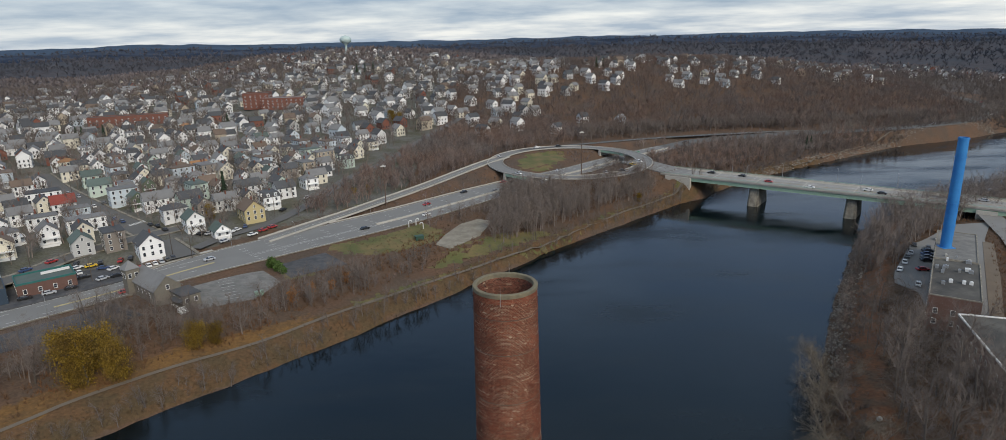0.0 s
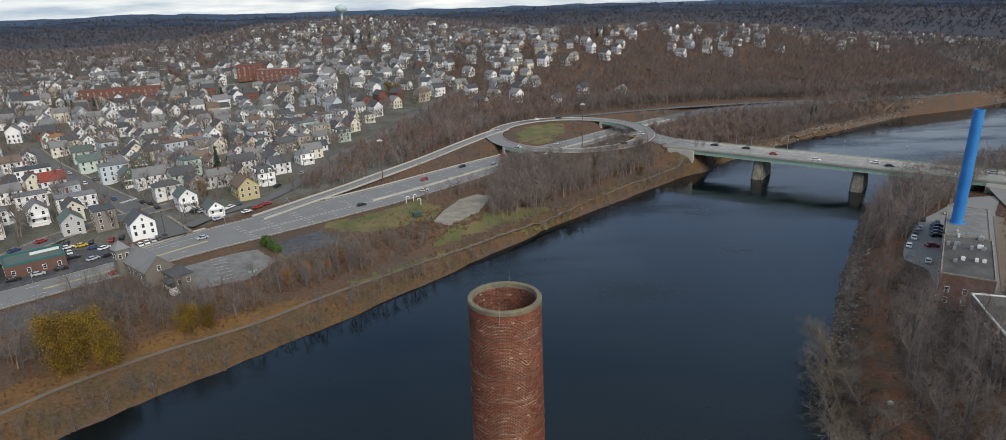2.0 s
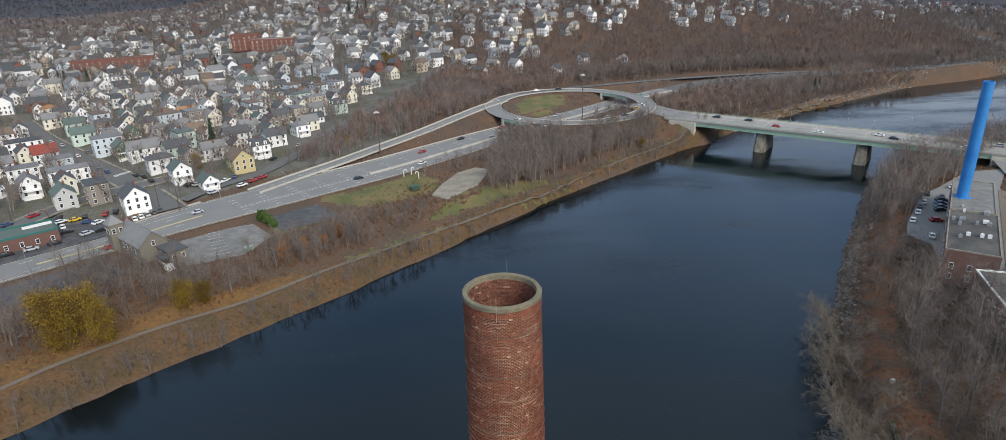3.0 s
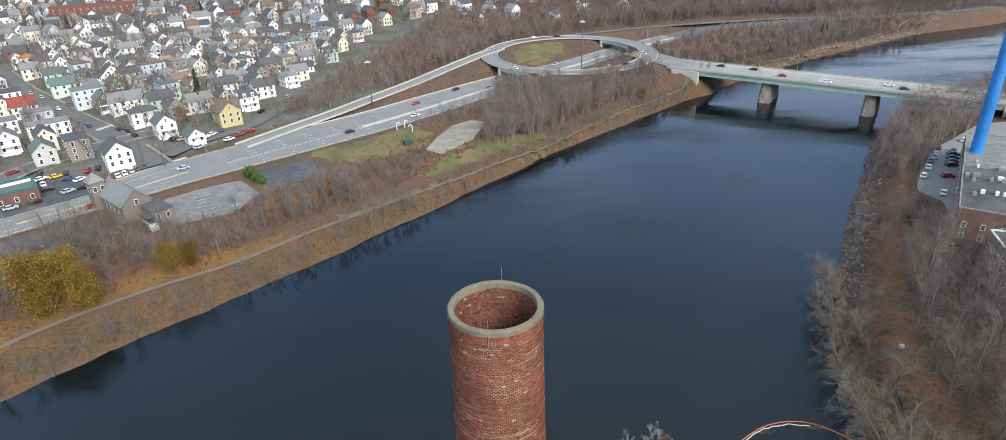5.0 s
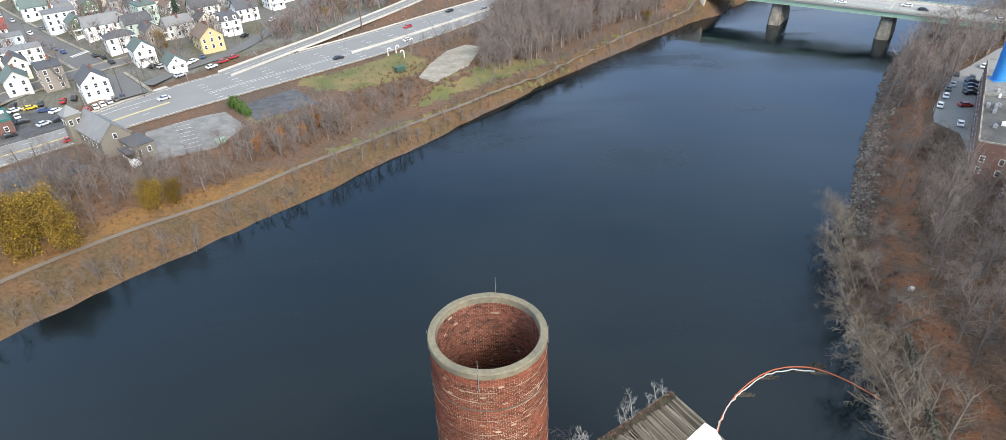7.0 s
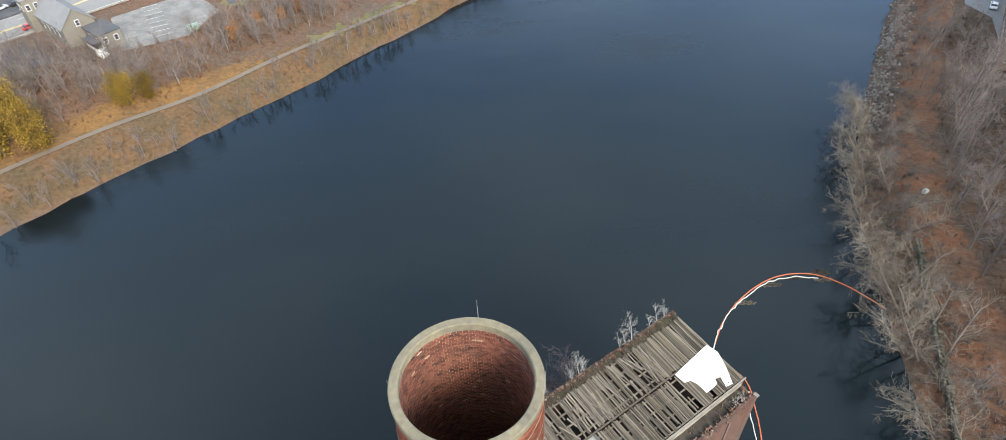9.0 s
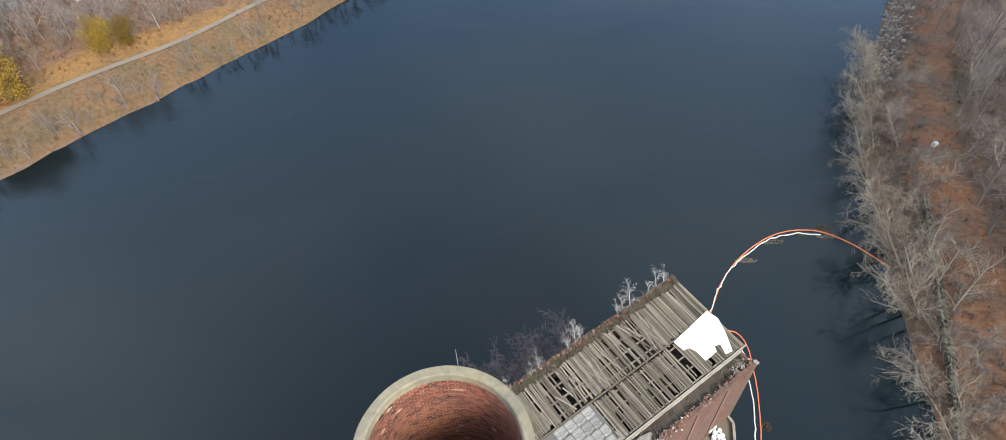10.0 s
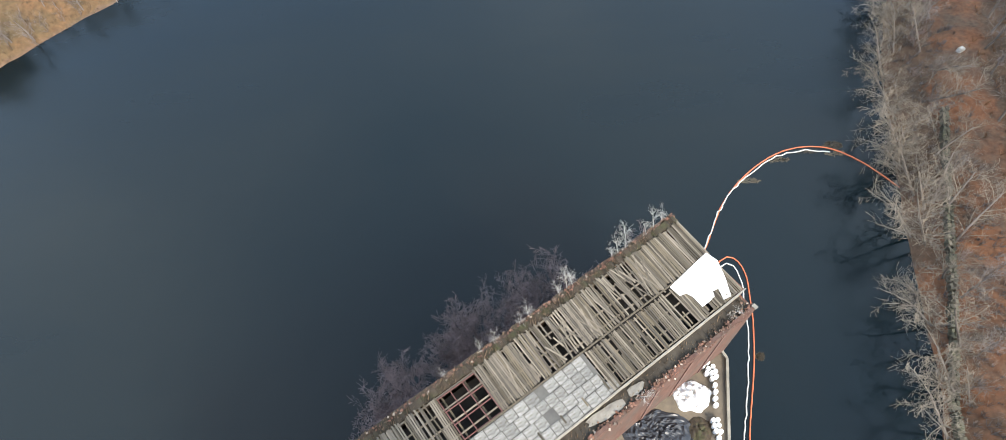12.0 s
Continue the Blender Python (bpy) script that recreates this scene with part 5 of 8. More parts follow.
def build_yard():
    bm = bmesh.new()
    top = [bm.verts.new((x, y, YARD_Z)) for x, y in YARD]
    low = [bm.verts.new((x, y, -3.0)) for x, y in YARD]
    bm.faces.new(top)
    for i in range(len(top)):
        j = (i + 1) % len(top)
        bm.faces.new((top[i], low[i], low[j], top[j]))
    bmesh.ops.recalc_face_normals(bm, faces=bm.faces)
    tagged(bm_object("pavement", bm, M["yard"]), "muddy brown mill yard held by a wall at the inlet", "yard", kind="structure")
    bm = bmesh.new()
    for (ax, ay), (bx, by) in zip(YARD[1:4], YARD[2:5]):
        L, a = math.hypot(bx - ax, by - ay), math.atan2(by - ay, bx - ax)
        add_box(bm, (ax + bx) / 2, (ay + by) / 2, YARD_Z + 0.2, L, 0.35, 0.5, a)
    tagged(bm_object("retaining_wall", bm, M["concrete_old"]), "low dark timber-edged retaining wall by the water", "wall", kind="structure")
    rng = random.Random(3)

    def heap(name, cx, cy, a, b, h, material, label, cat, seed, rough):
        n, m = 46, 16
        vs, fs = [], []
        for i in range(m):
            r = (i + 1) / m
            for k in range(n):
                t = 2 * math.pi * k / n
                w = 1 + 0.22 * noise.noise(Vector((math.cos(t) * 2, math.sin(t) * 2, seed)))
                x, y = a * r * w * math.cos(t), b * r * w * math.sin(t)
                z = h * (1 - r * r) * (0.6 + 0.4 * noise.noise(Vector((x * 0.5, y * 0.5, seed)))) + rough * abs(noise.noise(Vector((x * 1.3, y * 1.3, seed + 5)))) * (1.3 - r)
                vs.append((cx + x, cy + y, YARD_Z + max(z, 0.01) if i < m - 1 else YARD_Z - 0.05))
        vs.append((cx, cy, YARD_Z + h))
        for i in range(m - 1):
            for k in range(n):
                j = (k + 1) % n
                fs.append((i * n + k, i * n + j, (i + 1) * n + j, (i + 1) * n + k))
        fs += [(len(vs) - 1, k, (k + 1) % n) for k in range(n)]
        tagged(solid(name, vs, [f[::-1] for f in fs], material), label, cat)

    heap("white_tarpaulin", 26.2, 25.0, 2.5, 2.1, 0.8, M["tarp_white"], "crumpled white plastic sheeting lying in the muddy yard", "tarpaulin", 2.0, 1.3)
    heap("black_tarpaulin", 21.0, 20.2, 4.6, 3.4, 0.4, M["tarp_black"], "crumpled black tarpaulin spread over the yard", "tarpaulin", 7.0, 1.1)
    heap("dirt_mound", 26.4, 20.6, 1.6, 1.8, 0.4, M["moss"], "low heap of brown rubble", "rubble", 5.0, 0.5)
    bm = bmesh.new()
    r, h = 0.30, 0.9
    prof = [(r * 0.92, 0), (r, 0.04), (r, 0.3), (r * 1.03, 0.32), (r, 0.34), (r, 0.6), (r * 1.03, 0.62), (r, 0.64), (r, h - 0.04), (r * 0.92, h), (r * 0.8, h - 0.03)]
    vs, fs = [], []
    for i in range(14):
        a = 2 * math.pi * i / 14
        vs += [(q * math.cos(a), q * math.sin(a), z) for q, z in prof]
    k = len(prof)
    for i in range(14):
        j = (i + 1) % 14
        fs += [(i * k + q, j * k + q, j * k + q + 1, i * k + q + 1) for q in range(k - 1)]
    fs.append([i * k + k - 1 for i in range(14)])
    first = empty("drum", Matrix.Translation((0, 0, -500)))
    tagged(first, "white plastic drum standing in the mill yard", "drum", "white drums in the yard")
    solid("drum_body", vs, fs, M["barrel"], first)
    part("drum_plug", box_bm((0.12, 0, h - 0.01, 0.09, 0.09, 0.05)), M["tar"], first)
    spot = [(28.42, 29.7), (28.9, 29.23), (28.23, 28.84), (28.81, 28.37), (29.47, 28.65), (28.52, 27.79), (29.19, 27.79), (29.67, 27.98), (29.09, 27.03), (29.67, 27.32), (29.28, 26.17), (29.19, 25.31), (29.0, 24.45), (28.9, 23.59), (28.14, 21.68), (28.71, 21.68), (28.14, 21.01), (28.71, 21.01), (28.23, 20.34), (28.81, 20.25), (28.42, 19.49)]
    for x, y in spot:
        copy_thing(first, Matrix.Translation((x, y, YARD_Z)) @ Matrix.Rotation(rng.uniform(0, 6), 4, "Z"))
    TEMPLATES_EXTRA.append(first)


TEMPLATES_EXTRA = []
M["yard"] = mat("muddy_yard", (0.13, 0.105, 0.075), 0.95, 0.3, 1.5, 0.2, 0.4, second=(0.075, 0.062, 0.05), second_scale=0.25)
build_yard()


# ---- floating boom on the water ----
def float_line(name, pts, r, material, label, cat, wob, seed, z=0.05):
    rng = random.Random(seed)
    cu = bpy.data.curves.new(name, "CURVE")
    cu.dimensions = "3D"
    cu.bevel_depth, cu.bevel_resolution = r, 2
    line = smooth_line(pts, 0.9)
    sp = cu.splines.new("POLY")
    sp.points.add(len(line) - 1)
    for i, q in enumerate(line):
        sp.points[i].co = (q[0] + rng.uniform(-wob, wob), q[1] + rng.uniform(-wob, wob), z, 1)
    ob = new(name, cu)
    cu.materials.append(material)
    return tagged(ob, label, cat, "floating booms")


ARC = [(x + 0.35, y - 0.3) for x, y in ((27.5, 41.0), (31.0, 45.5), (34.3, 50.9), (38.5, 58.7), (43.5, 64.3), (49.4, 68.4), (54.8, 69.9), (59.7, 69.2), (64.3, 65.9), (68.6, 60.6))]
float_line("boom", ARC, 0.12, M["boom"], "orange floating containment boom curving across the inlet", "boom", 0.03, 1, 0.06)
float_line("sorbent_boom", [(x - 0.55 + 0.02 * i, y - 0.75) for i, (x, y) in enumerate(ARC[:8])], 0.11, M["boom_white"], "white sorbent boom drifting along the orange boom", "boom", 0.2, 2, 0.08)
SOUTH = [(33.0, 42.5), (36.3, 48.0), (38.6, 48.4), (39.8, 45.8), (39.6, 41.5), (39.2, 37.9), (38.0, 32), (36.0, 25), (34.6, 20), (32.5, 8), (28.5, -12)]
float_line("boom", SOUTH, 0.12, M["boom"], "orange floating boom beside the mill yard", "boom", 0.03, 3, 0.06)
float_line("sorbent_boom", [(33.3, 42.2), (36.2, 47.0), (38.2, 47.0), (38.9, 44), (38.4, 40), (38.1, 36.5), (37.2, 32), (35.3, 25), (33.9, 20), (31.8, 8), (28.0, -12)], 0.11, M["boom_white"],
           "white sorbent boom beside the mill yard", "boom", 0.10, 4, 0.08)


def debris(cx, cy, a, b, n, seed):
    rng = random.Random(seed)
    bm = bmesh.new()
    for _ in range(n):
        t, q = rng.uniform(0, 6.28), math.sqrt(rng.random())
        add_box(bm, cx + a * q * math.cos(t), cy + b * q * math.sin(t), 0.03, rng.uniform(0.1, 0.7), rng.uniform(0.04, 0.15), 0.08, rng.uniform(0, 3.1))
    tagged(bm_object("driftwood", bm, M["wood_brown"]), "brown driftwood and leaves caught by the boom", "driftwood", kind="stuff")


debris(60.5, 69.6, 1.7, 0.9, 160, 1)
for _i, (_x, _y) in enumerate(ARC[4:8]):
    debris(_x + 0.6, _y - 1.0, 2.0, 0.5, 60, 10 + _i)
debris(38.9, 32.3, 0.7, 0.6, 70, 30)

# ---- bare trees ----
def branches(rng, h, spread, levels, kids, stems=1, lean=0.0, start=0.25, r0=None, cut=9, rmin=0.02):
    """Segments (a, b, ra, rb, level) of a bare tree; level 0 is the trunk."""
    segs = []

    def limb(a, d, length, r, lev):
        n = 3 if lev == 0 else 1 if lev >= cut else 2
        p, prev, q = Vector(a), r, d.normalized()
        for i in range(n):
            q = (q + Vector((rng.uniform(-1, 1), rng.uniform(-1, 1), rng.uniform(-0.3, 0.6))) * (0.10 if lev == 0 else 0.22)).normalized()
            b = p + q * (length / n)
            rb = max(prev * (0.78 if lev == 0 else 0.62), rmin)
            segs.append((p.copy(), b.copy(), prev, rb, lev))
            if lev < levels:
                k = kids[lev]
                for j in range(k):
                    if lev == 0 and (i + (j + 1) / k) / n < start:
                        continue
                    f = (j + rng.random()) / k
                    o = p.lerp(b, f)
                    ang = rng.uniform(0, 2 * math.pi)
                    u = q.orthogonal().normalized()
                    side = (u * math.cos(ang) + q.cross(u) * math.sin(ang)) * spread
                    dd = (q * rng.uniform(0.5, 1.0) + side + Vector((0, 0, 0.25))).normalized()
                    limb(o, dd, length * rng.uniform(0.36, 0.58) * (1.0 if lev else 0.85), rb * rng.uniform(0.4, 0.6), lev + 1)
            p, prev = b, rb

    for s in range(stems):
        ang = rng.uniform(0, 2 * math.pi) if stems > 1 else rng.uniform(-0.5, 0.5)
        tilt = lean + (0.32 * (stems > 1)) * rng.uniform(0.4, 1.2)
        d = Vector((math.cos(ang) * tilt, math.sin(ang) * tilt, 1))
        limb((0.15 * s * math.cos(ang), 0.15 * s * math.sin(ang), -0.3), d, h * rng.uniform(0.72, 0.85) / (1 if stems == 1 else 1.25), r0 or h * 0.017, 0)
    return segs


WIDEN = 1.2


def tubes(segs, sides_of):
    vs, fs = [], []
    for a, b, ra, rb, lev in segs:
        n = sides_of(lev)
        d = b - a
        u = d.orthogonal().normalized()
        v = d.normalized().cross(u)
        base = len(vs)
        if n == 2:
            w = (u * math.cos(lev * 2.4 + a.x) + v * math.sin(lev * 2.4 + a.x)) * WIDEN
            vs += [tuple(a - w * ra), tuple(a + w * ra), tuple(b + w * rb), tuple(b - w * rb)]
            fs.append((base, base + 1, base + 2, base + 3))
            continue
        for p, r in ((a, ra), (b, rb)):
            for i in range(n):
                t = 2 * math.pi * i / n
                vs.append(tuple(p + u * (r * math.cos(t)) + v * (r * math.sin(t))))
        for i in range(n):
            j = (i + 1) % n
            fs.append((base + i, base + j, base + n + j, base + n + i))
    return vs, fs


def leaf_cloud(segs, rng, per, size, min_level=2, spread=0.5):
    vs, fs = [], []
    for a, b, ra, rb, lev in segs:
        if lev < min_level:
            continue
        for _ in range(per):
            c = a.lerp(b, rng.random()) + Vector((rng.gauss(0, spread), rng.gauss(0, spread), rng.gauss(0, spread)))
            u = Vector((rng.uniform(-1, 1), rng.uniform(-1, 1), rng.uniform(-1, 1))).normalized()
            v = u.orthogonal().normalized()
            s = size * rng.uniform(0.6, 1.3)
            base = len(vs)
            vs += [tuple(c - u * s), tuple(c + v * s * 0.6), tuple(c + u * s), tuple(c - v * s * 0.6)]
            fs.append((base, base + 1, base + 2, base + 3))
    return vs, fs


def trunk_tube(segs, n=6):
    """One joined, tapered tube through the segments."""
    pts = [(segs[0][0], segs[0][2])] + [(b, rb) for _, b, _, rb, _ in segs]
    vs, fs = [], []
    for k, (p, r) in enumerate(pts):
        for i in range(n):
            t = 2 * math.pi * i / n
            vs.append((p.x + r * math.cos(t), p.y + r * math.sin(t), p.z))
    for k in range(len(pts) - 1):
        for i in range(n):
            j = (i + 1) % n
            fs.append((k * n + i, k * n + j, k * n + n + j, k * n + n + i))
    return vs, fs


SIDES = lambda lev: 6 if lev == 0 else 3 if lev == 1 else 2


def tree_template(seed, h, spread, kids, mats, label, cat, name, stems=1, leaves=None, levels=3, start=0.25, lean=0.0, group="", r0=None, rmin=0.014):
    rng = random.Random(seed)
    segs = branches(rng, h, spread, levels, kids, stems, lean, start, r0, rmin=rmin)
    th = tagged(empty(name, Matrix.Translation((0, 0, -500))), label, cat, group)
    base = [s for s in segs if s[4] == 0]
    for k in range(0, len(base), 3):
        vs, fs = trunk_tube(base[k:k + 3])
        solid("trunk" if stems == 1 else "stem", vs, fs, M[mats[0]], th)
    vs, fs = tubes([s for s in segs if s[4] > 0], SIDES)
    if leaves:
        bark_faces = len(fs)
        lv, lf = leaf_cloud(segs, rng, *leaves[1:])
        off = len(vs)
        vs, fs = vs + lv, fs + [tuple(i + off for i in f) for f in lf]
        solid("crown", vs, fs, [M[mats[1]], M[leaves[0]]], th, idx=[0] * bark_faces + [1] * len(lf))
    else:
        solid("crown", vs, fs, M[mats[1]], th)
    return th


BIG = [tree_template(10 + i, 14, 1.05, (5, 4, 3), ("bark", "twig"), "tall bare grey-brown deciduous tree on the river bank", "tree", "bare_tree", group="bare trees", start=0.2) for i in range(5)]
PALE = [tree_template(30 + i, 12, 1.15, (4, 4, 3), ("bark", "twig_pale"), "bare pale-twigged tree leaning over the water", "tree", "bare_tree", group="bare trees", lean=0.75, start=0.12) for i in range(4)]
MID = [tree_template(50 + i, 9, 1.0, (5, 4, 2), ("bark", "twig"), "bare brown-grey tree with fine twigs", "tree", "bare_tree", group="bare trees", start=0.15) for i in range(5)]
SHRUB = [tree_template(70 + i, 4.5, 0.9, (3, 2, 1), ("twig_red", "twig_red"), "leafless reddish-brown bush of many stems", "bush", "bare_bush", stems=3, start=0.1, group="bare bushes", r0=0.05) for i in range(4)]
WISP = [tree_template(80 + i, 6.0, 0.8, (4, 3, 2), ("twig", "twig"), "slender bare sapling on the bank", "sapling", "sapling", stems=1, start=0.1, group="bank saplings", lean=0.3, r0=0.045) for i in range(4)]
THIN = [tree_template(86 + i, 10, 1.0, (4, 4, 3, 3), ("twig_purple", "twig_purple"), "bare purple-grey tree against the mill wall", "tree", "bare_tree", group="bare trees", start=0.3, levels=4, r0=0.1, rmin=0.012) for i in range(3)]
BIRCH = [tree_template(98 + i, 4.5, 0.85, (3, 3, 2), ("birch", "birch"), "small white-barked birch rooted in the mill wall top", "tree", "birch", group="birches on the mill", start=0.1, lean=0.4, r0=0.045, rmin=0.006) for i in range(3)]
YELLOW = tree_template(90, 15, 1.5, (4, 3, 2), ("bark", "bark"), "broad autumn tree with yellow leaves beside the path", "tree", "yellow_tree", leaves=("leaf_yellow", 14, 0.24, 2, 1.1), start=0.08)
GREEN = tree_template(92, 6, 1.0, (4, 3, 2), ("bark", "bark"), "dense bright green bush beside a parking lot", "bush", "green_bush", stems=4, leaves=("leaf_green", 1, 0.42, 1, 0.5), start=0.05)
ORANGE = tree_template(94, 8, 1.0, (4, 3, 2), ("bark", "twig_red"), "small tree with thin orange leaves", "tree", "orange_tree", leaves=("leaf_orange", 2, 0.25, 2, 0.5))
TEMPLATES = BIG + PALE + MID + SHRUB + WISP + THIN + BIRCH + [YELLOW, GREEN, ORANGE]
TREE_SPOTS = []


def plant(tpl, x, y, s, rng, z=None, turn=None):
    m = Matrix.Translation((x, y, (gz(x, y) if z is None else z) - 0.1)) @ Matrix.Rotation(rng.uniform(0, 6.28) if turn is None else turn, 4, "Z") @ Matrix.Diagonal((s, s, s * rng.uniform(0.9, 1.12), 1))
    TREE_SPOTS.append((x, y))
    return copy_thing(tpl, m)


def spots(poly, n, rng, apart, tries=40):
    xs, ys = [p[0] for p in poly], [p[1] for p in poly]
    out = []
    for _ in range(n * tries):
        if len(out) >= n:
            break
        x, y = rng.uniform(min(xs), max(xs)), rng.uniform(min(ys), max(ys))
        if not in_poly(np.array([x]), np.array([y]), poly)[0]:
            continue
        if all((x - a) ** 2 + (y - b) ** 2 > apart * apart for a, b in out):
            out.append((x, y))
    return out


def off_bank(line, d, side):
    """A line moved d metres away from the water."""
    p = np.array(line)
    t = np.gradient(p, axis=0)
    t /= np.linalg.norm(t, axis=1)[:, None]
    return [tuple(q) for q in p + side * d * np.stack([-t[:, 1], t[:, 0]], 1)]


_rng = random.Random(77)
# right bank: a row over the water, then the wood behind the leaf-strewn strip
for d0, d1, step, tpls, y0, y1, s0, s1 in ((-0.3, 2.4, 3.6, PALE, -20, 75, 0.95, 1.35), (-0.6, 2.4, 3.2, PALE, 75, 122, 0.7, 1.05), (3, 7, 4.0, MID + PALE, -20, 115, 0.7, 1.05), (0, 3, 6.0, MID, 110, 240, 0.4, 0.65),
                                           (15, 18, 5.0, BIG, 50, 128, 0.85, 1.1), (20, 25, 4.6, BIG, 20, 135, 1.0, 1.3), (16, 26, 8, BIG + PALE, -10, 50, 0.7, 1.0), (27, 34, 4.6, BIG, 20, 128, 1.0, 1.3), (34, 44, 5.5, BIG, 10, 110, 1.0, 1.3),
                                           (2, 7, 6.0, SHRUB, 20, 300, 0.7, 1.3), (9, 14, 5, SHRUB + MID, 130, 260, 0.5, 0.8)):
    ln = [q for q in smooth_line(RIGHT, step) if y0 < q[1] < y1]
    pts = np.array(ln)
    tt = np.gradient(pts, axis=0)
    tt /= np.linalg.norm(tt, axis=1)[:, None]
    for q, t in zip(pts, tt):
        d = _rng.uniform(d0, d1)
        x, y = q[0] + t[1] * d + _rng.uniform(-1.5, 1.5), q[1] - t[0] * d + _rng.uniform(-1.5, 1.5)
        # the outer row leans out over the water
        plant(_rng.choice(tpls), x, y, _rng.uniform(s0, s1), _rng, turn=math.atan2(t[0], -t[1]) + _rng.uniform(-0.6, 0.6) if tpls is PALE else None)

LEFT_GROVES = [
    # polygon, number, apart, templates, size range
    ([(-175, 62), (-134, 98), (-122, 116), (-130, 132), (-165, 116), (-200, 90)], 38, 4.8, BIG + MID, (0.85, 1.2)),
    ([(-126, 120), (-98, 130), (-84, 142), (-90, 151), (-112, 147), (-138, 136)], 36, 4.0, MID + MID + SHRUB, (0.8, 1.25)),
    ([(-80, 150), (-60, 163), (-48, 176), (-52, 196), (-66, 184), (-86, 164)], 36, 3.8, MID + MID + SHRUB, (0.7, 1.1)),
    ([(-45, 180), (-30, 196), (-30, 208), (-42, 206), (-54, 196)], 16, 3.2, MID + SHRUB, (0.6, 0.95)),
    ([(-131, 150), (-118, 148), (-106, 150), (-98, 148), (-112, 133), (-136, 138)], 30, 3.4, BIG + MID, (0.75, 1.0)),
]
for poly, n, apart, tpls, (s0, s1) in LEFT_GROVES:
    for x, y in spots(poly, n, _rng, apart):
        plant(_rng.choice(tpls), x, y, _rng.uniform(s0, s1), _rng)
for x, y, s in ((-115, 110.5, 1.0), (-109, 114.5, 0.85), (-121, 113, 0.9), (-116, 118, 0.85), (-94, 131, 0.62), (-90, 134.5, 0.5)):
    plant(YELLOW, x, y, s, _rng)
for x, y, s in ((-89, 189, 0.75), (-93, 193, 0.8), (-86, 186, 0.6)):
    plant(GREEN, x, y, s, _rng)
for x, y in ((-70, 168), (-64, 172), (-75, 160), (-140, 104), (-60, 178)):
    plant(ORANGE, x, y, _rng.uniform(0.6, 0.9), _rng)
# saplings on the left bank slope, in loose clumps, some hanging over the water
for q in smooth_line(LEFT[4:12], 3.2):
    if noise.noise(Vector((q[0] * 0.07, q[1] * 0.07, 4.0))) + _rng.uniform(-0.3, 0.3) > -0.12:
        k = _rng.uniform(0.0, 6) * _rng.random()
        plant(_rng.choice(WISP), q[0] - 0.7 * k, q[1] + 0.7 * k, _rng.uniform(0.35, 0.9), _rng)
for x, y in ((119, 134), (116, 124), (112, 128), (108, 133), (113, 138), (120, 146), (110, 144), (121, 120), (127, 120), (105, 125), (103, 118), (110, 118), (124, 141), (116, 150), (134, 119), (218, 262), (226, 256), (234, 262), (222, 248), (240, 250), (230, 246), (212, 252), (246, 262)):
    plant(_rng.choice(BIG), x, y, _rng.uniform(0.6, 0.9), _rng)
# trees that grow against the mill's river wall and on top of it
for u, v, s in ((1.0, -2.0, 1.5), (14.0, -4.0, 1.6), (17, -3.4, 1.5), (15.5, -5.6, 1.4), (23, -4.2, 1.6), (24.5, -5.8, 1.5), (28, -5.4, 1.4), (38.5, -5.6, 1.5), (25.5, -3.4, 1.6), (29.5, -4.4, 1.5), (37, -4.0, 1.6), (40, -4.4, 1.5)):
    p = ru(u, v, 0.0)
    copy_thing(_rng.choice(THIN), Matrix.Translation((p.x, p.y, -0.4)) @ Matrix.Rotation(_rng.uniform(0, 6.28), 4, "Z") @ Matrix.Diagonal((s, s, s, 1)))
for u, v, s in ((0.4, 0.3, 0.7), (1.6, 0.2, 0.85), (3.0, 0.3, 0.6), (6.4, 0.3, 0.95), (7.4, 0.2, 0.75), (8.4, 0.2, 0.6), (14.4, 0.2, 0.85), (15.4, 0.3, 0.8), (16.4, 0.3, 0.7), (21.0, 0.3, 0.75), (22.4, 0.3, 0.6), (26.0, 0.3, 0.65), (28.0, 0.3, 0.5), (32.5, 0.3, 0.5), (1.2, 13.4, 0.7), (16.5, 13.9, 0.8)):
    p = ru(u, v, 23.5 if v < 5 else 21.0)
    copy_thing(_rng.choice(BIRCH), Matrix.Translation(p) @ Matrix.Rotation(radians(125 if v < 5 else -55) + _rng.uniform(-0.8, 0.8), 4, "Z") @ Matrix.Diagonal((s, s, s, 1)))


# ---- woods on the slopes: one mesh of many small bare trees ----
def scatter(name, templates, xs, ys, scales, rng, material, sink=0.2):
    allv, allf, off = [], [], 0
    zs = on_ground(xs, ys) - sink
    for x, y, z, s in zip(xs, ys, zs, scales):
        v, f = templates[rng.randrange(len(templates))]
        a = rng.uniform(0, 6.28)
        c, sn = math.cos(a) * s, math.sin(a) * s
        w = np.empty_like(v)
        w[:, 0], w[:, 1], w[:, 2] = x + c * v[:, 0] - sn * v[:, 1], y + sn * v[:, 0] + c * v[:, 1], z + s * v[:, 2]
        allv.append(w)
        allf.append(f + off)
        off += len(v)
    me = bpy.data.meshes.new(name)
    v, f = np.concatenate(allv), np.concatenate(allf)
    me.vertices.add(len(v))
    me.vertices.foreach_set("co", v.ravel())
    me.loops.add(f.size)
    me.loops.foreach_set("vertex_index", f.ravel().astype(np.int32))
    me.polygons.add(len(f))
    me.polygons.foreach_set("loop_start", np.arange(0, f.size, 4, dtype=np.int32))
    me.polygons.foreach_set("loop_total", np.full(len(f), 4, dtype=np.int32))
    me.materials.append(material)
    me.update(calc_edges=True)
    me.validate()
    return new(name, me)


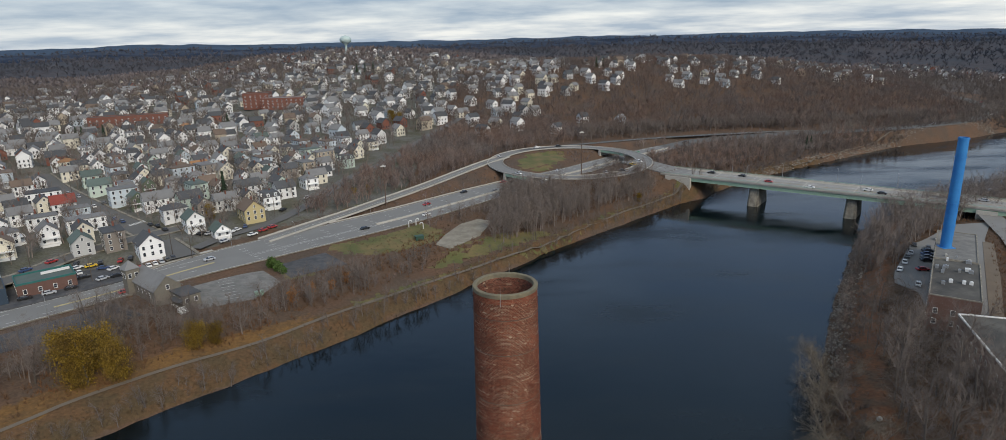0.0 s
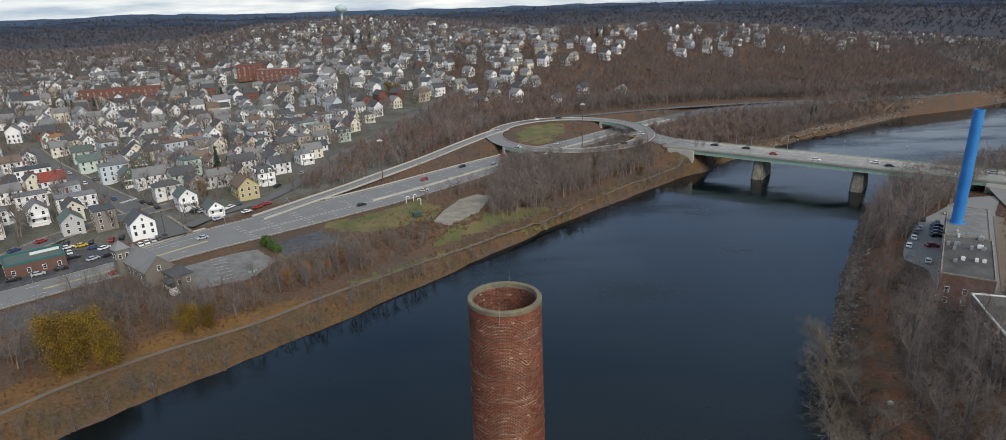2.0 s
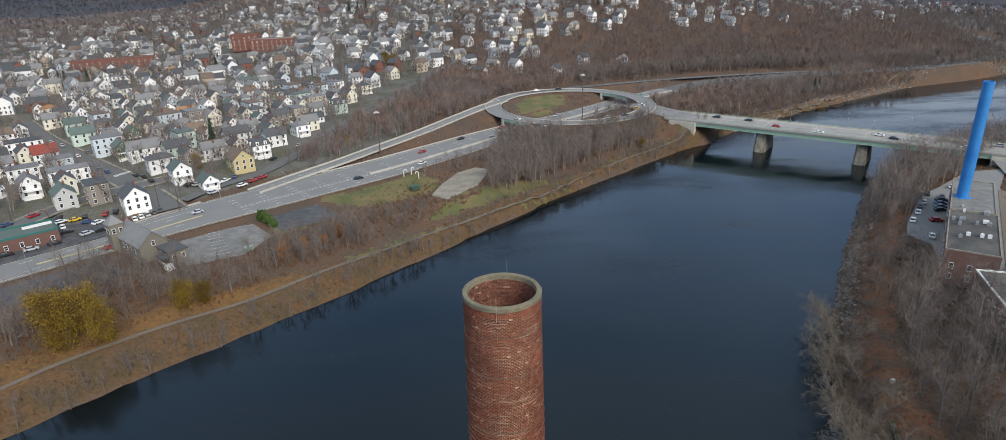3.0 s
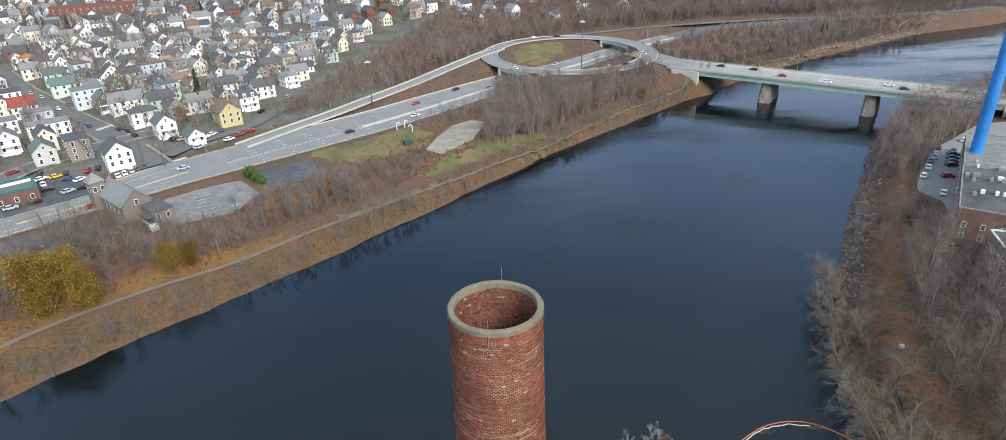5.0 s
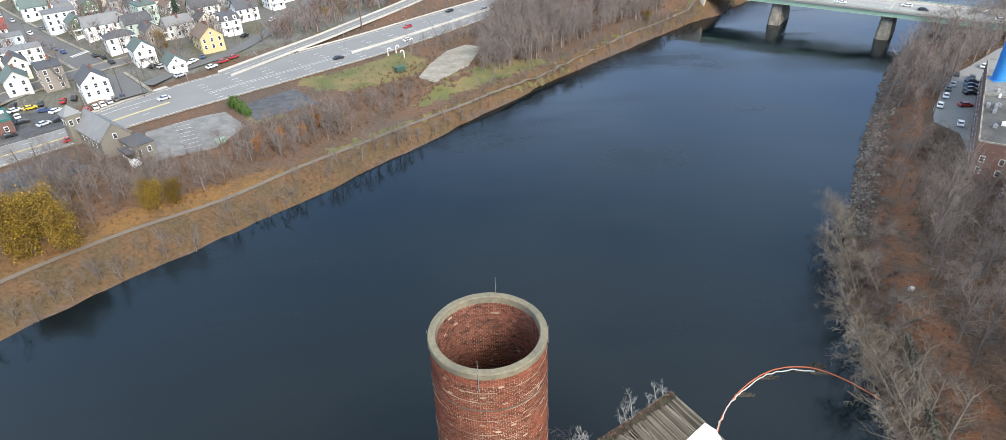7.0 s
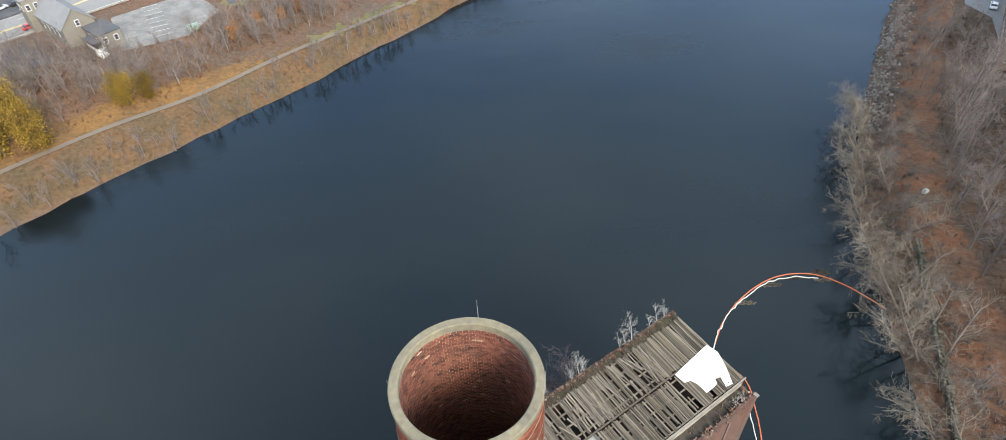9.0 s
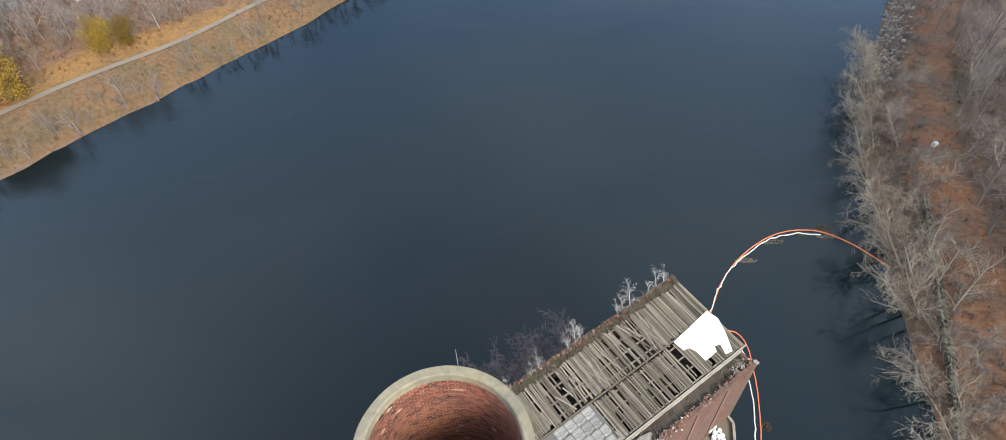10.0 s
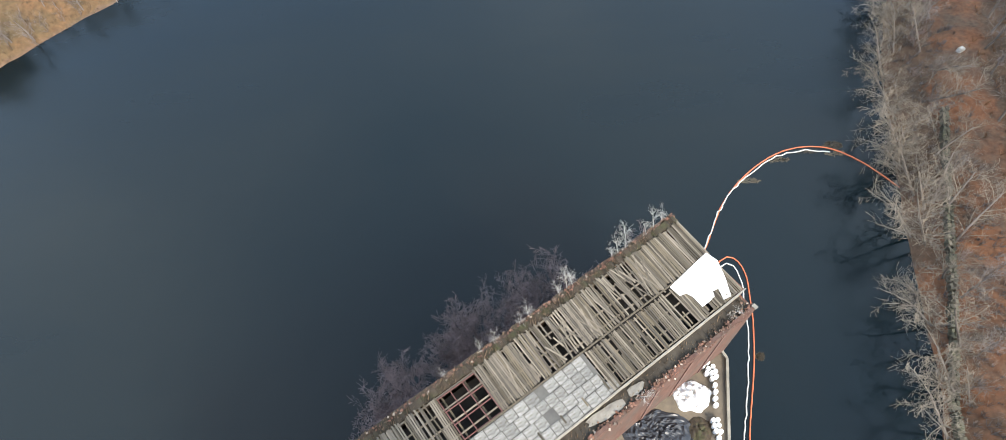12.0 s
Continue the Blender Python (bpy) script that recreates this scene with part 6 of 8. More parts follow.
def flat_tree(seed, h, kids, stems=1, width=0.95):
    rng = random.Random(seed)
    vs, fs = tubes([(a, b, max(ra, 0.03) * width, max(rb, 0.02) * width, l + 7 * rng.random()) for a, b, ra, rb, l in branches(rng, h, 0.95, 2, kids, stems, 0, 0.2)], lambda lev: 2)
    return np.array(vs), np.array(fs)


def tiny_tree(seed, h, n=11):
    """A far tree: a trunk and a fan of rising twigs, one narrow face each."""
    rng = random.Random(seed)
    segs = [(Vector((0, 0, -0.5)), Vector((rng.uniform(-0.4, 0.4), rng.uniform(-0.4, 0.4), h * 0.62)), 0.17, 0.10, 0.3)]
    for i in range(n):
        z, a, w = rng.uniform(0.18, 0.58) * h, rng.uniform(0, 6.28), rng.uniform(0.1, 0.34) * h
        b = Vector((math.cos(a) * w, math.sin(a) * w, z + rng.uniform(0.22, 0.46) * h))
        segs.append((Vector((0, 0, z)), b, 0.11, 0.06, rng.uniform(0, 6)))
        for _ in range(2):
            c = Vector((0, 0, z)).lerp(b, rng.uniform(0.35, 0.9))
            segs.append((c, c + Vector((rng.uniform(-0.8, 0.8), rng.uniform(-0.8, 0.8), rng.uniform(0.3, 1.1))) * h * 0.2, 0.08, 0.05, rng.uniform(0, 6)))
    vs, fs = tubes(segs, lambda lev: 2)
    return np.array(vs), np.array(fs)


def puff_tree(seed, h):
    """A very far bare tree: a trunk and a few broad sprays of twigs."""
    rng = random.Random(seed)
    segs = [(Vector((0, 0, -1)), Vector((0, 0, h * 0.6)), 0.25, 0.2, 0.3)]
    for i in range(6):
        z, a, w = rng.uniform(0.2, 0.5) * h, 1.05 * i + rng.uniform(-0.4, 0.4), rng.uniform(0.18, 0.42) * h
        segs.append((Vector((0, 0, z)), Vector((math.cos(a) * w, math.sin(a) * w, z + rng.uniform(0.15, 0.5) * h)), 0.45, 0.55, rng.uniform(0, 6)))
    vs, fs = tubes(segs, lambda lev: 2)
    return np.array(vs), np.array(fs)


PUFF = [puff_tree(330 + i, 11) for i in range(8)]
TINY = [tiny_tree(300 + i, 11) for i in range(8)]
FLAT = [flat_tree(200 + i, 11, (5, 4)) for i in range(6)]
def tuft(seed, n=13, h=3.6):
    """A low clump of stems, one narrow face each."""
    rng = random.Random(seed)
    segs = []
    for _ in range(n):
        a, w, t = rng.uniform(0, 6.28), rng.uniform(0.1, 0.55) * h, rng.uniform(0.4, 1.0) * h
        p = Vector((rng.uniform(-0.5, 0.5), rng.uniform(-0.5, 0.5), -0.1))
        segs.append((p, p + Vector((math.cos(a) * w, math.sin(a) * w, t)), 0.07, 0.035, rng.uniform(0, 6)))
    vs, fs = tubes(segs, lambda lev: 2)
    return np.array(vs), np.array(fs)


FLAT_BUSH = [tuft(240 + i) for i in range(6)]


def wood(name, poly, n, tpls, s0, s1, material, label, seed, clear=()):
    rng = random.Random(seed)
    xs, ys, out = [p[0] for p in poly], [p[1] for p in poly], []
    x = np.array([rng.uniform(min(xs), max(xs)) for _ in range(n * 4)])
    y = np.array([rng.uniform(min(ys), max(ys)) for _ in range(n * 4)])
    ok = in_poly(x, y, poly) & ~in_poly(x, y, RIVER)
    ok &= seg_dist(x, y, [q[:2] for q in HW_S]) > np.where(y > 440, np.where(x > 250, 8.5, 11.0), np.where(x < -118, 12.0, np.where(x > 0, 13.5, 16.0)))
    for _, line, w, _m in ROAD_S:
        ok &= seg_dist(x, y, [q[:2] for q in line]) > w / 2 + 1.5
    rd = np.abs(np.hypot((x - RING_C[0]) / RING_RX, (y - RING_C[1]) / RING_RY) - 1) * 55
    ok &= rd > 8
    for poly_, _z in FLATS:
        ok &= ~in_poly(x, y, poly_)
    for a, b, r in clear:
        ok &= np.hypot(x - a, y - b) > r
    x, y = x[ok][:n], y[ok][:n]
    sc = [rng.uniform(s0, s1) for _ in x]
    ob = scatter(name, tpls, x, y, sc, rng, M[material])
    return tagged(ob, label, "woods", kind="stuff")

# ---- houses ----
WIN_PARTS = {}


def window_mesh(w, h):
    bm = bmesh.new()
    add_box(bm, 0, 0, 0, w + 0.24, 0.08, h + 0.24, 0, 0)
    add_box(bm, 0, -0.05, h * 0.25, w, 0.04, h * 0.46, 0, 1)
    add_box(bm, 0, -0.05, -h * 0.25, w, 0.04, h * 0.46, 0, 1)
    me = bpy.data.meshes.new("window")
    bm.to_mesh(me)
    bm.free()
    me.materials.append(M["trim"])
    me.materials.append(M["glass"])
    both = []
    for boxes, m in (([(0, 0, 0, w + 0.24, 0.08, h + 0.24)], "trim"), ([(0, -0.05, h * 0.25, w, 0.04, h * 0.46), (0, -0.05, -h * 0.25, w, 0.04, h * 0.46)], "glass")):
        bm = box_bm(*boxes)
        piece = bpy.data.meshes.new("window_frame" if m == "trim" else "pane")
        bm.to_mesh(piece)
        bm.free()
        piece.materials.append(M[m])
        both.append(piece)
    WIN_PARTS[me.name] = both
    return me


WIN = window_mesh(0.95, 1.55)
WIN_SMALL = window_mesh(0.7, 1.1)


JOIN = []


def add_window(th, x, y, z, face, me=WIN):
    """face: 0 looks to -y, 1 to +x, 2 to +y, 3 to -x. Far houses join their windows into one mesh."""
    if JOIN:
        m = Matrix.Translation((x, y, z)) @ Matrix.Rotation(face * math.pi / 2, 4, "Z")
        JOIN[0].append((m, me))
        return
    fr, pn = WIN_PARTS[me.name]
    w = new("window", fr)
    w.parent = th
    w.matrix_local = Matrix.Translation((x, y, z)) @ Matrix.Rotation(face * math.pi / 2, 4, "Z")
    p = new("pane", pn)
    p.parent = w


def house_template(w, d, storeys, paint, roof, kind="gable", porch=True, name="house", label="", windows=True):
    """A house about its centre, its gable ends at -y and +y; w: across the gable, d: along the ridge."""
    th = tagged(empty(name, Matrix.Translation((0, 0, -500))), label, "house", "houses of the town")
    w, d = w * 0.86, d * 0.86
    h = 2.65 * storeys + 0.4
    wall, rf = M["wall_" + paint], M["roof_" + roof]
    rise = w * (0.42 if kind == "gable" else 0.25)
    bm = bmesh.new()
    v = [bm.verts.new(p) for p in ((-w / 2, -d / 2, -2), (w / 2, -d / 2, -2), (w / 2, d / 2, -2), (-w / 2, d / 2, -2), (-w / 2, -d / 2, h), (w / 2, -d / 2, h), (w / 2, d / 2, h), (-w / 2, d / 2, h))]
    if kind == "gable":
        a, b = bm.verts.new((0, -d / 2, h + rise)), bm.verts.new((0, d / 2, h + rise))
        faces = ((0, 1, 5, 8, 4), (2, 3, 7, 9, 6), (1, 2, 6, 5), (3, 0, 4, 7), (3, 2, 1, 0), (4, 8, 9, 7), (5, 6, 9, 8))
        v += [a, b]
    else:
        faces = ((0, 1, 5, 4), (1, 2, 6, 5), (2, 3, 7, 6), (3, 0, 4, 7), (3, 2, 1, 0), (4, 5, 6, 7))
    for f in faces:
        bm.faces.new([v[i] for i in f])
    part("wall", bm, wall, th)
    bm = bmesh.new()
    o, t = 0.4, 0.22
    if kind == "gable":
        k = rise / (w / 2)
        for s in (-1, 1):
            p = [(s * (w / 2 + o), -d / 2 - o, h - o * k + 0.05), (0, -d / 2 - o, h + rise + 0.05), (0, d / 2 + o, h + rise + 0.05), (s * (w / 2 + o), d / 2 + o, h - o * k + 0.05)]
            q = [bm.verts.new(c) for c in p] + [bm.verts.new((x, y, z + t)) for x, y, z in p]
            for f in ((0, 1, 2, 3), (4, 5, 6, 7), (0, 1, 5, 4), (1, 2, 6, 5), (2, 3, 7, 6), (3, 0, 4, 7)):
                bm.faces.new([q[i] for i in f])
    elif kind == "hip":
        p = [(-w / 2 - o, -d / 2 - o, h), (w / 2 + o, -d / 2 - o, h), (w / 2 + o, d / 2 + o, h), (-w / 2 - o, d / 2 + o, h)]
        q = [bm.verts.new(c) for c in p] + [bm.verts.new((0, -max(d - w, 0.6) / 2, h + rise * 1.1)), bm.verts.new((0, max(d - w, 0.6) / 2, h + rise * 1.1))]
        for f in ((0, 1, 4), (1, 2, 5, 4), (2, 3, 5), (3, 0, 4, 5), (3, 2, 1, 0)):
            bm.faces.new([q[i] for i in f])
    elif kind == "mansard":
        add_box(bm, 0, 0, h + 1.15, w + 0.7, d + 0.7, 2.3, 0, 0, 0.84)
        add_box(bm, 0, 0, h + 2.4, w * 0.88, d * 0.88, 0.25, 0, 0)
    else:
        add_box(bm, 0, 0, h + 0.16, w + 0.5, d + 0.5, 0.32)
        add_box(bm, 0, 0, h + 0.36, w - 0.5, d - 0.5, 0.1)
    bmesh.ops.recalc_face_normals(bm, faces=bm.faces)
    part("roof", bm, rf, th)
    part("chimney", box_bm((w * 0.14, d * 0.15, h + rise * 0.9 + 0.3, 0.7, 0.7, 2.0)), M["brick_red"], th, "small red brick chimney")
    if windows:
        for s in range(storeys):
            z = 1.75 + 2.65 * s
            for face, span, dist in ((0, w, d / 2), (2, w, d / 2), (1, d, w / 2), (3, d, w / 2)):
                n = max(2, int(span / 3.0))
                for i in range(n):
                    u = (i + 0.5) / n * span - span / 2
                    x, y = {0: (u, -dist - 0.03), 2: (u, dist + 0.03), 1: (dist + 0.03, u), 3: (-dist - 0.03, u)}[face]
                    add_window(th, x, y, z, face)
        if kind == "gable":
            add_window(th, 0, -d / 2 - 0.03, h + rise * 0.36, 0, WIN_SMALL)
            add_window(th, 0, d / 2 + 0.03, h + rise * 0.36, 2, WIN_SMALL)
        if kind == "mansard":
            for face, span, dist in ((0, w, d / 2), (1, d, w / 2), (3, d, w / 2)):
                for i in range(2):
                    u = (i - 0.5) * span * 0.45
                    x, y = {0: (u, -dist + 0.1), 1: (dist - 0.1, u), 3: (-dist + 0.1, u)}[face]
                    part("dormer", box_bm((x, y, h + 1.2, 1.4, 1.4, 1.6)), wall, th)
                    add_window(th, x + (0.74 if face == 1 else -0.74 if face == 3 else 0), y - (0.74 if face == 0 else 0), h + 1.2, face, WIN_SMALL)
    if porch:
        part("porch", box_bm((0, -d / 2 - 1.0, -0.4, w * 0.8, 2.0, 1.6), (0, -d / 2 - 1.0, 2.95, w * 0.86, 2.3, 0.22), (-w * 0.36, -d / 2 - 1.85, 1.6, 0.16, 0.16, 2.6), (w * 0.36, -d / 2 - 1.85, 1.6, 0.16, 0.16, 2.6), (0, -d / 2 - 1.85, 1.6, 0.16, 0.16, 2.6)), M["trim"], th, "white front porch with posts")
    return th


def label_for(paint, storeys, kind, roof):
    body = {1: "one-storey", 2: "two-storey", 3: "three-storey"}[storeys]
    top = {"gable": "gabled", "hip": "hipped", "mansard": "mansard", "flat": "flat"}[kind]
    return f"{paint.replace('_', ' ')} {body} clapboard house with a {top} {roof.replace('_', ' ')} roof"


HT = {}


def house_kind(paint, roof, kind, w, d, st, porch=True, far=False):
    key = (paint, roof, kind, w, d, st, porch, far)
    if key not in HT and far:
        JOIN.append([])
        HT[key] = house_template(w, d, st, paint, roof, kind, porch, label=label_for(paint, st, kind, roof))
        bm = bmesh.new()
        for m, me in JOIN.pop():
            k = len(bm.verts)
            bm.from_mesh(me)
            bm.verts.ensure_lookup_table()
            bmesh.ops.transform(bm, matrix=m, verts=bm.verts[k:])
        tagged(part("glazing", bm, [M["trim"], M["glass"]], HT[key]), kind="stuff")
    elif key not in HT:
        HT[key] = house_template(w, d, st, paint, roof, kind, porch, label=label_for(paint, st, kind, roof))
    return HT[key]


HOUSE_SPOTS = []


def put_house(x, y, deg, paint="white", roof="charcoal", kind="gable", w=8.0, d=11.0, st=2, porch=True, dz=0.0, far=False):
    HOUSE_SPOTS.append((x, y))
    return copy_thing(house_kind(paint, roof, kind, w, d, st, porch, far), pose(x, y, gz(x, y) + 0.3 + dz, 0, 0, deg))


PAINTS = ["white"] * 9 + ["cream"] * 2 + ["grey"] * 3 + ["pale_blue", "tan", "taupe", "mint"]
ROOFS = ["charcoal"] * 4 + ["grey"] * 5 + ["brown"] * 2 + ["slate_green"]
SHAPES = [("gable", 8.0, 11.0, 2), ("gable", 8.0, 11.0, 2), ("gable", 7.5, 10.0, 2), ("gable", 9.0, 13.0, 2), ("hip", 9.5, 11.0, 2), ("flat", 9.5, 15.0, 3), ("mansard", 9.0, 11.0, 2)]
COMBOS = []
_hr = random.Random(11)
for _i in range(34):
    COMBOS.append((_hr.choice(PAINTS), _hr.choice(ROOFS), *_hr.choice(SHAPES)))
E1, E2 = Vector((-0.73, 0.68)), Vector((0.68, 0.73))
TOWN_0 = Vector((-138, 205))
TOWN = [(-128, 240), (-140, 212), (-165, 195), (-190, 160), (-260, 130), (-420, 180), (-440, 400), (-330, 450), (-170, 450), (-90, 440), (-100, 380), (-118, 290)]
NEAR_HOUSES = [
    # x, y, turn, paint, roof, kind, width, depth, storeys
    (-143, 236, 40, "white", "slate_green", "gable", 9, 11, 2), (-123, 253, 40, "yellow", "brown", "gable", 11, 13, 2), (-122, 275, 40, "white", "charcoal", "mansard", 10, 11, 2),
    (-120, 293, -50, "white", "charcoal", "gable", 9, 12, 2), (-142, 299, 130, "white", "charcoal", "gable", 9, 15, 2), (-159, 251, 130, "white", "charcoal", "hip", 9.5, 13, 2),
    (-176, 269, 130, "white", "grey", "gable", 9.5, 16, 2), (-189, 273, 40, "green", "slate_green", "gable", 8, 11, 2), (-201, 282, 130, "pale_blue", "grey", "flat", 11, 15, 3),
    (-226, 303, 130, "mint", "slate_green", "gable", 8.5, 13, 2), (-243, 324, 130, "mint", "slate_green", "gable", 8, 12, 2), (-222, 266, -50, "white", "red", "gable", 10, 12, 2),
    (-208, 254, 130, "pale_blue", "grey", "flat", 9.5, 13, 2), (-192, 236, 130, "white", "grey", "flat", 10, 18, 2), (-215, 240, 130, "white", "grey", "flat", 10, 14, 2),
    (-198, 219, 40, "white", "grey", "gable", 9, 12, 2), (-240, 278, 130, "white", "charcoal", "flat", 12, 18, 3), (-129, 231, 40, "white", "slate_green", "gable", 8, 10, 1),
    (-146, 278, 130, "grey", "grey", "gable", 8, 12, 1), (-147, 205, 40, "white", "charcoal", "gable", 10.5, 12.0, 2), (-165, 211, 40, "taupe", "charcoal", "flat", 9.0, 13.0, 3),
    (-176, 207, 40, "grey", "slate_green", "gable", 9.0, 12.0, 2), (-204, 201, 40, "cream", "brown", "gable", 9.0, 12.0, 2),
]
MID_HOUSES = [
    (-210, 338, 40, "white", "charcoal", "gable", 8, 11, 2), (-205, 353, 40, "yellow", "brown", "hip", 10, 11, 2), (-193, 353, -50, "white", "rust", "gable", 8, 11, 2), (-182, 325, 130, "pale_blue", "grey", "hip", 10, 11, 2),
    (-174, 343, 40, "cream", "grey", "gable", 9, 12, 2), (-189, 312, 130, "grey", "grey", "hip", 9, 11, 2), (-200, 304, 40, "green", "slate_green", "gable", 8, 10, 2), (-217, 332, 40, "cream", "charcoal", "gable", 8, 11, 2),
    (-228, 327, 130, "taupe", "charcoal", "hip", 8.5, 11, 2), (-247, 359, 40, "grey", "grey", "gable", 8, 11, 2), (-258, 354, 40, "white", "grey", "gable", 8, 11, 2), (-284, 365, 130, "cream", "rust", "hip", 9, 11, 2),
    (-296, 372, 40, "white", "brown", "gable", 7.5, 10, 2), (-272, 320, 40, "white", "charcoal", "gable", 8, 11, 2), (-268, 342, 130, "cream", "grey", "gable", 8, 11, 2), (-243, 378, 40, "white", "charcoal", "gable", 8, 11, 2),
    (-237, 390, 130, "white", "grey", "gable", 8, 12, 2), (-220, 388, 40, "pale_blue", "slate_green", "gable", 8, 11, 2), (-206, 388, 40, "white", "grey", "gable", 8, 11, 2), (-192, 380, 40, "white", "grey", "gable", 9, 12, 2),
    (-177, 381, 40, "pale_blue", "slate_green", "gable", 8.5, 12, 2), (-154, 362, 130, "white", "charcoal", "hip", 9.5, 11, 2), (-142, 372, 40, "grey", "charcoal", "gable", 8.5, 12, 2), (-115, 350, 130, "white", "charcoal", "gable", 8, 12, 1),
    (-113, 315, 40, "white", "grey", "hip", 9, 11, 2), (-106, 375, 40, "mint", "charcoal", "mansard", 10, 11, 2), (-134, 410, 40, "grey", "grey", "gable", 8.5, 12, 2), (-192, 458, -50, "white", "slate_green", "gable", 9, 12, 2),
    (-170, 467, 40, "pale_blue", "charcoal", "gable", 9, 12, 2), (-170, 534, 40, "grey", "brown", "gable", 9, 12, 2), (-197, 442, 40, "white", "grey", "gable", 8.5, 11, 2), (-203, 423, 130, "pale_blue", "grey", "gable", 8, 12, 2),
    (-232, 426, 40, "white", "charcoal", "gable", 8, 11, 2), (-232, 447, 130, "white", "charcoal", "gable", 8, 11, 2), (-271, 427, 130, "white", "charcoal", "hip", 9, 11, 2), (-296, 404, 40, "white", "grey", "mansard", 9, 11, 2),
    (-306, 485, 130, "white", "grey", "flat", 10, 15, 2), (-311, 521, 40, "white", "grey", "gable", 8, 11, 2), (-326, 495, 40, "white", "grey", "gable", 9, 11, 2), (-280, 520, 130, "tan", "rust", "hip", 9, 11, 2),
    (-260, 469, 40, "white", "charcoal", "gable", 8, 11, 2), (-163, 397, 130, "white", "grey", "hip", 9, 11, 2), (-320, 410, 130, "pale_blue", "grey", "gable", 8, 11, 2), (-358, 469, 40, "white", "grey", "gable", 8, 11, 2),
    (-150, 524, 40, "white", "grey", "gable", 8, 11, 2), (-190, 550, -50, "white", "charcoal", "gable", 9, 12, 2), (-217, 561, 40, "grey", "charcoal", "gable", 9, 12, 2), (-155, 325, 40, "white", "charcoal", "gable", 8, 11, 2),
]
for h in NEAR_HOUSES:
    put_house(*h, porch=(h[0] + h[1]) % 3 == 0)
for h in MID_HOUSES:
    put_house(*h, porch=(h[0] + h[1]) % 2 == 0, far=True)
# the rest of the near streets, in rows along the same two directions
_n = 0
for a in range(0, 34):
    for b in range(-18, 26):
        if _n >= 190:
            break
        p = TOWN_0 + E1 * (12 + (a // 2) * 34 + (a % 2) * 15.5) + E2 * (b * 12.5 + 6 + _hr.uniform(-1.5, 1.5))
        if not in_poly(np.array([p.x]), np.array([p.y]), TOWN)[0]:
            continue
        if min(float(seg_dist(np.array([p.x]), np.array([p.y]), [q[:2] for q in l])[0]) - w / 2 for _, l, w, _m in ROAD_S) < 6.5:
            continue
        if _hr.random() < 0.07 or min((p.x - q[0]) ** 2 + (p.y - q[1]) ** 2 for q in HOUSE_SPOTS) < 105:
            continue
        c = _hr.choice(COMBOS)
        put_house(p.x, p.y, 43 + (0 if a % 2 else 180) + _hr.choice((0, 0, 0, 90)) + _hr.uniform(-4, 4), c[0], c[1], c[2], c[3], c[4], c[5], far=True)
        _n += 1


# ---- far houses, joined by colour ----
def far_houses(name, spots_, paint, roof, label, seed):
    rng = random.Random(seed)
    vs, fs, mi = [], [], []
    for x, y in spots_:
        w, d, h = rng.uniform(6.5, 8.6), rng.uniform(8.5, 12), rng.choice((5.2, 5.6, 5.8, 7.8))
        rise, o = w * 0.42, 0.4
        a = radians(43 + rng.choice((0, 90, 180, 270)) + rng.uniform(-14, 14))
        c, s, z = math.cos(a), math.sin(a), gz(x, y)

        def P(px, py, pz):
            vs.append((x + c * px - s * py, y + s * px + c * py, z + pz))
            return len(vs) - 1

        b = [P(sx * w / 2, sy * d / 2, zz) for zz in (-3, h) for sx, sy in ((-1, -1), (1, -1), (1, 1), (-1, 1))]
        g0, g1 = P(0, -d / 2, h + rise), P(0, d / 2, h + rise)
        for f in ((b[0], b[1], b[5], g0, b[4]), (b[2], b[3], b[7], g1, b[6]), (b[1], b[2], b[6], b[5]), (b[3], b[0], b[4], b[7])):
            fs.append(f)
            mi.append(0)
        k = rise / (w / 2)
        for sg in (-1, 1):
            q = [P(sg * (w / 2 + o), -d / 2 - o, h - o * k + 0.1), P(0, -d / 2 - o, h + rise + 0.1), P(0, d / 2 + o, h + rise + 0.1), P(sg * (w / 2 + o), d / 2 + o, h - o * k + 0.1)]
            q2 = [P(sg * (w / 2 + o), -d / 2 - o, h - o * k + 0.35), P(0, -d / 2 - o, h + rise + 0.35), P(0, d / 2 + o, h + rise + 0.35), P(sg * (w / 2 + o), d / 2 + o, h - o * k + 0.35)]
            for f in ((q2[0], q2[1], q2[2], q2[3]), (q[0], q[1], q2[1], q2[0]), (q[2], q[3], q2[3], q2[2]), (q[3], q[0], q2[0], q2[3])):
                fs.append(f)
                mi.append(1)
        for st in range(int(h / 2.8)):
            zz = 1.7 + 2.8 * st
            for i in range(3):
                u = (i - 1) * w * 0.3
                for sy in (-1, 1):
                    q = [P(u - 0.45, sy * (d / 2 + 0.04), zz - 0.75), P(u + 0.45, sy * (d / 2 + 0.04), zz - 0.75), P(u + 0.45, sy * (d / 2 + 0.04), zz + 0.75), P(u - 0.45, sy * (d / 2 + 0.04), zz + 0.75)]
                    fs.append(q)
                    mi.append(2)
                u = (i - 1) * d * 0.3
                for sx in (-1, 1):
                    q = [P(sx * (w / 2 + 0.04), u - 0.45, zz - 0.75), P(sx * (w / 2 + 0.04), u + 0.45, zz - 0.75), P(sx * (w / 2 + 0.04), u + 0.45, zz + 0.75), P(sx * (w / 2 + 0.04), u - 0.45, zz + 0.75)]
                    fs.append(q)
                    mi.append(2)
        HOUSE_SPOTS.append((x, y))
    ob = solid(name, vs, fs, [M["wall_" + paint], M["roof_" + roof], M["glass"]], idx=mi)
    return tagged(ob, label, "houses", kind="stuff")


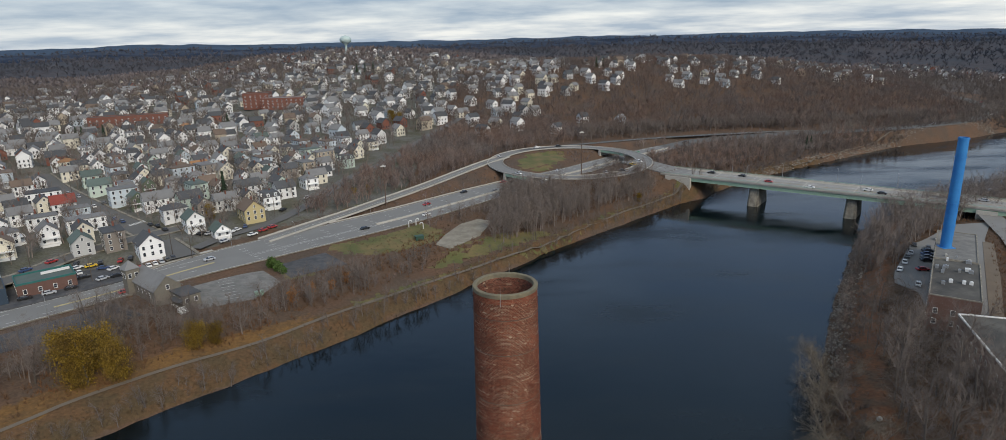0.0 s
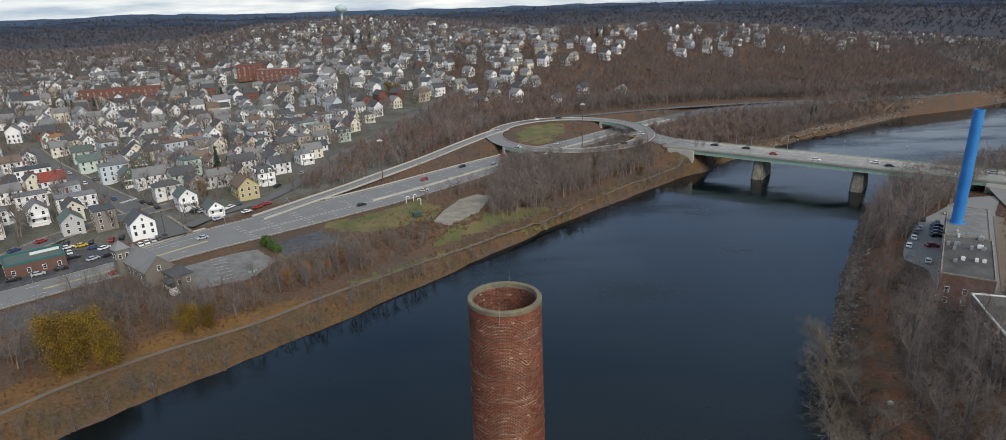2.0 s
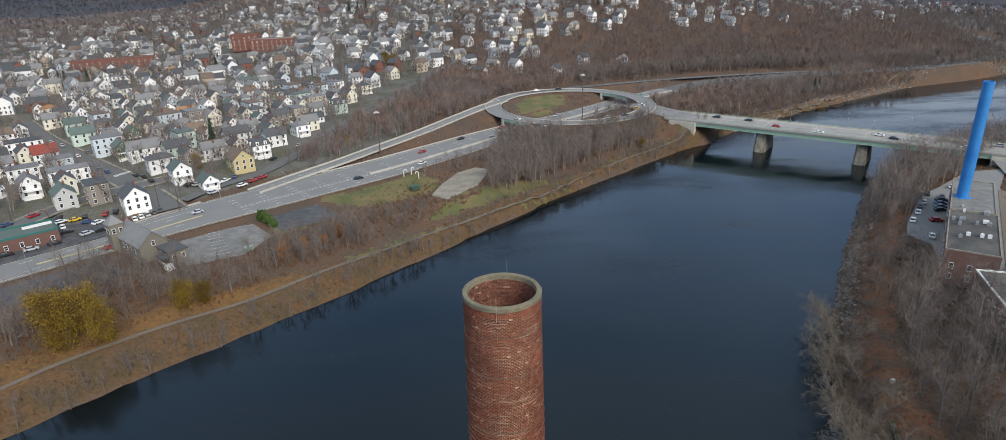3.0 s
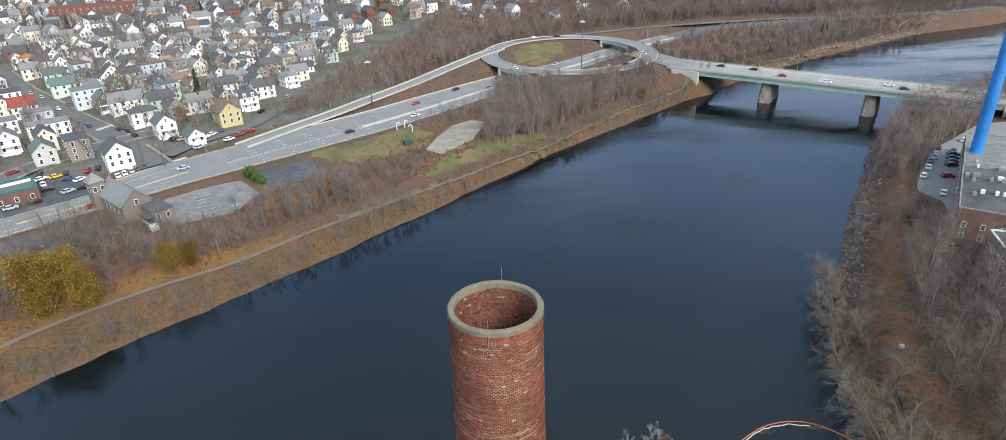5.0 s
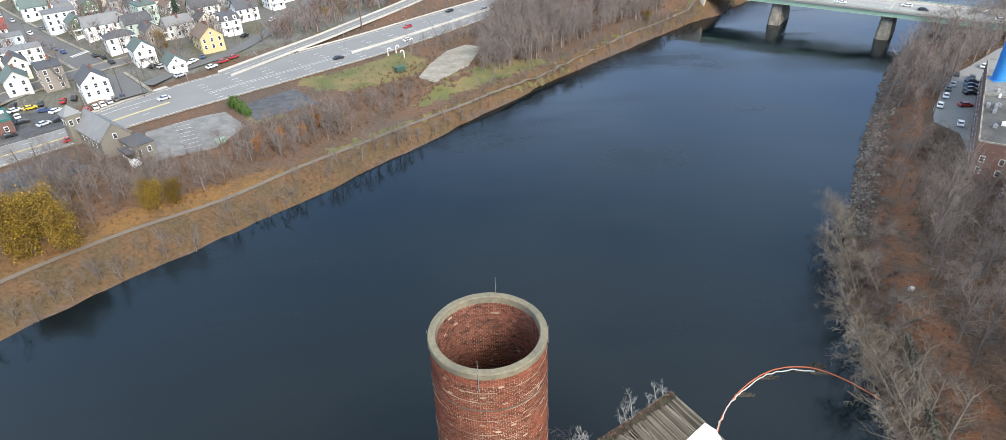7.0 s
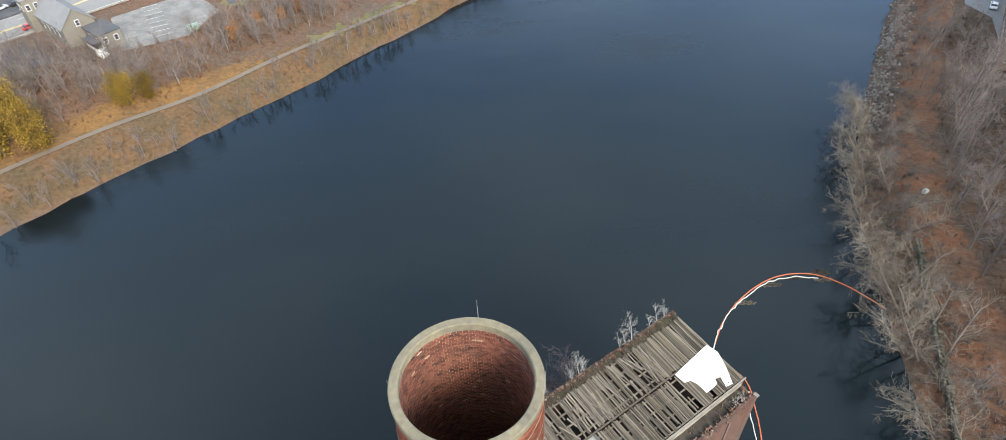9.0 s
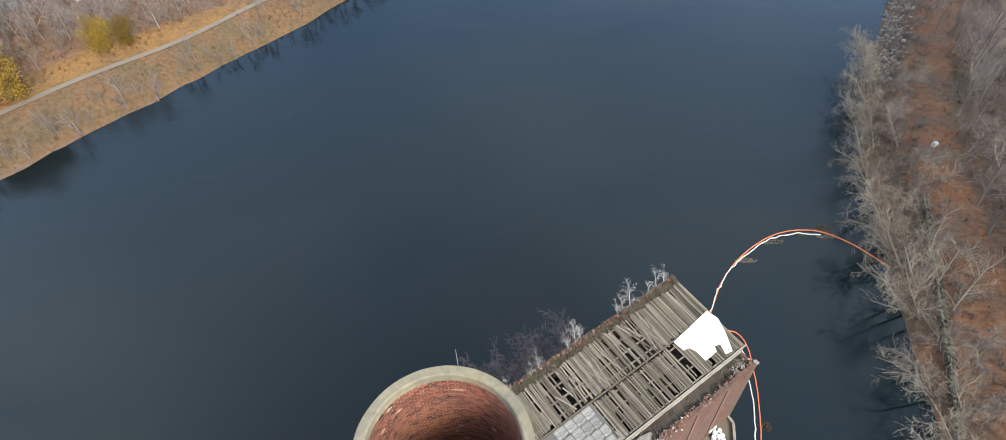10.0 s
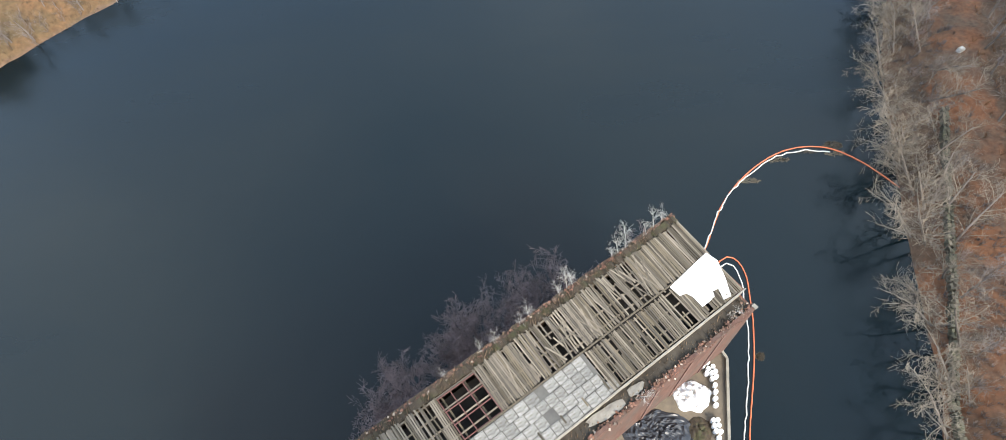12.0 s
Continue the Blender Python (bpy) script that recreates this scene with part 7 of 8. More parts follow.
FAR_AREAS = [
    # outline, number, apart
    ([(-420, 180), (-900, 330), (-900, 900), (-420, 760), (-60, 720), (-60, 560), (-80, 450), (-170, 455), (-330, 455), (-445, 405)], 800, 14.5),
    ([(-420, 770), (-700, 900), (-500, 1250), (-100, 1300), (100, 1000), (-40, 740)], 330, 16),
    ([(0, 620), (200, 720), (330, 760), (560, 900), (620, 1150), (250, 1050), (20, 860)], 120, 17),
    ([(680, 1000), (1200, 900), (1500, 1200), (1250, 1560), (900, 1520), (600, 1300)], 300, 17),
    ([(-30, 470), (60, 500), (120, 560), (0, 600)], 5, 30),
    ([(1000, 650), (1400, 560), (1700, 800), (1500, 1100), (1150, 950)], 120, 20),
    ([(-60, 480), (5, 490), (45, 615), (65, 900), (-60, 940), (-65, 600)], 75, 16),
    (TOWN, 300, 11.5),
]
_fr = random.Random(19)
_far = []
for poly, n, apart in FAR_AREAS:
    _far += [p for p in spots(poly, n, _fr, apart, 25) if min((p[0] - q[0]) ** 2 + (p[1] - q[1]) ** 2 for q in HOUSE_SPOTS) > 150]
_far = [p for p in _far if min(float(seg_dist(np.array([p[0]]), np.array([p[1]]), [q[:2] for q in l])[0]) - w / 2 for _, l, w, _m in ROAD_S) > 6.5]
CLEARINGS = [(-262, 648, 24), (-231, 636, 30), (-240, 615, 24), (-262, 620, 24), (-362, 577, 26), (-335, 588, 24), (-388, 566, 22), (-355, 555, 22), (-308, 1263, 25)]
_far = [p for p in _far if all((p[0] - a) ** 2 + (p[1] - b) ** 2 > r * r for a, b, r in CLEARINGS)]
_fr.shuffle(_far)
_cut = [0, 0.36, 0.60, 0.75, 0.83, 0.91, 0.96, 1.0]
for k, (p, r) in enumerate((("white", "grey"), ("white", "charcoal"), ("grey", "charcoal"), ("cream", "grey"), ("pale_blue", "grey"), ("tan", "brown"), ("brick", "charcoal"))):
    far_houses("far_houses", _far[int(_cut[k] * len(_far)):int(_cut[k + 1] * len(_far))], p, r, f"{p.replace('_', ' ')} gabled houses far across the town", 60 + k)
HOUSE_CLEAR = [(x, y, 6.0) for x, y in HOUSE_SPOTS] + CLEARINGS

# ---- woods ----
wood("slope_woods", [(-104, 256), (-93, 256), (-74, 284), (-52, 318), (-22, 368), (2, 412), (30, 445), (70, 470), (40, 560), (-40, 520), (-66, 450), (-84, 380), (-95, 331)], 800, FLAT, 0.6, 1.0, "twig_red", "bare brown wood on the slope above the ramp", 1)
wood("slope_trees", [(-104, 256), (-93, 256), (-74, 284), (-52, 318), (-22, 368), (2, 412), (30, 445), (70, 470), (40, 560), (-40, 520), (-66, 450), (-84, 380), (-95, 331)], 900, TINY, 0.6, 1.0, "twig_red", "bare reddish trees on the slope above the ramp", 34)
wood("thicket", [(-8, 218), (20, 248), (62, 290), (88, 318), (84, 330), (62, 316), (40, 306), (12, 310), (-2, 300), (-8, 262)], 620, FLAT, 0.7, 1.2, "twig", "dense bare grey-brown thicket above the riverside path", 12)
wood("riverside_woods", [(98, 360), (130, 362), (165, 386), (222, 424), (300, 472), (400, 526), (430, 545), (400, 532), (330, 496), (240, 490), (150, 470), (100, 440)], 380, FLAT, 0.6, 0.95, "twig", "bare scrub wood between highway and river", 2)
wood("river_trees", [(98, 360), (130, 362), (165, 386), (222, 424), (300, 472), (400, 526), (430, 560), (330, 503), (240, 498), (150, 476), (100, 440)], 1050, TINY, 0.5, 0.85, "twig_red", "bare trees between highway and river", 32)
wood("upper_verge_woods", [(60, 452), (140, 492), (190, 511), (250, 527), (336, 532), (410, 566), (430, 600), (330, 560), (240, 545), (130, 520), (60, 490)], 700, TINY, 0.8, 1.2, "twig", "bare trees on the slope above the highway", 33)
wood("hill_woods", [(60, 480), (180, 510), (340, 525), (450, 570), (520, 700), (640, 1050), (200, 1000), (-60, 800), (-60, 560)], 6800, TINY, 0.7, 1.2, "twig_red", "bare reddish-brown woods covering the hillside", 3, HOUSE_CLEAR)
wood("town_trees", [(-440, 430), (-440, 200), (-700, 300), (-900, 900), (-500, 1250), (100, 1100), (-40, 560), (-80, 470), (-170, 470)], 7400, TINY, 0.75, 1.3, "twig", "bare trees scattered between the houses", 4, HOUSE_CLEAR)
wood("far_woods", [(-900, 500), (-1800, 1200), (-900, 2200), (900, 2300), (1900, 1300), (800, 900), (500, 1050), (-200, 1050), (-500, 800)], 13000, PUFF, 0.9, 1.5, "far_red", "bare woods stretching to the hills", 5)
wood("right_woods", [(240, 270), (330, 320), (440, 370), (620, 430), (900, 500), (900, 150), (300, 150)], 900, TINY, 0.6, 0.95, "twig", "bare woods on the right bank beyond the bridge", 6)

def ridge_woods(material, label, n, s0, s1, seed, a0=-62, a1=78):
    """Distant trees standing on a ridge's near slope, haze painted into their twig colour."""
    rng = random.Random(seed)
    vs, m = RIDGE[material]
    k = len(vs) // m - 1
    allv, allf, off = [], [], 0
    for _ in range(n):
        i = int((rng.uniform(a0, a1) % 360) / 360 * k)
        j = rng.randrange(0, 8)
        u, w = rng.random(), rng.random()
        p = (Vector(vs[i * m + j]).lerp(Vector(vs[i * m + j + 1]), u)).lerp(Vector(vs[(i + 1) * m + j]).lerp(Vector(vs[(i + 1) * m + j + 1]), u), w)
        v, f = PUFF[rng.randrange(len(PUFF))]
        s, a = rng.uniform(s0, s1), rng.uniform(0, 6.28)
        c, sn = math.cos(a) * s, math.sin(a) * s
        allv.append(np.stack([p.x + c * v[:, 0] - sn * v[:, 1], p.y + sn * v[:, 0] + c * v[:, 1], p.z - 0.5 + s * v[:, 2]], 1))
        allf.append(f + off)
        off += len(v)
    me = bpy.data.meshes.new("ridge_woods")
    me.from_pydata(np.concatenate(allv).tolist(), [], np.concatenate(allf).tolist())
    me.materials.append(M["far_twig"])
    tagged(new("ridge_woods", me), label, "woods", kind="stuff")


ridge_woods("hills_near", "bare woods on a distant ridge, tinted purple-grey for haze", 9000, 0.9, 1.5, 51)
ridge_woods("hills_mid", "dark woods on a far ridge, tinted blue-grey for haze", 4000, 1.0, 1.6, 52)


def bank_brush(name, line, d0, d1, n, side, material, label, seed, s0=0.15, s1=0.45, tpls=FLAT_BUSH):
    rng = random.Random(seed)
    ln = [tuple(q) for q in smooth_line(line, 3)]
    p = np.array(ln)
    t = np.gradient(p, axis=0)
    t /= np.linalg.norm(t, axis=1)[:, None]
    xs, ys = [], []
    for _ in range(n):
        i = rng.randrange(len(p))
        d = rng.uniform(d0, d1)
        xs.append(p[i, 0] - side * t[i, 1] * d + rng.uniform(-2, 2))
        ys.append(p[i, 1] + side * t[i, 0] * d + rng.uniform(-2, 2))
    ax, ay = np.array(xs), np.array(ys)
    ok = np.ones(len(ax), bool)
    for poly, _z in FLATS:
        ok &= ~in_poly(ax, ay, poly)
    xs, ys = ax[ok], ay[ok]
    ob = scatter(name, tpls, xs, ys, [rng.uniform(s0, s1) for _ in xs], rng, M[material], 0.05)
    return tagged(ob, label, "undergrowth", kind="stuff")


bank_brush("bank_brush", LEFT[3:13], 0.3, 10, 3800, 1, "sedge", "dry tan grass and brush on the river bank", 21, 0.12, 0.3)
bank_brush("bank_saplings", LEFT[3:13], 0.1, 6, 250, 1, "twig", "grey saplings leaning over the water's edge", 27, 0.35, 0.75, FLAT)
bank_brush("leaf_brush", LEFT[3:13], 17, 42, 3600, 1, "leaf_brush", "low reddish-brown undergrowth behind the path", 22, 0.25, 0.6)
bank_brush("right_brush", RIGHT[2:14], 0.3, 9, 2600, -1, "twig", "low bare undergrowth along the right bank", 23, 0.2, 0.5)
_st = np.array([(x, y, z) for z in (-0.4, 0.5) for x, y in ((-0.6, -0.5), (0.6, -0.45), (0.5, 0.5), (-0.55, 0.45))]) * np.array((1, 1, 0.8))
STONE = [(_st * np.array((1, k, 1)) + np.array((0, 0, 0.1 * k)), np.array([(0, 1, 5, 4), (1, 2, 6, 5), (2, 3, 7, 6), (3, 0, 4, 7), (4, 5, 6, 7)])) for k in (0.6, 0.85, 1.1)]
bank_brush("riprap", RIGHT[8:14], 0.2, 5, 1900, -1, "stone", "loose grey stones along the right bank", 61, 0.25, 0.75, STONE)
bank_brush("riprap", LEFT[11:16], 0.2, 4, 1500, 1, "stone", "loose pale stones on the bank beyond the bridge", 62, 0.4, 1.0, STONE)
bank_brush("far_bank_brush", LEFT[11:18], 4, 46, 3000, 1, "twig", "grey-brown brush on the far bank", 63, 0.4, 1.0)
bank_brush("far_slope_brush", LEFT[14:19], 6, 75, 2600, 1, "twig", "grey-brown brush on the slope at the river bend", 66, 0.7, 1.4)
bank_brush("far_bank_saplings", LEFT[12:18], 22, 50, 420, 1, "twig", "bare saplings between the riverside path and the highway", 64, 0.5, 1.0, FLAT)
bank_brush("bridge_end_saplings", RIGHT[11:16], 2, 34, 420, -1, "twig", "bare saplings round the end of the bridge", 65, 0.7, 1.3, FLAT)
bank_brush("right_leaf_brush", RIGHT[2:14], 14, 60, 3800, -1, "leaf_brush", "reddish undergrowth below bare trees", 24, 0.2, 0.5)

wood("garden_trees", [(-120, 250), (-200, 175), (-300, 140), (-440, 200), (-440, 430), (-170, 470), (-80, 470), (-95, 380), (-115, 290)], 950, FLAT, 0.75, 1.3, "twig", "bare garden trees between the houses", 14, [(x, y, 5.0) for x, y in HOUSE_SPOTS])
wood("bank_thicket", [(-160, 84), (-124, 112), (-100, 126), (-82, 140), (-62, 160), (-48, 176), (-52, 196), (-70, 180), (-86, 158), (-104, 148), (-132, 134), (-168, 116), (-200, 90)], 230, FLAT, 0.6, 1.0, "twig", "bare grey-brown trees between the path and the church", 41)
wood("far_bank_scrub", [(130, 348), (200, 400), (246, 432), (356, 500), (430, 528), (420, 545), (340, 515), (240, 450), (190, 415), (128, 366)], 1300, FLAT_BUSH, 0.5, 1.0, "twig_red", "reddish scrub on the bank beyond the bridge", 15)
wood("bend_scrub", [(230, 424), (300, 462), (356, 499), (440, 532), (530, 586), (600, 660), (560, 700), (500, 612), (440, 553), (360, 512), (270, 482), (220, 455)], 1500, FLAT_BUSH, 0.5, 1.1, "twig_red", "reddish scrub between the far road and the river", 29)
wood("bend_trees", [(300, 464), (356, 500), (440, 533), (530, 592), (610, 690), (560, 700), (500, 612), (440, 553), (360, 512)], 420, TINY, 0.5, 0.85, "twig", "bare trees between the far road and the river", 30)
wood("street_trees", TOWN, 650, TINY, 0.6, 1.05, "bark", "bare grey street trees between the houses", 37, [(x, y, 5.0) for x, y in HOUSE_SPOTS])
wood("bend_woods", [(440, 575), (545, 610), (640, 720), (750, 890), (870, 1120), (640, 1080), (520, 720), (440, 590)], 1000, TINY, 0.7, 1.1, "twig", "bare woods inside the river bend", 16)
wood("back_woods", [(104, 0), (112, 50), (122, 95), (118, 118), (150, 140), (150, 40), (130, 0)], 150, FLAT, 0.8, 1.2, "twig", "bare wood behind the right bank", 17, [(127.4, 97.0, 22), (134, 132, 12), (142, 144, 14)])
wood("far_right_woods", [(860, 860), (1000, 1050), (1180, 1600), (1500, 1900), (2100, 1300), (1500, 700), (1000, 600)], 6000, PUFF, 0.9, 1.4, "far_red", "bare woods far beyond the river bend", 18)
wood("ramp_scrub", [(-80, 254), (-50, 286), (-14, 326), (2, 352), (-14, 364), (-40, 318), (-62, 286)], 190, FLAT_BUSH, 0.4, 0.9, "twig_red", "reddish scrub between ramp and highway", 19)
wood("park_scrub", [(-62, 200), (-40, 216), (-6, 262), (2, 305), (-10, 312), (-24, 290), (-42, 262), (-60, 236), (-76, 224)], 420, FLAT_BUSH, 0.15, 0.45, "sedge", "dry tufts along the park's edge", 20)
wood("verge_trees", [(-44, 246), (-16, 276), (6, 300), (14, 294), (-8, 266), (-36, 236)], 40, FLAT, 0.5, 0.8, "twig", "bare trees along the highway verge", 25)
wood("ring_scrub", [(60, 318), (92, 350), (80, 380), (70, 400), (60, 420), (30, 420), (0, 400), (-4, 350), (20, 322)], 260, FLAT_BUSH, 0.4, 0.9, "twig_red", "reddish scrub within the ring road", 26, [(24, 388, 24), (16, 372, 14)])
wood("ring_trees", [(60, 330), (88, 360), (80, 385), (62, 400), (50, 385), (56, 350)], 26, FLAT, 0.6, 0.9, "twig", "bare trees within the ring road", 28)

# ---- church, garages, school and other buildings ----
def flat_building(name, x, y, z, deg, w, d, h, wall, roof, label, cat="building", windows=(0, 0), parapet=0.4, trim=None, win=None, storey=3.2):
    """A flat-roofed block; windows: storeys and spacing in metres."""
    th = tagged(empty(name, pose(x, y, z, 0, 0, deg)), label, cat)
    part("wall", box_bm((0, 0, h / 2 - 0.5, w, d, h + 1.0)), M[wall], th)
    bm = bmesh.new()
    add_box(bm, 0, 0, h + 0.06, w - 0.5, d - 0.5, 0.12)
    part("roof", bm, M[roof], th)
    bm = box_bm((0, -d / 2 + 0.12, h + parapet / 2, w + 0.1, 0.35, parapet), (0, d / 2 - 0.12, h + parapet / 2, w + 0.1, 0.35, parapet),
                (-w / 2 + 0.12, 0, h + parapet / 2, 0.35, d - 0.6, parapet), (w / 2 - 0.12, 0, h + parapet / 2, 0.35, d - 0.6, parapet))
    part("parapet", bm, M[trim or wall], th)
    st, gap = windows
    for s in range(st):
        zz = 1.8 + storey * s
        for face, span, dist in ((0, w, d / 2), (1, d, w / 2), (2, w, d / 2), (3, d, w / 2)):
            n = max(1, int(span / gap))
            for i in range(n):
                u = (i + 0.5) / n * span - span / 2
                px, py = {0: (u, -dist - 0.03), 2: (u, dist + 0.03), 1: (dist + 0.03, u), 3: (-dist - 0.03, u)}[face]
                add_window(th, px, py, zz, face, win or WIN)
    return th


def church():
    # the nave runs from the road towards the river
    x, y, z = -123.7, 165.4, 8.8
    th = tagged(empty("church", pose(x, y, z, 0, 0, math.degrees(math.atan2(0.765, 0.648)))), "small tan church with a square tower and grey roof", "church")
    w, d, h, r = 9.0, 19.0, 5.2, 4.2
    bm = bmesh.new()
    v = [bm.verts.new(p) for p in ((-w / 2, -d / 2, -1.5), (w / 2, -d / 2, -1.5), (w / 2, d / 2, -1.5), (-w / 2, d / 2, -1.5), (-w / 2, -d / 2, h), (w / 2, -d / 2, h), (w / 2, d / 2, h), (-w / 2, d / 2, h), (0, -d / 2, h + r), (0, d / 2, h + r))]
    for f in ((0, 1, 5, 8, 4), (2, 3, 7, 9, 6), (1, 2, 6, 5), (3, 0, 4, 7)):
        bm.faces.new([v[i] for i in f])
    part("nave", bm, M["wall_stone_tan"], th)
    bm = bmesh.new()
    for s in (-1, 1):
        k = r / (w / 2)
        p = [(s * (w / 2 + 0.5), -d / 2 - 0.4, h - 0.5 * k + 0.1), (0, -d / 2 - 0.4, h + r + 0.1), (0, d / 2 + 0.4, h + r + 0.1), (s * (w / 2 + 0.5), d / 2 + 0.4, h - 0.5 * k + 0.1)]
        q = [bm.verts.new(c) for c in p] + [bm.verts.new((a, b, c + 0.25)) for a, b, c in p]
        for f in ((0, 1, 2, 3), (4, 5, 6, 7), (0, 1, 5, 4), (1, 2, 6, 5), (2, 3, 7, 6), (3, 0, 4, 7)):
            bm.faces.new([q[i] for i in f])
    bmesh.ops.recalc_face_normals(bm, faces=bm.faces)
    part("nave_roof", bm, M["roof_grey"], th)
    tower = part("tower", box_bm((-4.2, d / 2 + 0.6, 4.0, 4.4, 4.4, 11.0)), M["wall_stone_tan"], th, "square tan tower")
    bm = bmesh.new()
    q = [bm.verts.new(c) for c in ((-6.8, d / 2 - 2.0, 9.5), (-1.6, d / 2 - 2.0, 9.5), (-1.6, d / 2 + 3.2, 9.5), (-6.8, d / 2 + 3.2, 9.5), (-4.2, d / 2 + 0.6, 12.4))]
    for f in ((0, 1, 4), (1, 2, 4), (2, 3, 4), (3, 0, 4), (3, 2, 1, 0)):
        bm.faces.new([q[i] for i in f])
    part("spire_roof", bm, M["roof_grey"], th)
    for dx in (-1.1, 1.1):
        add_window(th, -4.2 + dx, d / 2 - 1.75, 7.2, 0)
        add_window(th, -1.87, d / 2 + 0.6 + dx, 7.2, 1)
        add_window(th, -6.53, d / 2 + 0.6 + dx, 7.2, 3)
    add_window(th, 0, -d / 2 - 0.03, 5.5, 0)
    for i in range(4):
        add_window(th, -w / 2 - 0.03, -5 + i * 3.2, 2.8, 3)
        add_window(th, w / 2 + 0.03, -5 + i * 3.2, 2.8, 1)
    part("annex", box_bm((3.6, -14.2, 1.4, 6.0, 9.2, 4.8)), M["wall_stone_tan"], th)
    part("annex_roof", box_bm((3.6, -14.2, 4.0, 6.6, 9.8, 0.35)), M["roof_charcoal"], th, "flat dark annex roof")
    for i in range(2):
        add_window(th, 2.0 + i * 3.0, -18.83, 2.0, 0)
        add_window(th, 0.57, -16.5 + i * 4.0, 2.0, 3)
    part("canopy", box_bm((-0.8, -17.0, 2.9, 2.4, 6.5, 0.2)), M["roof_charcoal"], th, "dark flat porch roof")
    part("steps", box_bm((-0.6, -19.6, 0.0, 2.4, 1.0, 1.6), (-0.6, -20.5, -0.2, 2.4, 1.0, 1.2), (-0.6, -21.4, -0.4, 2.4, 1.0, 0.8)), M["trim"], th, "white wooden steps")
    for i in range(9):
        part("baluster", box_bm((-1.8, -21.6 + i * 0.8, 1.2, 0.07, 0.07, 1.0)), M["trim"], th)
    part("handrail", box_bm((-1.8, -18.4, 1.72, 0.1, 6.6, 0.1), (0.5, -20.4, 1.3, 0.1, 2.6, 0.1)), M["trim"], th, "white wooden handrail")
    return th


church()
flat_building("garage", -169.5, 174.5, 9.6, 41, 18, 13, 4.4, "brick_brown", "roof_slate_green", "low garage with a teal fascia and flat roof", "garage", (1, 4.0), 0.7, "teal")
tagged(bm_object("roof_duct", box_bm((-168.0, 178.5, 14.6, 9.0, 0.9, 0.8, radians(45))), M["tarp_white"]), "long white roof duct on the garage", "duct")
flat_building("shop", -186, 157, 9.4, 41, 24, 15, 5.2, "navy", "tar", "low dark blue shop with a flat tar roof", "shop", (1, 5.0), 0.6)
school = flat_building("school", -262, 648, gz(-262, 648) + 1, 8, 26, 22, 15, "brick_red", "tar", "large red brick school with rows of windows", "school", (4, 4.5), 0.8, storey=3.5)
flat_building("school", -231, 636, gz(-231, 636) + 1, 8, 42, 17, 10.5, "brick_red", "roof_grey", "lower red brick wing of the school with a grey roof", "school", (3, 4.5), 0.5)
flat_building("mill_building", -362, 577, gz(-362, 577) + 1, 24, 68, 14, 8.0, "brick_red", "tar", "long low red brick building among the houses", "building", (2, 5.0), 0.6)

# works on the right bank
_ang = math.degrees(math.atan2(0.823, 0.567)) - 90
flat_building("works", 158.8, 169.5, 9.0, _ang, 12.2, 36.7, 9.7, "brick_brown", "lot", "flat-roofed works building carrying the blue stack", "works", (2, 4.0), 0.35, "concrete_old")
flat_building("works", 138.0, 139.0, 9.0, _ang, 12.8, 36.6, 9.5, "brick_brown", "tar", "flat-roofed works building with a patched tar roof", "works", (2, 4.0), 0.35, "concrete_old")
flat_building("warehouse", 127.4, 96.6, 8.0, -18.5, 19.0, 38.0, 8.5, "brick_brown", "tar", "brown brick warehouse with white roof edges and tall windows", "warehouse", (2, 3.4), 0.45, "trim")
_rr = random.Random(4)
for _k in range(16):
    _u, _v = _rr.uniform(-4.6, 4.6), _rr.uniform(-27, 8)
    _c = Vector((146.6, 152.8)) + Vector((0.823, -0.567)) * _u + Vector((0.567, 0.823)) * _v
    tagged(bm_object("roof_vent", box_bm((_c.x, _c.y, 19.0, _rr.uniform(0.6, 1.6), _rr.uniform(0.6, 1.4), 1.1, radians(_ang)), (_c.x, _c.y, 19.6, 0.5, 0.5, 0.3, radians(_ang))), M[_rr.choice(("rail_steel", "concrete", "tarp_white"))]), "small metal vent on the flat works roof", "vent", "roof vents")
# tan walkway and road east of the works
slab("pavement", [(143.5, 130), (146.5, 128), (172, 164), (196, 200), (193, 202), (169, 167)], 9.12, M["path"], "tan concrete walkway beside the works", "walkway")
tagged(ribbon("road", [(150, 108, 9.05), (170, 138, 9.05), (190, 172, 9.05), (208, 205, 9.05), (222, 240, 10.5)], 9, M["asphalt"], 0.05), "asphalt street beside the works", "road", kind="structure")


# ---- water tower on the hill ----
def water_tower(x, y):
    z = gz(x, y)
    th = tagged(empty("water_tower", Matrix.Translation((x, y, z))), "pale green bulb-shaped water tower on a single stem", "water tower")
    prof = [(5.0, -2), (2.4, 4), (2.0, 12), (2.4, 17), (6.0, 20), (10.0, 23), (11.4, 26.5), (10.8, 30), (7.5, 33.2), (3, 34.6), (0.05, 35)]
    n = 32
    vs = [(r * math.cos(2 * math.pi * i / n), r * math.sin(2 * math.pi * i / n), zz) for i in range(n) for r, zz in prof]
    k = len(prof)
    fs = [(i * k + j, ((i + 1) % n) * k + j, ((i + 1) % n) * k + j + 1, i * k + j + 1) for i in range(n) for j in range(k - 1)]
    solid("tank", vs, fs, M["tank"], th, smooth=True)
    part("vent_cap", box_bm((0, 0, 35.3, 1.6, 1.6, 0.8)), M["tank"], th)


water_tower(-308, 1263)


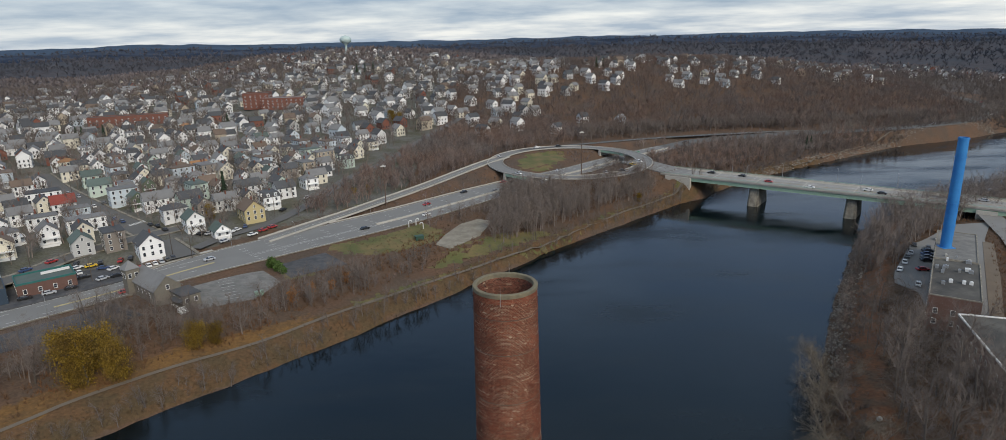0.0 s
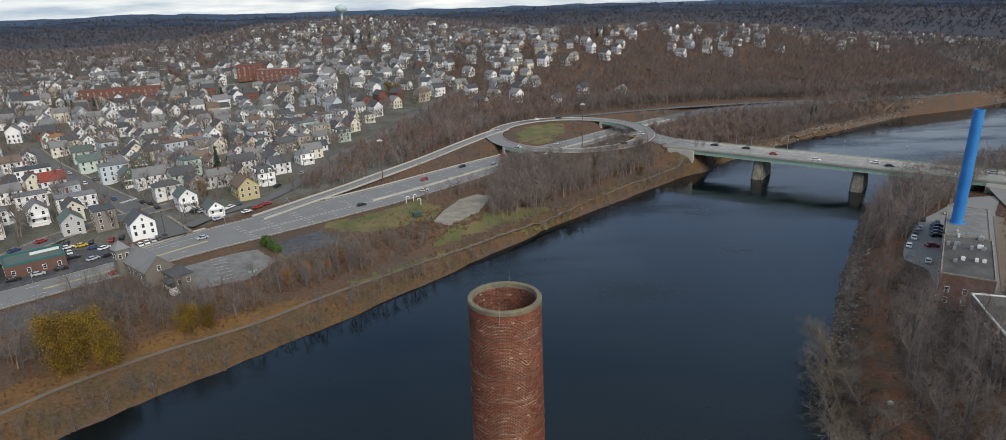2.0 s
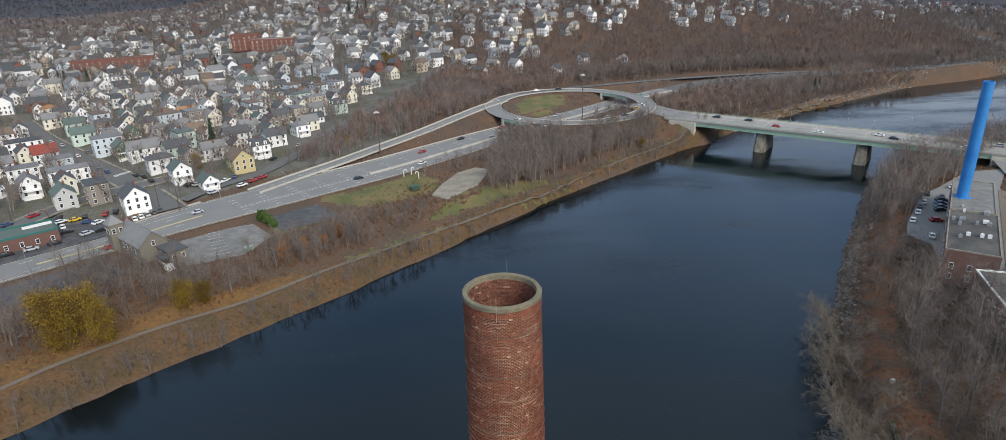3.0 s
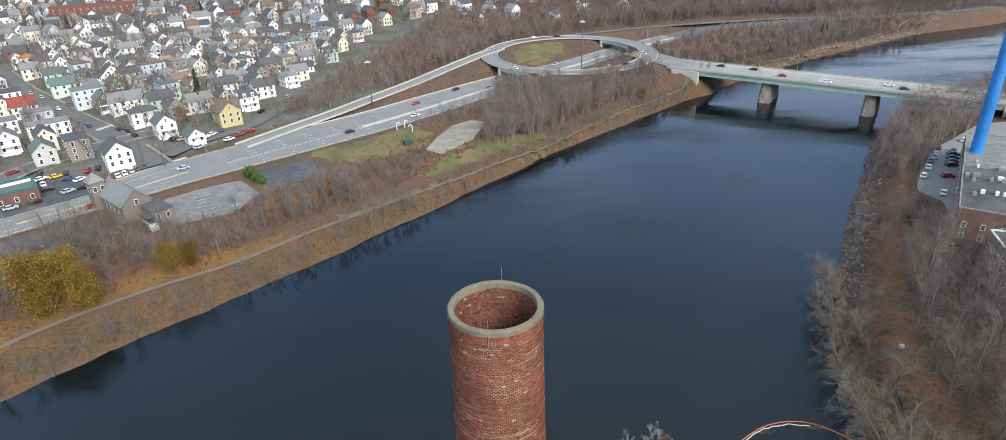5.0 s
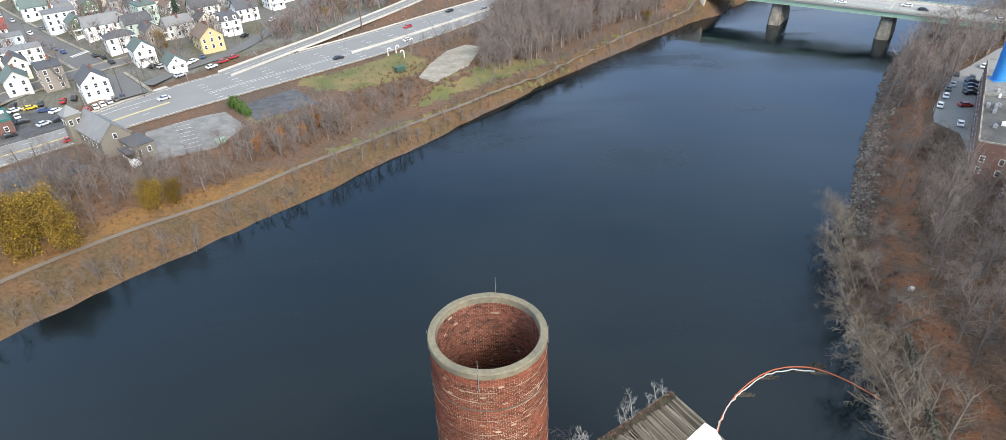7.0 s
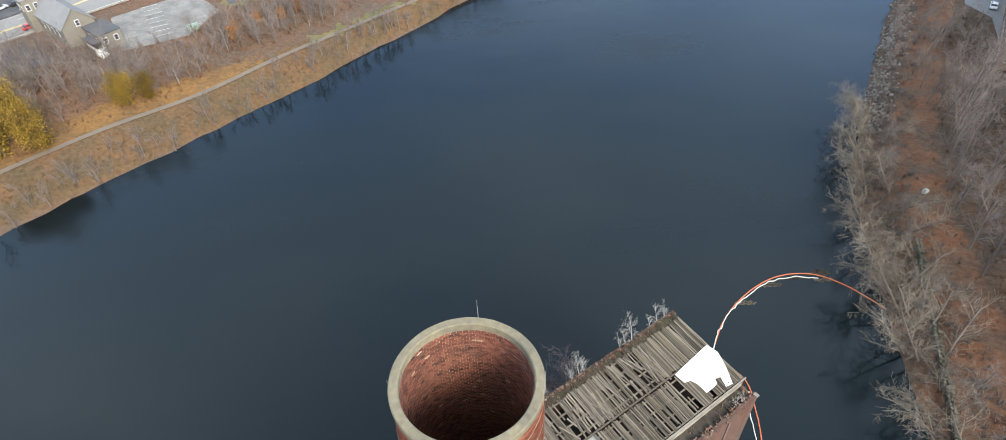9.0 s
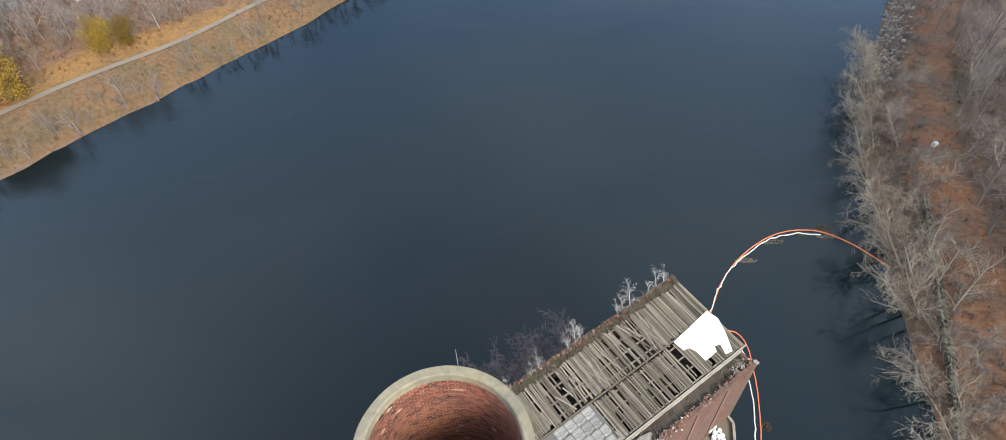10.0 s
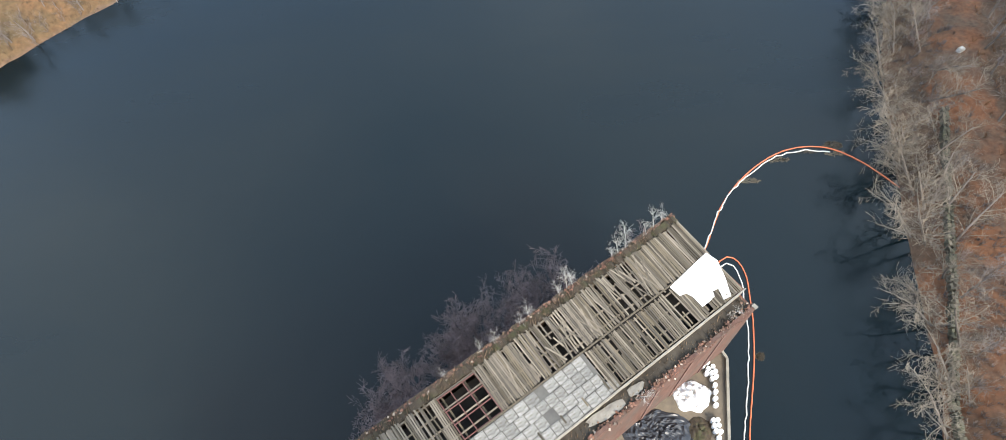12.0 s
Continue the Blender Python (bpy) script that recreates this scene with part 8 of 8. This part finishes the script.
# ---- masts, poles, park fittings ----
def high_mast(x, y, h):
    z = gz(x, y)
    th = tagged(empty("light_mast", Matrix.Translation((x, y, z))), "tall dark high-mast light with a square head", "light mast", "high-mast lights")
    bm = bmesh.new()
    add_tube(bm, (0, 0, -0.3), (0, 0, h), 0.34, 0.16, 8)
    part("pole", bm, M["iron"], th)
    bm = bmesh.new()
    add_box(bm, 0, 0, h + 0.3, 2.6, 2.6, 0.25)
    add_box(bm, 0, 0, h + 0.7, 0.8, 0.8, 0.6)
    part("lamp_ring", bm, M["boom_white"], th, "pale square luminaire ring")


high_mast(47.8, 349.4, 27)
high_mast(-62.9, 280.3, 21)


def utility_pole(x, y, h=10.5, deg=0.0):
    th = tagged(empty("utility_pole", pose(x, y, gz(x, y), 0, 0, deg)), "brown wooden utility pole with a crossarm", "pole", "utility poles")
    bm = bmesh.new()
    add_tube(bm, (0, 0, -0.3), (0, 0, h), 0.16, 0.11, 7)
    part("pole", bm, M["bark"], th)
    part("crossarm", box_bm((0, 0, h - 0.7, 2.4, 0.12, 0.14)), M["bark"], th)
    for dx in (-1.0, 0, 1.0):
        part("insulator", box_bm((dx, 0, h - 0.55, 0.1, 0.1, 0.2)), M["concrete"], th)
    return th


POLES = [(157.3, 192.6), (135.0, 164.5)]
for _x, _y in POLES:
    utility_pole(_x, _y, 11, 55)
for _x, _y in ((-130, 205), (-148, 196), (-156, 180), (-139, 207), (-186, 190), (-175, 232), (-205, 262), (-115, 262), (-109, 300), (-230, 160), (-240, 300)):
    utility_pole(_x, _y, 10, 40)
# cables from pole to pole and on to the bridge
for _off in (-0.9, 0.0, 0.9):
    cu = bpy.data.curves.new("cable", "CURVE")
    cu.dimensions, cu.bevel_depth = "3D", 0.025
    pts = [(POLES[1][0] + _off * 0.6, POLES[1][1] - _off * 0.6, 19.3), (POLES[0][0] + _off * 0.6, POLES[0][1] - _off * 0.6, 19.3), (205 + _off, 262 - _off, 22)]
    for (ax, ay, az), (bx, by, bz) in zip(pts[:-1], pts[1:]):
        sp = cu.splines.new("POLY")
        sp.points.add(8)
        for i in range(9):
            t = i / 8
            sp.points[i].co = (ax + (bx - ax) * t, ay + (by - ay) * t, az + (bz - az) * t - 4 * 0.7 * t * (1 - t), 1)
    cu.materials.append(M["tyre"])
    tagged(new("cable", cu), "thin black overhead cable between poles", "cable", "overhead cables")
for _k, (_x, _y) in enumerate(((-118, 216), (-92, 222), (-66, 256), (-40, 266), (-150, 147), (-140, 186))):
    street_lamp_at(_x, _y, gz(_x, _y), 9, 2.0, radians(130))


def candy_pole(x, y, deg):
    th = tagged(empty("arched_pole", pose(x, y, gz(x, y), 0, 0, deg)), "white hooked play-structure pole in the park", "pole", "white hooked poles")
    bm = bmesh.new()
    pts = [Vector((0, 0, -0.2)), Vector((0, 0, 2.5))] + [Vector((0.75 - 0.75 * math.cos(a), 0, 2.5 + 0.75 * math.sin(a))) for a in np.linspace(0.3, 3.3, 8)]
    for a, b in zip(pts[:-1], pts[1:]):
        add_tube(bm, a, b, 0.2, 0.2, 8)
    part("hook", bm, M["tarp_white"], th)


for _x, _y, _d in ((-45.8, 243.2, 10), (-42.8, 246.2, 40), (-38.8, 241.0, 170)):
    candy_pole(_x, _y, _d)
tagged(bm_object("utility_box", box_bm((-38.9, 226.6, gz(-38.9, 226.6) + 0.9, 3.6, 2.2, 2.0, 0.5), (-38.9, 226.6, gz(-38.9, 226.6) + 1.98, 3.9, 2.5, 0.18, 0.5)), M["dark_green"]), "dark green metal utility box in the park", "utility box")
tagged(bm_object("dumpster", box_bm((-87.5, 164.5, 9.2, 3.0, 1.8, 1.4, 0.5), (-87.5, 164.5, 9.95, 3.1, 1.9, 0.12, 0.5)), M["green_steel"]), "dark metal dumpster at the lot's edge", "dumpster")
tagged(bm_object("road_sign", box_bm((92, 398, gz(92, 398) + 4.0, 4.5, 0.15, 2.6, 0.4), (90.4, 397.4, gz(92, 398) + 1.3, 0.16, 0.16, 3.4, 0.4), (93.6, 398.7, gz(92, 398) + 1.3, 0.16, 0.16, 3.4, 0.4)), M["sign_green"]), "green road sign beside the junction", "sign")
# low mossy stone wall on the right bank
_line = smooth_line([(57, -6), (60.2, 9), (63.1, 22.6), (66, 31.5), (69.7, 43.9), (74.8, 60.4), (79, 73)], 0.62)
_wr = random.Random(9)
_bm = bmesh.new()
for _q in _line:
    for _k in (-0.28, 0.28):
        add_box(_bm, _q[0] + _k + _wr.uniform(-0.1, 0.1), _q[1] + _wr.uniform(-0.15, 0.15), gz(_q[0], _q[1]) + 0.35 + _wr.uniform(-0.15, 0.15), _wr.uniform(0.4, 0.7), _wr.uniform(0.5, 0.9), 1.0, _wr.uniform(-0.4, 0.4), 0, 0.8)
tagged(bm_object("stone_wall", _bm, M["mossy_stone"]), "low mossy dry-stone wall along the bank", "wall", kind="structure")
# white box on the right bank
tagged(bm_object("white_block", box_bm((86.5, 86.0, gz(86.5, 86) + 0.3, 1.1, 0.8, 0.8, 0.4), (86.5, 86.0, gz(86.5, 86) + 0.75, 0.9, 0.6, 0.12, 0.4)), M["concrete"]), "small pale block lying on the leafy bank", "block")


# ---- cars ----
def car_template(paint):
    m = M["car_" + paint]
    th = tagged(empty("car", Matrix.Translation((0, 0, -500))), f"{paint.replace('_', ' ')} car standing on asphalt", "car", "cars")
    bm = bmesh.new()
    side = [(-2.2, 0.35), (-2.25, 0.75), (-2.1, 0.95), (-1.0, 1.0), (1.0, 1.0), (1.3, 0.92), (2.15, 0.8), (2.25, 0.6), (2.2, 0.35)]
    a = [bm.verts.new((x, -0.88, z)) for x, z in side]
    b = [bm.verts.new((x, 0.88, z)) for x, z in side]
    bm.faces.new(a)
    bm.faces.new(b[::-1])
    for i in range(len(side)):
        j = (i + 1) % len(side)
        bm.faces.new((a[j], a[i], b[i], b[j]))
    bmesh.ops.recalc_face_normals(bm, faces=bm.faces)
    part("body", bm, m, th)
    bm = bmesh.new()
    lo, hi = [(-1.75, 0.98), (1.15, 0.98)], [(-1.25, 1.42), (0.45, 1.42)]
    q = [bm.verts.new((x, s * (0.8 if z < 1.2 else 0.66), z)) for s in (-1, 1) for x, z in lo + hi]
    for f in ((0, 1, 3, 2), (4, 6, 7, 5), (0, 2, 6, 4), (1, 5, 7, 3), (2, 3, 7, 6)):
        bm.faces.new([q[i] for i in f])
    bmesh.ops.recalc_face_normals(bm, faces=bm.faces)
    part("window_glass", bm, M["glass"], th)
    part("roof", box_bm((-0.4, 0, 1.45, 1.72, 1.34, 0.07, 0, 0, 0.94)), m, th)
    for x in (-1.35, 1.4):
        for y in (-0.8, 0.8):
            bm = bmesh.new()
            add_tube(bm, (x, y - 0.1, 0.33), (x, y + 0.1, 0.33), 0.33, 0.33, 12)
            part("wheel", bm, M["tyre"], th)
    return th


for _k, _c in {"white": (0.72, 0.72, 0.71), "silver": (0.42, 0.43, 0.45), "black": (0.018, 0.019, 0.021), "red": (0.35, 0.03, 0.03), "blue": (0.04, 0.07, 0.16), "grey": (0.12, 0.125, 0.13), "yellow": (0.65, 0.42, 0.03)}.items():
    M["car_" + _k] = mat("car_paint_" + _k, _c, 0.3, 0.05, 2.0, 0.4, 0.0, spec=0.6)
CARS = {k: car_template(k) for k in ("white", "silver", "black", "red", "blue", "grey", "yellow")}
TEMPLATES_EXTRA += list(CARS.values())
_cr = random.Random(31)


def put_car(x, y, z, deg, paint=None):
    copy_thing(CARS[paint or _cr.choice(("white", "silver", "black", "black", "grey", "silver", "red", "blue"))], pose(x, y, z, 0, 0, deg))


def on_highway(s, off, paint, back=False):
    """A car at a fraction of the highway, off metres to the left of its middle."""
    i = int(s * (len(HW_S) - 2))
    a, b = HW_S[i], HW_S[i + 1]
    d = math.atan2(b[1] - a[1], b[0] - a[0])
    put_car(a[0] - math.sin(d) * off, a[1] + math.cos(d) * off, a[2] + 0.13, math.degrees(d) + (180 if back else 0), paint)


for s, off, paint in ((0.30, -6.4, "black"), (0.325, -9.5, "white"), (0.335, 6.5, "red"), (0.36, 9.8, "black"), (0.37, -2.8, "grey"), (0.385, 9.5, "red"), (0.40, -6.2, "white"), (0.405, -9.7, "black"), (0.42, 6.4, "silver"), (0.25, 2.8, "silver"),
                      (0.22, -6.0, "red"), (0.53, 3, "black"), (0.72, 3, "silver"), (0.80, -4, "white"), (0.86, 4, "black"), (0.9, -4, "red")):
    on_highway(s, off, paint, off > 0)
for s, off, paint in ((9, 5.8, "black"), (27, 5.6, "black"), (44, -2.0, "red"), (66, -5.8, "white"), (92, 2.0, "white"), (99, -2.2, "black"), (128, -5.5, "white"), (140, 5.5, "silver")):
    p = BR_0 + BR_D * s + BR_N * off
    put_car(p.x, p.y, BR_Z + 0.02, math.degrees(math.atan2(BR_D.y, BR_D.x)) + (180 if off > 0 else 0), paint)
for k, (x, y) in enumerate(((-144.3, 192.2), (-142.4, 194.6), (-141.2, 197.0), (-139.9, 199.4), (-138.8, 201.8), (-137.6, 204.2), (-146.6, 189.4))):
    put_car(x, y, max(gz(x, y), 9.45) + 0.14, 128 + 20 * (k == 6), ("red", "white", "white", "silver", "black", "black", "white")[k])
for k, (x, y, d) in enumerate(((-170, 193, 60), (-165.8, 195.2, 40), (-159.5, 192.8, 20), (-152.5, 180.8, 60), (-156, 199, 110), (-153, 201, 110), (-150, 190, 128), (-161, 183, 40), (-163.5, 167.2, 40), (-168.9, 162.6, 40), (-158.5, 171.8, 40), (-172, 196, 110), (-166, 188, 130), (-155, 192, 70), (-149, 184, 45), (-163, 197, 120))):
    put_car(x, y, max(gz(x, y) + 0.2, 9.62), d, "yellow" if k == 1 else None)
for x, y, d, c in ((-137, 230, 60, "black"), (-134, 231, 60, "silver"), (-126, 233, 55, "white"), (-124, 237, 70, "white"), (-122, 242, 110, "blue"), (-115, 232, 55, "white"), (-112, 237, 50, "red"), (-109, 241, 50, "red"), (-124, 223, 55, "silver"), (-190, 254, 133, "blue"), (-184, 250, 133, "blue"), (-168, 245, 133, "black"), (-163, 242, 133, "black"), (-156, 235, 133, "black"), (-247, 307, 133, "silver"), (-236, 299, 133, "silver"), (-214, 277, 133, "white"), (-199, 260, 133, "black"), (-213, 284, 133, "grey"), (-185, 186, 70, None), (-181, 195, 70, None), (-113, 268, 75, None), (-107, 290, 80, None)):
    put_car(x, y, gz(x, y) + 0.4, d, c)
_yd = math.degrees(math.atan2(0.823, 0.567))
for x, y, c in ((141.9, 172.2, "white"), (148.2, 179.7, "white"), (152.9, 185.9, "grey"), (156.5, 189.7, "silver"), (163.5, 199.0, "black"), (139.6, 157.8, "white"), (166.6, 195.0, "black")):
    put_car(x, y, 9.02, _yd, c)
for x, y, c in ((164.2, 191.4, "black"), (161.6, 187.8, "blue"), (159.4, 184.4, "grey"), (157.2, 181.2, "black"), (149.6, 171.5, "red")):
    put_car(x, y, 9.02, _yd - 60, c)
put_car(178, 206, 9.02, 40, "white")
for k in range(13):
    put_car(163 + k * 3.05, 132 + k * 5.2, 9.12, _yd, None)
for x, y, d, c in ((86, 360, -52, "white"), (80, 350, 130, "yellow"), (8, 330, 130, "white"), (-4, 388, 60, "silver"), (60, 327, 30, "silver"), (70, 332, 30, "black"), (40, 428, 0, "black"), (24, 424, 15, "white")):
    put_car(x, y, 15.25 if (x, y) != (86, 360) else 15.1, d, c)


# ---- conifers and yellow trees of the town ----
def conifer_template(seed):
    rng = random.Random(seed)
    th = tagged(empty("conifer", Matrix.Translation((0, 0, -500))), "dark green conifer among bare trees", "tree", "conifers")
    bm = bmesh.new()
    add_tube(bm, (0, 0, -0.3), (0, 0, 11), 0.25, 0.04, 6)
    part("trunk", bm, M["bark"], th)
    vs, fs = [], []
    for k in range(620):
        z = 1.2 + 9.8 * rng.random() ** 1.2
        r = (11.2 - z) * 0.28 * (0.55 + 0.5 * rng.random())
        a = rng.uniform(0, 6.283)
        c, s_ = math.cos(a), math.sin(a)
        w = 0.28 + 0.25 * rng.random()
        b = len(vs)
        vs += [(c * r * 0.25 - s_ * w, s_ * r * 0.25 + c * w, z + 0.2), (c * r * 0.25 + s_ * w, s_ * r * 0.25 - c * w, z + 0.2), (c * r + s_ * w * 0.4, s_ * r - c * w * 0.4, z - 0.35), (c * r - s_ * w * 0.4, s_ * r + c * w * 0.4, z - 0.35)]
        fs.append((b, b + 1, b + 2, b + 3))
    solid("crown", vs, fs, M["needles"], th)
    return th


CONIFER = [conifer_template(1), conifer_template(2)]
TEMPLATES_EXTRA += CONIFER
for k, (x, y, s) in enumerate(((-152, 292, 1.25), (-340, 470, 1.3), (-350, 478, 1.2), (-330, 482, 1.1), (-260, 560, 1.0), (-420, 420, 1.1), (120, 800, 1.4), (-210, 900, 1.6), (-200, 910, 1.5), (230, 440, 1.0), (236, 446, 0.9), (-190, 920, 1.6), (130, 810, 1.3))):
    plant(CONIFER[k % 2], x, y, s, _rng)
for x, y, s in ((-143, 253, 0.5), (-100, 530, 0.8), (-96, 538, 0.7), (-84, 300, 0.28), (-78, 308, 0.25), (74, 300, 0.3)):
    plant(YELLOW, x, y, s, _rng)

# ---- templates leave the scene ----
def remove_thing(th):
    for o in (*th.children_recursive, th):
        bpy.data.objects.remove(o, do_unlink=True)


for _t in TEMPLATES + TEMPLATES_EXTRA + list(HT.values()):
    remove_thing(_t)
